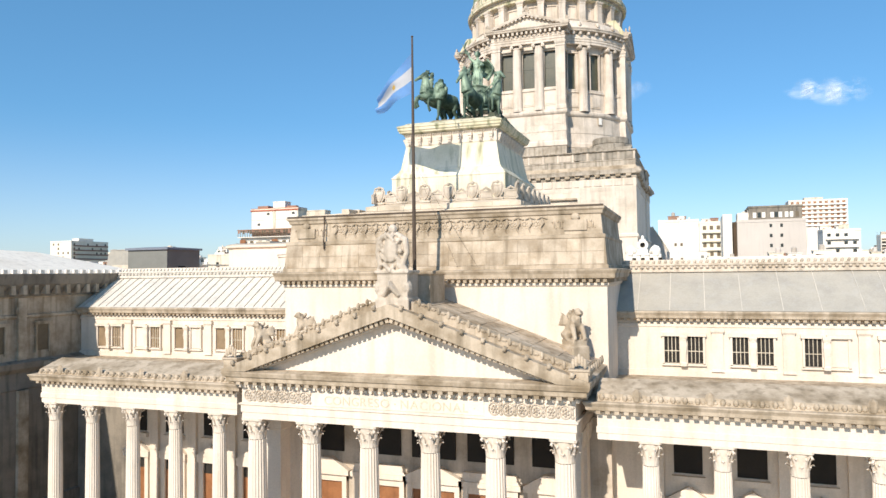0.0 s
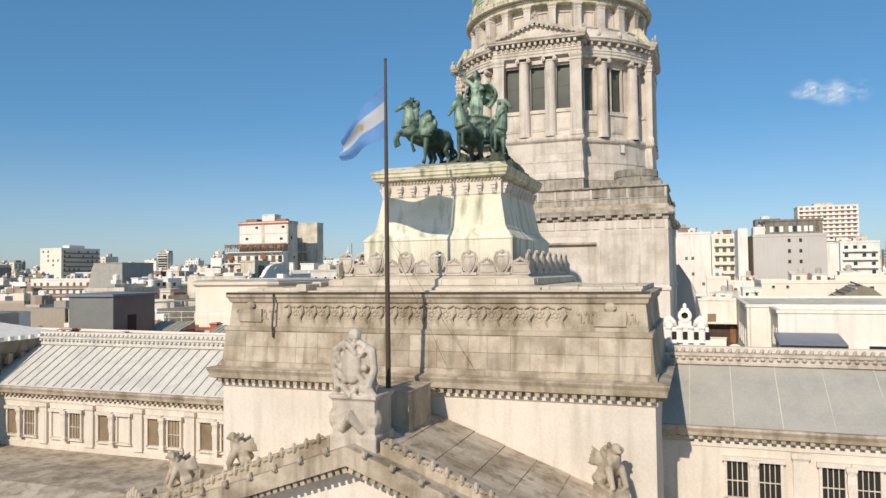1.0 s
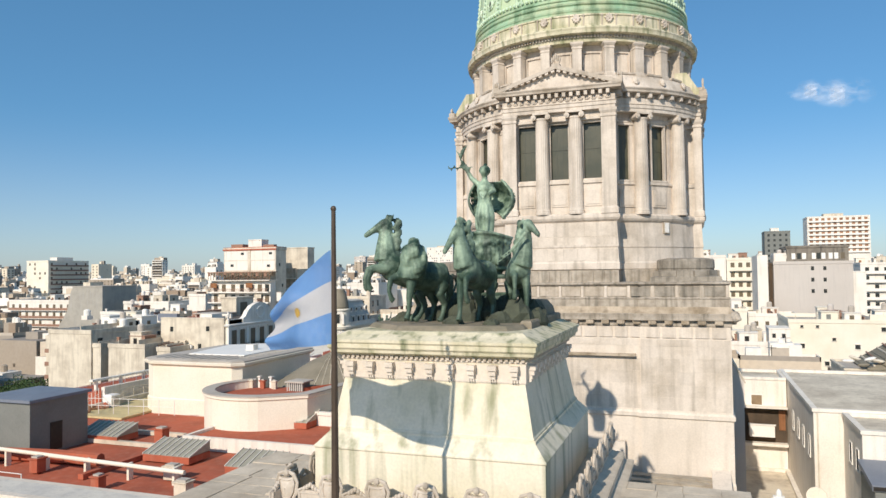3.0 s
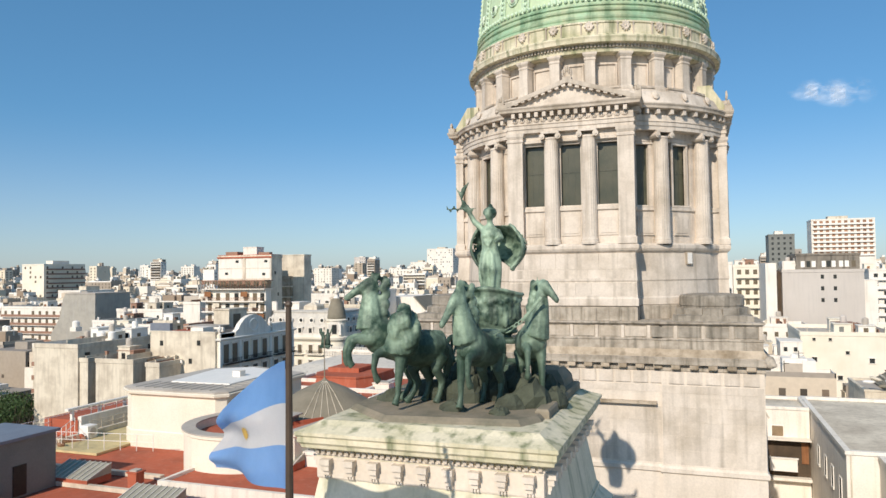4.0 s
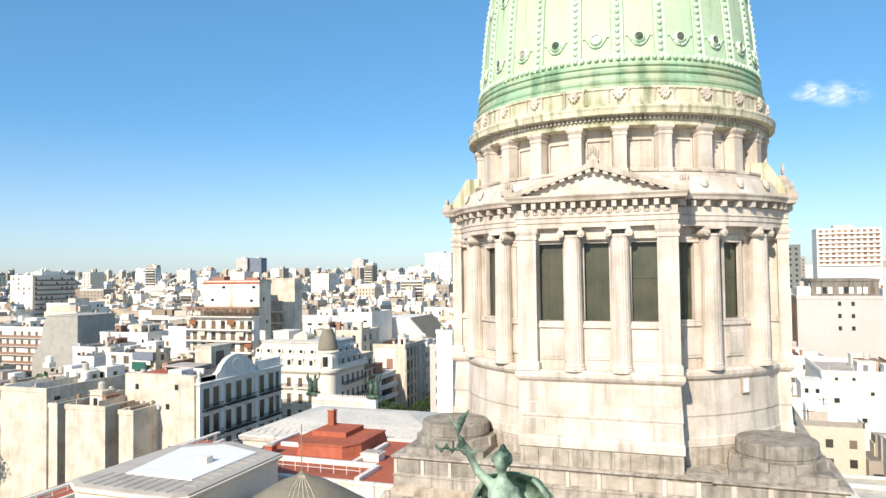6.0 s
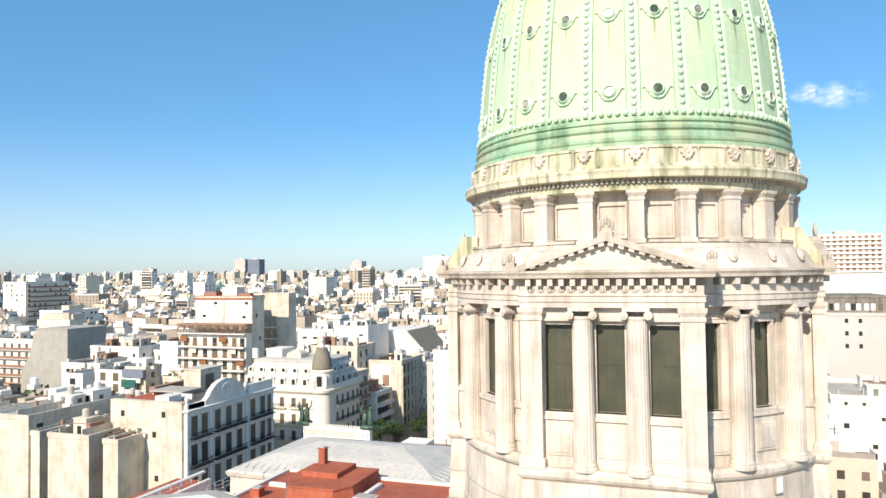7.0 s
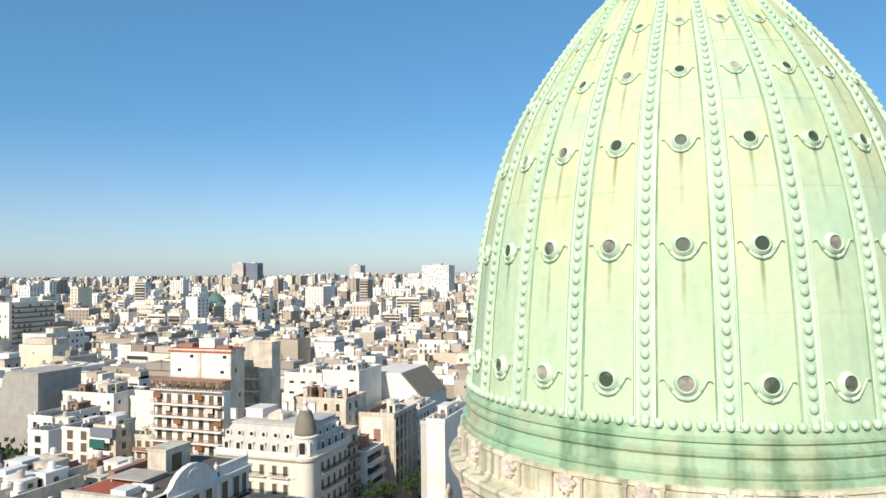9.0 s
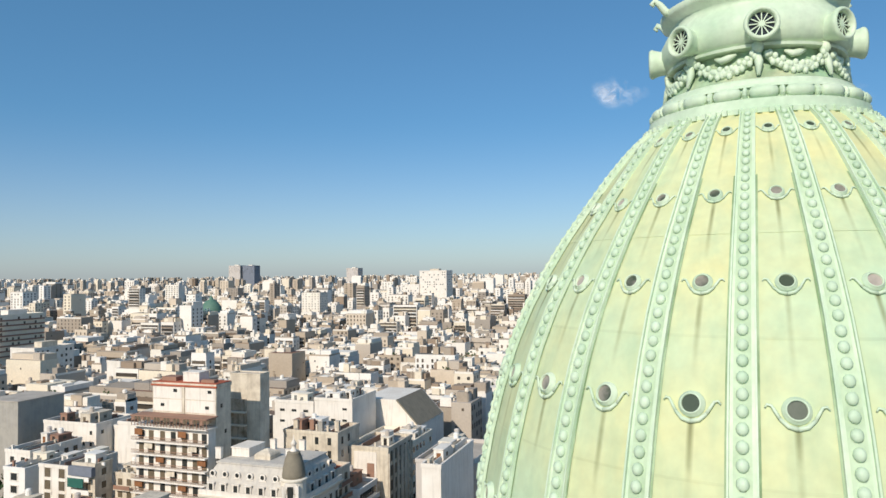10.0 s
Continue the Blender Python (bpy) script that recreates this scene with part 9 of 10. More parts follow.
house(-168.5, 112, -160, 128, 27.6, PLASTER, CITYROOF, "white terraced house with dark roof room", data=WIN_DARK, pitch=2.8)
house(-148, 85, -136.5, 98, 21.5, PLASTER, CITYROOF, "low white house with a roof terrace", faces="y")
house(-134, 90, -122, 102, 20.5, CREAM, CITYROOF, "low cream house with a roof terrace", faces="y")
house(-120.5, 88, -104, 102, 22.0, PLASTER, CITYROOF, "low white house beside the tall flats", faces="yx", frame=True)
house(-101.5, 136, -86, 148, 31.6, BARE, FLATROOF, "tan stained house with many chimneys", pitch=3.4, w=1.0, hh=1.8, skip=0.2)
for k in range(4):
    chimney(-99 + 3.6 * k, 138 + 2 * (k % 2), 31.0, 1.2, 0.9, 2.6, (BARE, BRICKY, SLATE, BARE)[k], "tall chimney stack on the tan house")
house(-119.5, 160, -106.5, 176, 34.2, PLASTER, FLATROOF, "white apartment block with a few slit windows", pitch=3.4, w=1.6, hh=0.7, skip=0.35, faces="y")
house(-106.2, 160, -94, 176, 35.4, PLASTER, FLATROOF, "white apartment block with slit windows under the roof", pitch=3.0, w=1.4, hh=0.6, skip=0.4, faces="y")
sk = thing("studio_house", "white house with a dark sloping glazed roof", "apartment house", (-88, 188, 0))
part("wall", Mesh().prism([(-100, 0), (-80.5, 0), (-80.5, 24.7), (-87.9, 32.4), (-100, 32.4)], 178, 200), PLASTER, sk)
part("sloping_skylight", Mesh().prism([(-87.7, 32.6), (-88.0, 32.35), (-80.7, 24.8), (-80.4, 25.0)], 177.4, 199), TENT, sk)
house(-95, 122.2, -79.2, 129, 26.6, BARE, REDROOF, "terraced brown house with a red roof", pitch=2.4, data=WIN_BROWN, faces="x", side_balc=BRICKY)
house(-95, 129.2, -77, 139.5, 20.2, WHITE, FLATROOF, "modern flats with white bands and dark green glazing", pitch=1.2, storey=3.0, w=1.15, hh=1.7, skip=0.0, faces="x", side_balc=WHITE)
sh_ = house(-86.0, 142, -75, 158, 27.2, BARE, FLATROOF, "brown corner house with tall arched bays along the street", pitch=2.6, storey=3.7, w=1.2, hh=2.6, data=WIN_BROWN, skip=0.0, faces="x")
for k in range(7):
    part("pilaster", Mesh().box(-75.0, 142.2 + 2.55 * k, 0, -74.7, 142.75 + 2.55 * k, 25.6), BARE, sh_)
part("white_front", Mesh().box(-84.5, 141.85, 4, -78.2, 142.0, 25.8), PLASTER, sh_)
part("brown_panel", Mesh().box(-80.8, 141.75, 6, -78.8, 141.85, 23), BRICKY, sh_)
house(-92, 160, -76, 177, 24.5, CREAM, ZINC, "dark-windowed cream apartment house along the street", data=WIN_DARK, pitch=2.6)
house(-51.3, 104, -47.4, 125, 34.9, PLASTER, FLATROOF, "narrow white apartment house behind the dome", faces="", skip=0.9)
house(-62, 128, -44, 150, 29.0, GREYWALL, FLATROOF, "grey apartment house behind the dome")
tank(-112, 60, 26.8)
tank(-109.8, 60.5, 26.8)
tank(-130, 70, 28.2)

# right of the dome
yw = house(28.6, 112, 62, 135, 27.3, CREAM, FLATROOF, "long yellow-cream blank wall with small windows", faces="")
for cx, cz, k in ((31.2, 25.4, 0.6), (34.3, 25.4, 0.6), (31.2, 20.9, 1.0), (42.0, 20.9, 1.0), (37.5, 22.6, 0.7), (47.0, 24.8, 0.9), (52.0, 24.8, 0.9), (52.0, 21.0, 0.9), (31.2, 17.6, 0.9), (36.0, 17.2, 0.9), (44.0, 17.4, 0.9)):
    w = placed("window", WIN_DARK, yw, side_pose('y', 112, cx, cz, k, k))
    placed("window_frame", SURROUND, yw, side_pose('y', 112, cx, cz, k, k))
for k in range(7):
    part("roof_post", Mesh().tube([(30.0 + 4.3 * k, 112.4, 27.2), (30.0 + 4.3 * k, 112.4, 28.3 + 0.5 * (k % 3))], 0.08, 5), BARE, yw)
part("parapet_step", Mesh().box(44.5, 112.05, 27.3, 58, 113, 28.4), CREAM, yw)
lw = house(14.0, 104, 28.3, 122, 22.9, PLASTER, FLATROOF, "white low house with small windows", pitch=3.5, w=0.8, hh=1.2, frame=True)
part("roof_room", Mesh().rings(rect(24.0, 106, 28.2, 114), [(0, 22.0), (0, 25.4), (0.1, 25.45), (0.1, 25.7)]), PLASTER, lw)
for cz in (21.6, 23.6):
    for cx in (25.0, 26.9):
        placed("window", WIN_DARK, lw, side_pose('y', 106, cx, cz, 0.7, 0.9))
house(16.5, 140, 21.8, 150, 28.2, CREAM, FLATROOF, "narrow cream roof house with blank walls", faces="")
house(22.2, 142, 34, 152, 26.8, PLASTER, FLATROOF, "white flats with small balconies", pitch=2.6, w=0.9, hh=1.2, skip=0.3, data=WIN_BROWN)
wa = house(4.5, 188, 18.7, 206, 43.3, PLASTER, FLATROOF, "white apartment house with a blank side", faces="")
for cx, cz in ((10.5, 33.5), (12.6, 33.5), (9.0, 28.0), (12.6, 28.0), (16.0, 24.5)):
    placed("window", WIN_BROWN, wa, side_pose('y', 188, cx, cz, 0.9, 1.1))
house(18.9, 188, 27.2, 205, 42.3, CREAM, FLATROOF, "cream apartment house with deep balconies", balc=CREAM, data=WIN_BROWN, pitch=2.0, w=1.2, hh=1.7, skip=0.0, faces="y")
gh = house(30.3, 160, 50.4, 182, 40.6, GREYWALL, FLATROOF, "large blank grey-mauve apartment block with paired small windows", faces="")
for k in range(3):
    for cx in (40.3, 43.4):
        placed("window", WIN_DARK, gh, side_pose('y', 160, cx, 38.0 - 3.2 * k, 0.8, 1.1))
part("attic_storey", Mesh().rings(rect(33.9, 160.4, 49.5, 178), [(0, 40.0), (0, 44.3), (0.2, 44.4), (0.2, 45.0)]), STONE_SHADE, gh, "dark grey attic storey")
for cx, data in ((35.6, WIN_WHITE), (37.0, WIN_DARK), (38.3, WIN_WHITE), (40.8, WIN_WHITE), (42.0, WIN_DARK), (43.2, WIN_WHITE), (45.0, WIN_WHITE), (46.4, WIN_WHITE), (48.0, WIN_BROWN)):
    placed("window" if data is not WIN_WHITE else "shutter", data, gh, side_pose('y', 160.4, cx, 41.2, 1.0, 1.7))
part("light_side", Mesh().box(25.9, 158, 0, 28.7, 180, 42.5), PLASTER, gh)
# shadowed gap drawn as a dark wall
part("recess", Mesh().box(28.7, 163, 0, 30.3, 180, 40.2), SHADE_WALL, gh)
part("low_side", Mesh().rings(rect(50.5, 160.5, 53.6, 180), [(0, 0), (0, 37.3), (0.1, 37.35), (0.1, 37.6)]), PLASTER, gh)
part("roof_room", Mesh().box(30.5, 161, 40.6, 33.8, 170, 43.0), PLASTER, gh)
house(66.5, 235, 80, 260, 40.5, PLASTER, FLATROOF, "white apartment block with deep white balconies", balc=WHITE)
house(50, 420, 64.5, 440, 62.0, GREYBOX, FLATROOF, "slim dark apartment tower", data=WIN_DARK)
house(82, 480, 120, 500, 74.0, PLASTER, FLATROOF, "tall white apartment tower with white balcony bands", storey=3.0, pitch=3.4, w=2.0, hh=1.9, data=WIN_BRICK, balc=WHITE, skip=0.05)
house(60, 140, 80, 170, 27.5, BARE, CITYROOF, "beige house with a stained flat roof")

# far landmarks
house(-401, 280, -382.3, 312, 49.5, CREAM, FLATROOF, "tall cream apartment tower with brown side balconies", storey=3.0, pitch=3.6, data=WIN_BROWN, skip=0.6, side_balc=BRICKY)
house(-354.7, 266, -337.2, 292, 33.0, PLASTER, FLATROOF, "broad white apartment tower with a blank front", faces="x", skip=0.3)
house(-273.8, 252, -265.4, 270, 30.0, PLASTER, FLATROOF, "slim white blank-sided apartment tower", faces="", skip=0.75)
gd = thing("domed_hall", "distant green copper dome over a pillared hall", "church", (-590, 755, 0))
part("hall", Mesh().rings(rect(-648, 742, -577, 790), [(0, 0), (0, 16), (1, 16.5), (1, 18), (-3, 18.5)]), GREYWALL, gd)
for k in range(22):
    part("hall_pillar", Mesh().box(-646 + 3.1 * k, 740.8, 2, -645 + 3.1 * k, 742, 15.5), PLASTER, gd)
part("drum", Mesh().lathe([(14.5, 14), (14.5, 20), (15.2, 20.4), (15.2, 21)], 32, (-599, 758)), SHADED_COPPER, gd)
part("copper_dome", Mesh().lathe([(14.4, 21), (14.0, 25), (12.6, 29.5), (10.0, 34), (6.5, 37.6), (2.5, 39.5), (2.2, 42), (0.6, 44), (0.2, 48)], 32, (-599, 758)), SHADED_COPPER, gd, smooth=True)
house(-344, 860, -306, 885, 74.0, PLASTER, FLATROOF, "tall white stepped tower on the skyline", skip=0.6)
house(-368, 858, -344, 880, 56.0, PLASTER, FLATROOF, "white shoulder block of the skyline tower", skip=0.6)
house(-1331, 1800, -1290, 1830, 100.0, GREYWALL, FLATROOF, "twin grey apartment tower on the skyline", skip=0.7)
house(-1281, 1800, -1240, 1830, 99.0, BLUETOP, FLATROOF, "twin blue-grey apartment tower on the skyline", skip=0.7)
house(-881, 1700, -847, 1730, 86.0, GREYWALL, FLATROOF, "grey-pink apartment tower on the skyline", skip=0.7)

# ---- the city: blocks out to the horizon ----
HEROES = [(-66, -75, 66, 70), (-142, -30, -58, 52), (-79, 48, -58, 190), (-120, 48, -78, 104), (-104, 102, -70, 206), (-125, 105, -102, 133), (-136, 60, -120, 104), (-257, 148, -219, 174), (-170, 102, -124, 120), (-214, 129, -183, 149), (-182, 126, -140, 162), (-121, 158, -92, 178), (-64, 100, -43, 152), (-150, 83, -120, 104)]
# sites of the farther houses and landmarks
HEROES += [(12, 96, 64, 137), (13, 178, 31, 207), (33, 222, 82, 262), (48, 418, 66, 442), (80, 478, 122, 502), (58, 138, 82, 172), (-403, 278, -380, 314), (-357, 264, -335, 294), (-276, 250, -263, 272), (-650, 738, -575, 792), (-370, 856, -304, 887), (-1333, 1798, -1238, 1832), (-883, 1698, -845, 1732),
          (-580, 640, -500, 738), (24, 157, 55, 184), (3, 186, 29, 207), (13, 102, 30, 124), (15, 138, 36, 154)]


def in_view(x, y):
    a = math.degrees(math.atan2(-x, y + 45))
    return -17 < a < 56


plants, masts = Mesh(), Mesh()
walls, roofs, glass, tops = [Mesh() for _ in range(4)], [Mesh() for _ in range(4)], [Mesh() for _ in range(4)], [Mesh() for _ in range(4)]
LIMITS = (420, 1000, 2200, 4850)


def slab(m, x0, y0, x1, y1, z0, z1):
    """Four walls without top or bottom."""
    m.add([(x0, y0, z0), (x1, y0, z0), (x1, y1, z0), (x0, y1, z0), (x0, y0, z1), (x1, y0, z1), (x1, y1, z1), (x0, y1, z1)], [(0, 1, 5, 4), (1, 2, 6, 5), (2, 3, 7, 6), (3, 0, 4, 7), (4, 5, 6, 7)])


def lot(x0, y0, x1, y1, rng):
    d = math.hypot((x0 + x1) / 2, (y0 + y1) / 2 + 45)
    ring = next((i for i, l in enumerate(LIMITS) if d < l), None)
    if ring is None or ((y0 + y1) / 2 < -48 and abs(x0) < 260) or any(x1 > a and x0 < c and y1 > b and y0 < e for a, b, c, e in HEROES):
        return
    seen = in_view((x0 + x1) / 2, (y0 + y1) / 2)
    if not seen and d > 500:
        return
    r = rng.random()
    hgt = rng.uniform(8, 17) if r < 0.42 else rng.uniform(17, 27) if r < 0.8 else rng.uniform(27, 38) if r < 0.965 else rng.uniform(38, 58)
    if d > 1500:
        hgt *= 1.1
    if d < 650:
        hgt = min(hgt, rng.uniform(17, 29))
    if d < 260:
        hgt = min(hgt, 24)
    W, R, G, T = walls[ring], roofs[ring], glass[ring], tops[ring]
    slab(W, x0, y0, x1, y1, 0, hgt)
    R.box(x0 + 0.35, y0 + 0.35, hgt - 0.4, x1 - 0.35, y1 - 0.35, hgt + 0.06)
    if not seen:
        return
    # stair houses, tanks and set-backs
    for _ in range(rng.choice((2, 3, 4, 5)) if ring < 2 else rng.choice((1, 2, 3)) if ring < 3 else rng.choice((0, 1, 1))):
        w, e = rng.uniform(2.2, 5.5), rng.uniform(2.2, 6)
        px, py = rng.uniform(x0 + 0.5, max(x0 + 0.6, x1 - w - 0.5)), rng.uniform(y0 + 0.5, max(y0 + 0.6, y1 - e - 0.5))
        hz = rng.uniform(1.5, 4.2)
        slab(T, px, py, min(px + w, x1), min(py + e, y1), hgt, hgt + hz)
        if ring < 2 and rng.random() < 0.4:
            T.lathe([(0.8, hgt + hz), (0.8, hgt + hz + 1.5), (0.2, hgt + hz + 1.8)], 8, (px + w / 2, py + e / 2))
    if ring < 2:
        for _ in range(rng.choice((0, 1, 1, 2))):
            px, py, hz = rng.uniform(x0 + 0.5, x1 - 0.5), rng.uniform(y0 + 0.5, y1 - 0.5), rng.uniform(2.5, 6)
            masts.box(px - 0.06, py - 0.06, hgt, px + 0.06, py + 0.06, hgt + hz)
            masts.box(px - 0.9, py - 0.04, hgt + hz - 0.5, px + 0.9, py + 0.04, hgt + hz - 0.42)
        if rng.random() < 0.2:
            px, py = rng.uniform(x0 + 0.5, x1 - 1.5), y0 + 0.6
            for _ in range(14):
                c = Vector((px + rng.uniform(-1.6, 1.6), py + rng.uniform(-0.4, 0.5), hgt + rng.uniform(0.2, 1.6)))
                rot = Euler((rng.uniform(0, 6), rng.uniform(0, 6), rng.uniform(0, 6))).to_matrix()
                plants.add([c + rot @ Vector(q) for q in ((-0.6, 0, 0), (0, -0.4, 0.15), (0.6, 0, 0), (0, 0.4, 0.15))], [(0, 1, 2), (0, 2, 3)])
    if ring < 2 and rng.random() < 0.5:
        # parapets
        for a in ((x0, y0, x1, y0 + 0.25), (x0, y1 - 0.25, x1, y1), (x0, y0, x0 + 0.25, y1), (x1 - 0.25, y0, x1, y1)):
            W.box(a[0], a[1], hgt, a[2], a[3], hgt + 0.9)
    if rng.random() < 0.4 and ring < 3:
        slab(W, x0 + 1.0, y0 + 2.5, x1 - 0.3, y1 - 0.5, hgt, hgt + 3.0)
    # windows on the two sides that show
    blank_y, blank_x = rng.random() < 0.25, rng.random() < 0.45
    st = rng.uniform(2.9, 3.4)
    floors = int(hgt / st)
    lo = max(0, floors - (7 if ring < 2 else 9))
    p = rng.uniform(2.4, 3.6) if ring == 0 else rng.uniform(3.0, 4.4) if ring == 1 else rng.uniform(4.5, 7.0)
    wd, hh = (rng.uniform(1.0, 1.6), rng.uniform(1.3, 2.0))
    if ring < 2:
        for blank, axis in ((blank_y, 0), (blank_x, 1)):
            span = (x1 - x0) if axis == 0 else (y1 - y0)
            n = max(1, int(span / p))
            style = rng.random()
            for j in range(lo, floors):
                z = j * st + 0.8
                if blank:
                    if rng.random() < 0.3:
                        c = rng.uniform(0.15, 0.85) * span
                        if axis == 0:
                            G.add([(x0 + c, y0 - 0.05, z), (x0 + c + 0.9, y0 - 0.05, z), (x0 + c + 0.9, y0 - 0.05, z + 1), (x0 + c, y0 - 0.05, z + 1)], [(0, 1, 2, 3)])
                        else:
                            G.add([(x1 + 0.05, y0 + c, z), (x1 + 0.05, y0 + c + 0.9, z), (x1 + 0.05, y0 + c + 0.9, z + 1), (x1 + 0.05, y0 + c, z + 1)], [(0, 1, 2, 3)])
                    continue
                for i in range(n):
                    if rng.random() < 0.12:
                        continue
                    c = (i + 0.5) * span / n
                    if axis == 0:
                        G.add([(x0 + c - wd / 2, y0 - 0.05, z), (x0 + c + wd / 2, y0 - 0.05, z), (x0 + c + wd / 2, y0 - 0.05, z + hh), (x0 + c - wd / 2, y0 - 0.05, z + hh)], [(0, 1, 2, 3)])
                    else:
                        G.add([(x1 + 0.05, y0 + c - wd / 2, z), (x1 + 0.05, y0 + c + wd / 2, z), (x1 + 0.05, y0 + c + wd / 2, z + hh), (x1 + 0.05, y0 + c - wd / 2, z + hh)], [(0, 1, 2, 3)])
                # full-width dark band paints the shaded recess behind the balcony
                if style < 0.45 and axis == 0:
                    G.add([(x0 + 0.5, y0 - 0.06, z - 0.4), (x1 - 0.5, y0 - 0.06, z - 0.4), (x1 - 0.5, y0 - 0.06, z + 1.65), (x0 + 0.5, y0 - 0.06, z + 1.65)], [(0, 1, 2, 3)])
                    W.box(x0 + 0.5, y0 - 1.1, z - 0.9, x1 - 0.5, y0, z - 0.75)
                    W.box(x0 + 0.5, y0 - 1.1, z - 0.75, x1 - 0.5, y0 - 1.0, z + 0.05)
    elif ring == 2:
        for blank, axis in ((blank_y, 0), (blank_x, 1)):
            if blank:
                continue
            span = (x1 - x0) if axis == 0 else (y1 - y0)
            n = max(1, int(span / p))
            for i in range(n):
                c = (i + 0.5) * span / n
                for j in range(lo, floors):
                    z = j * st + 0.9
                    if axis == 0:
                        G.add([(x0 + c - 1.2, y0 - 0.06, z), (x0 + c + 1.2, y0 - 0.06, z), (x0 + c + 1.2, y0 - 0.06, z + 1.5), (x0 + c - 1.2, y0 - 0.06, z + 1.5)], [(0, 1, 2, 3)])
                    else:
                        G.add([(x1 + 0.06, y0 + c - 1.2, z), (x1 + 0.06, y0 + c + 1.2, z), (x1 + 0.06, y0 + c + 1.2, z + 1.5), (x1 + 0.06, y0 + c - 1.2, z + 1.5)], [(0, 1, 2, 3)])
    elif not blank_y:
        for i in range(rng.choice((1, 2, 3))):
            c = rng.uniform(0.1, 0.8) * (x1 - x0)
            G.add([(x0 + c, y0 - 0.1, hgt * 0.25), (x0 + c + 2.2, y0 - 0.1, hgt * 0.25), (x0 + c + 2.2, y0 - 0.1, hgt - 1.5), (x0 + c, y0 - 0.1, hgt - 1.5)], [(0, 1, 2, 3)])


def court_tree(x, y, rad, rng):
    """A loose crown of leaves in a courtyard between the houses."""
    hgt = rng.uniform(9, 17)
    for _ in range(70):
        u, v, w = rng.gauss(0, 1), rng.gauss(0, 1), rng.gauss(0, 1)
        l = math.sqrt(u * u + v * v + w * w) + 1e-6
        r = rad * rng.uniform(0.5, 1.0)
        c = Vector((x + u / l * r, y + v / l * r, hgt + w / l * r * 0.9))
        rot = Euler((rng.uniform(0, 6), rng.uniform(0, 6), rng.uniform(0, 6))).to_matrix()
        court.add([c + rot @ Vector(p) for p in ((-1.1, 0, 0), (0, -0.7, 0.25), (1.1, 0, 0), (0, 0.7, 0.25))], [(0, 1, 2), (0, 2, 3)])
    court.tube([(x, y, 0), (x, y, hgt)], [0.4, 0.2], 5)


court = Mesh()
rng = random.Random(21)
PITCH = 118.0
for bi in range(-42, 30):
    for bj in range(-5, 43):
        bx, by = -78.0 - 104.0 + bi * PITCH, 100.0 - 14 + bj * PITCH
        if math.hypot(bx, by) > 5000 or (not in_view(bx, by) and not in_view(bx + 104, by) and not in_view(bx + 104, by + 104) and math.hypot(bx + 52, by + 52) > 560):
            continue
        if by + 104 < -75 and -160 < bx + 52 < 160:
            continue
        # rows of lots, deep enough to leave light wells
        y = by
        while y < by + 100:
            dy = rng.uniform(11, 24)
            y1 = min(y + dy, by + 104)
            x = bx
            while x < bx + 100:
                dx = rng.uniform(7, 15) if rng.random() < 0.8 else rng.uniform(15, 28)
                x1 = min(x + dx, bx + 104)
                if rng.random() < 0.13:
                    if 60 < math.hypot(x, y) < 900 and in_view(x, y) and rng.random() < 0.5 and not any(x1 > p and x < r_ and y1 > q_ and y < e_ for p, q_, r_, e_ in HEROES):
                        court_tree((x + x1) / 2, (y + y1) / 2, min(x1 - x, y1 - y) * 0.55, rng)
                else:
                    lot(x, y + rng.uniform(0, 3), x1 - 0.05, y1 - rng.uniform(0, 4), rng)
                x = x1
            y = y1
for ring in range(4):
    nm = ("near", "middle", "far", "farthest")[ring]
    for m, base, mat, lab in ((walls[ring], "city_houses", CITY, "pale apartment houses"), (roofs[ring], "city_roofs", CITYROOF, "flat grey and brown roofs"), (glass[ring], "city_windows", CITYGLASS, "dark windows"), (tops[ring], "roof_houses", CITY, "stair houses and tanks on roofs")):
        if m.v:
            single(base, m, mat, f"{lab} of the {nm} city blocks", "city", kind="stuff")

single("courtyard_trees", court, LEAF, "dark green tree crowns in the courtyards between houses", "trees", kind="stuff")
single("terrace_plants", plants, LEAF, "green potted shrubs on the roof terraces", "plants", kind="stuff")
single("roof_aerials", masts, IRON, "thin rooftop aerials over the houses", "aerials", kind="stuff")


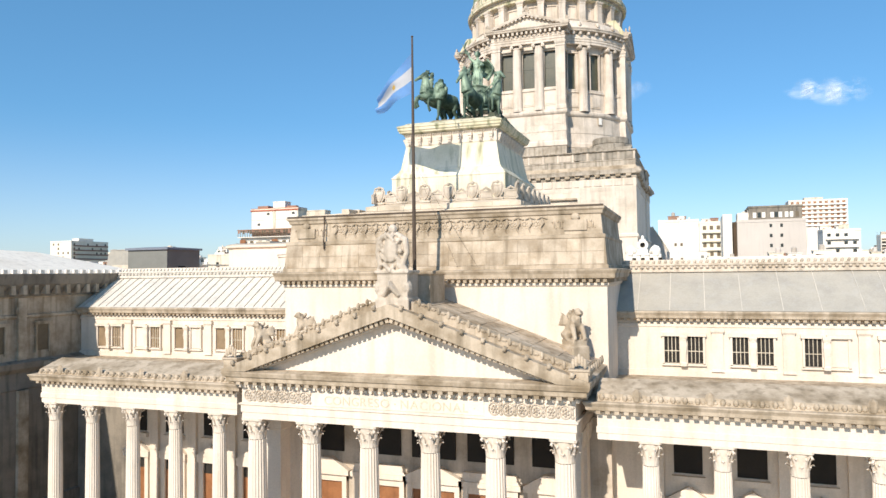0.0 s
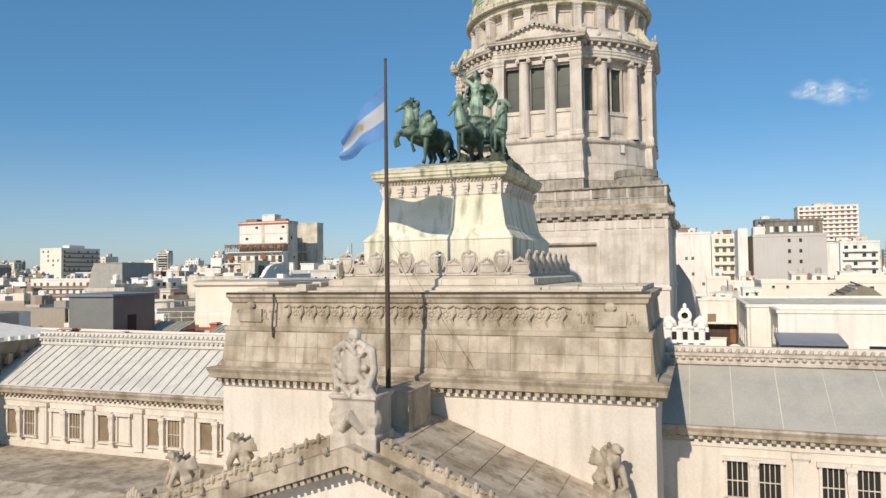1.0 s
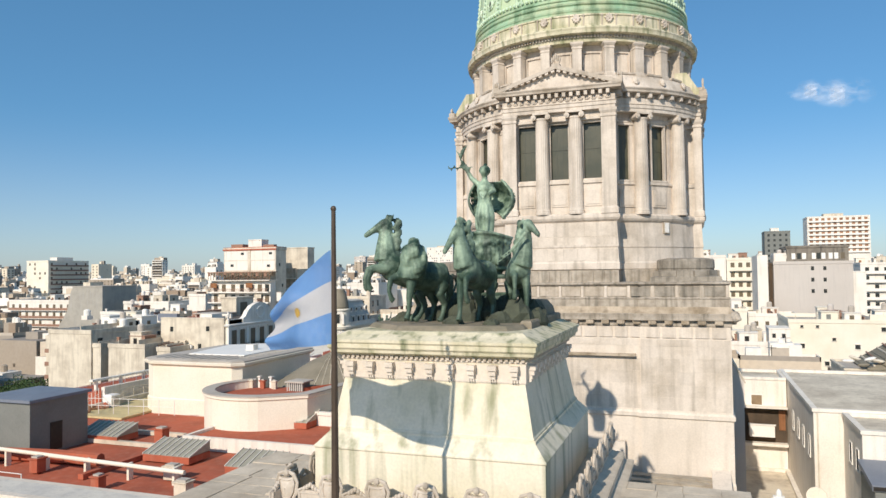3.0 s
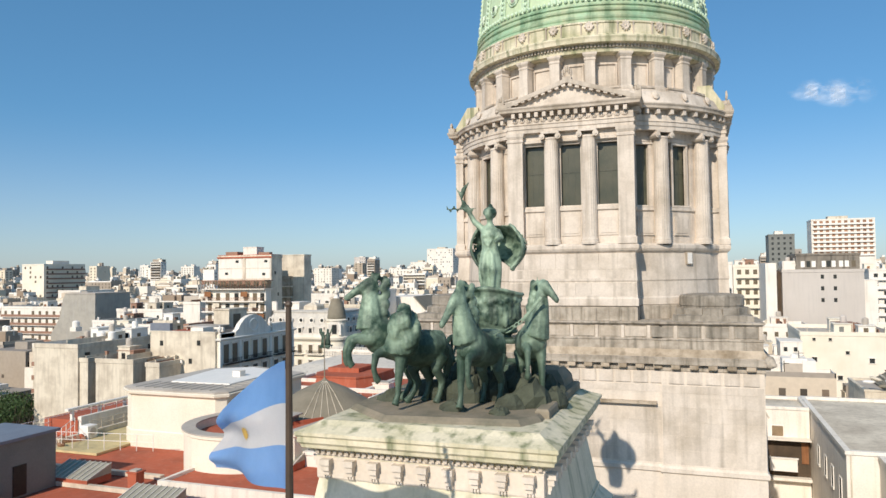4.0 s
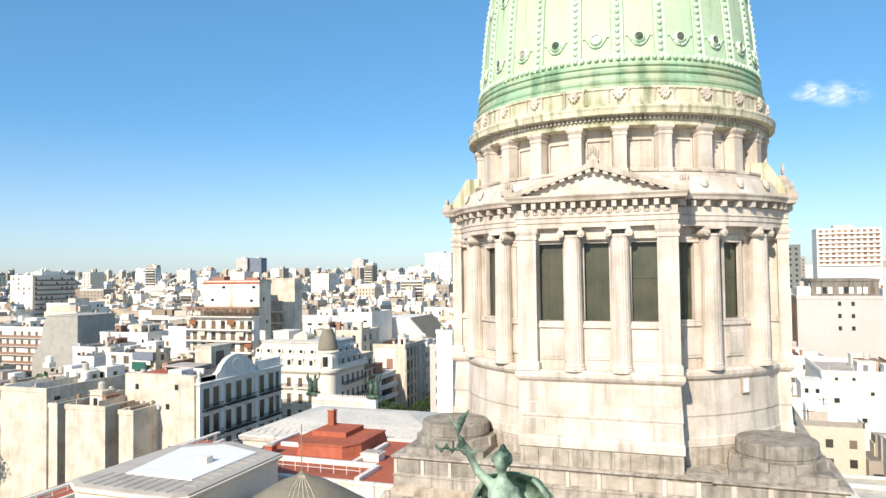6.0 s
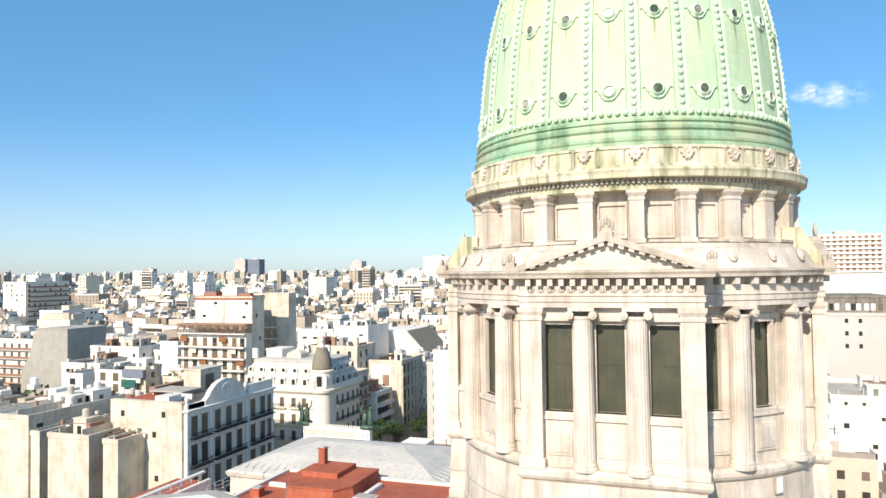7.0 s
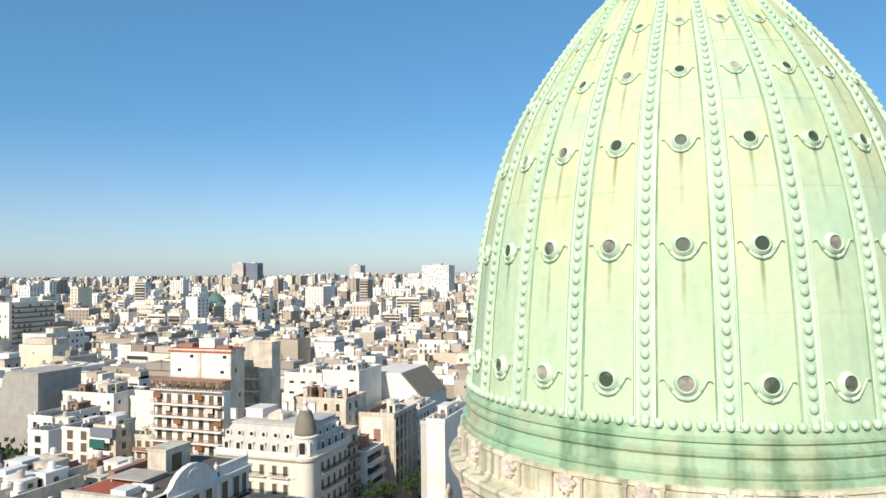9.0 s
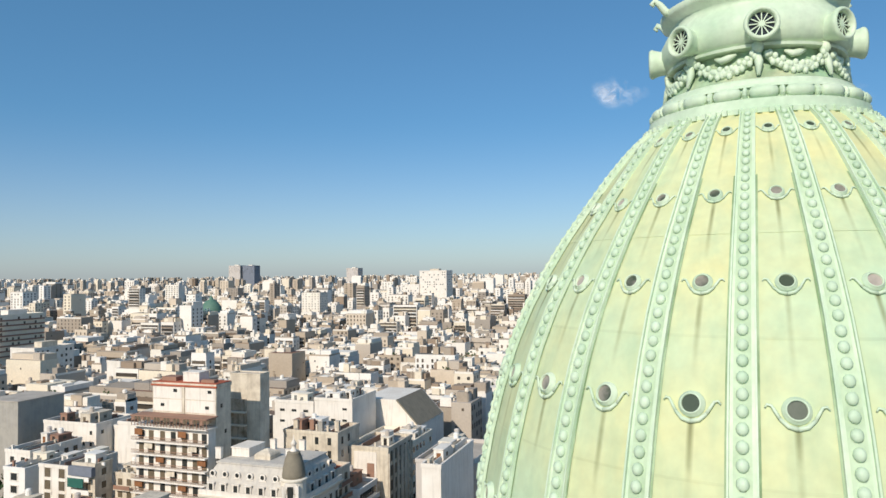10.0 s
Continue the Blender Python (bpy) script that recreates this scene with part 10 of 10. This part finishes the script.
# ---- street trees ----
def tree(x, y, hgt, rad, seed):
    rng = random.Random(seed)
    t = thing("street_tree", "leafy green street tree beside the apartment houses", "tree", (x, y, 0), "street trees")
    tr = Mesh().tube([(x, y, 0), (x + 0.1, y, hgt * 0.3), (x, y + 0.2, hgt * 0.55)], [0.35, 0.26, 0.18], 8)
    for k in range(6):
        a = k * 1.05 + rng.random()
        tr.tube([(x, y + 0.1, hgt * (0.35 + 0.04 * k)), (x + rad * 0.4 * math.cos(a), y + rad * 0.4 * math.sin(a), hgt * 0.6), (x + rad * 0.7 * math.cos(a), y + rad * 0.7 * math.sin(a), hgt * (0.7 + 0.1 * rng.random()))], [0.14, 0.09, 0.04], 6)
    part("trunk", tr, BARK, t)
    m = Mesh()
    for k in range(900):
        u, v, w = rng.gauss(0, 1), rng.gauss(0, 1), rng.gauss(0, 1)
        l = math.sqrt(u * u + v * v + w * w)
        r = rad * (0.55 + 0.45 * rng.random()) * (0.8 + 0.35 * noise.noise(Vector((u / l * 1.6 + seed, v / l * 1.6, w / l * 1.6))))
        c = Vector((x + u / l * r, y + v / l * r, hgt * 0.68 + w / l * r * 0.8))
        rot = Euler((rng.uniform(0, 6), rng.uniform(0, 6), rng.uniform(0, 6))).to_matrix()
        s = rng.uniform(0.25, 0.5)
        m.add([c + rot @ Vector(p) * s for p in ((-0.6, 0, 0), (0, -0.35, 0.1), (0.7, 0, 0), (0, 0.35, 0.1))], [(0, 1, 2), (0, 2, 3)])
    part("crown", m, LEAF, t)


for k, (x, y, hh, r) in enumerate(((-74.6, 112, 14, 3.4), (-74.4, 119, 15, 3.6), (-74.6, 126, 17, 3.8), (-73.4, 134, 14, 3.4), (-71.5, 144, 13, 3.2), (-71.5, 153, 13, 3.2), (-72, 165, 14, 4.0), (-72, 178, 13, 4.0), (-76, 97, 10, 3.0), (-121.5, 46.5, 21, 4.2), (-126.5, 54, 20, 4.4), (-126, 47, 20, 4.4), (-131, 55, 20, 4.6), (-131, 49, 19, 4.4), (-136, 56, 19, 4.8), (-136, 50, 18, 4.6), (-123, 42, 17, 3.8))):
    tree(x, y, hh, r, 40 + k)


# ---- thin clouds far behind the city ----
CLOUD = bpy.data.materials.new("cloud")
CLOUD.use_nodes = True
cn = CLOUD.node_tree
cb = cn.nodes["Principled BSDF"]
cb.inputs["Base Color"].default_value, cb.inputs["Roughness"].default_value = (0.9, 0.88, 0.88, 1), 1.0
cb.inputs["Specular IOR Level"].default_value = 0.0
tc_ = cn.nodes.new("ShaderNodeTexCoord")
cs = cn.nodes.new("ShaderNodeTexNoise")
cs.inputs["Scale"].default_value, cs.inputs["Detail"].default_value, cs.inputs["Roughness"].default_value = 1.25, 6.0, 0.6
cn.links.new(tc_.outputs["Generated"], cs.inputs["Vector"])
dist = cn.nodes.new("ShaderNodeVectorMath")
dist.operation = 'DISTANCE'
dist.inputs[1].default_value = (0.5, 0.5, 0.5)
cn.links.new(tc_.outputs["Generated"], dist.inputs[0])
fade = cn.nodes.new("ShaderNodeMapRange")
fade.inputs[1].default_value, fade.inputs[2].default_value = 0.0, 0.44
fade.inputs[3].default_value, fade.inputs[4].default_value = 0.95, 0.0
cn.links.new(dist.outputs["Value"], fade.inputs[0])
puff = cn.nodes.new("ShaderNodeMapRange")
puff.inputs[1].default_value, puff.inputs[2].default_value = 0.42, 0.72
cn.links.new(cs.outputs[0], puff.inputs[0])
alpha = cn.nodes.new("ShaderNodeMath")
alpha.operation = 'MULTIPLY'
cn.links.new(fade.outputs[0], alpha.inputs[0])
cn.links.new(puff.outputs[0], alpha.inputs[1])
cn.links.new(alpha.outputs[0], cb.inputs["Alpha"])


def cloud(x, y, z, w, h):
    """A thin sheet of cloud, upright and square to the line from the palace."""
    m = Mesh()
    a = math.atan2(x, y)
    rows = [[(-w / 2 + w * i / 10, 12 * math.sin(i * 1.7 + j), -h / 2 + h * j / 6) for i in range(11)] for j in range(7)]
    m.grid(rows)
    m.put(Matrix.Translation((x, y, z)) @ Matrix.Rotation(-a, 4, 'Z'))
    ob = single("cloud", m, CLOUD, "thin wisp of white fair-weather cloud", "cloud", "clouds", "structure")
    ob.visible_shadow = False


for cx, cy, cz, cw, chh in ((765, 4097, 955, 430, 190), (640, 4120, 985, 380, 150), (-375, 4132, 1095, 440, 230)):
    cloud(cx, cy, cz, cw, chh)
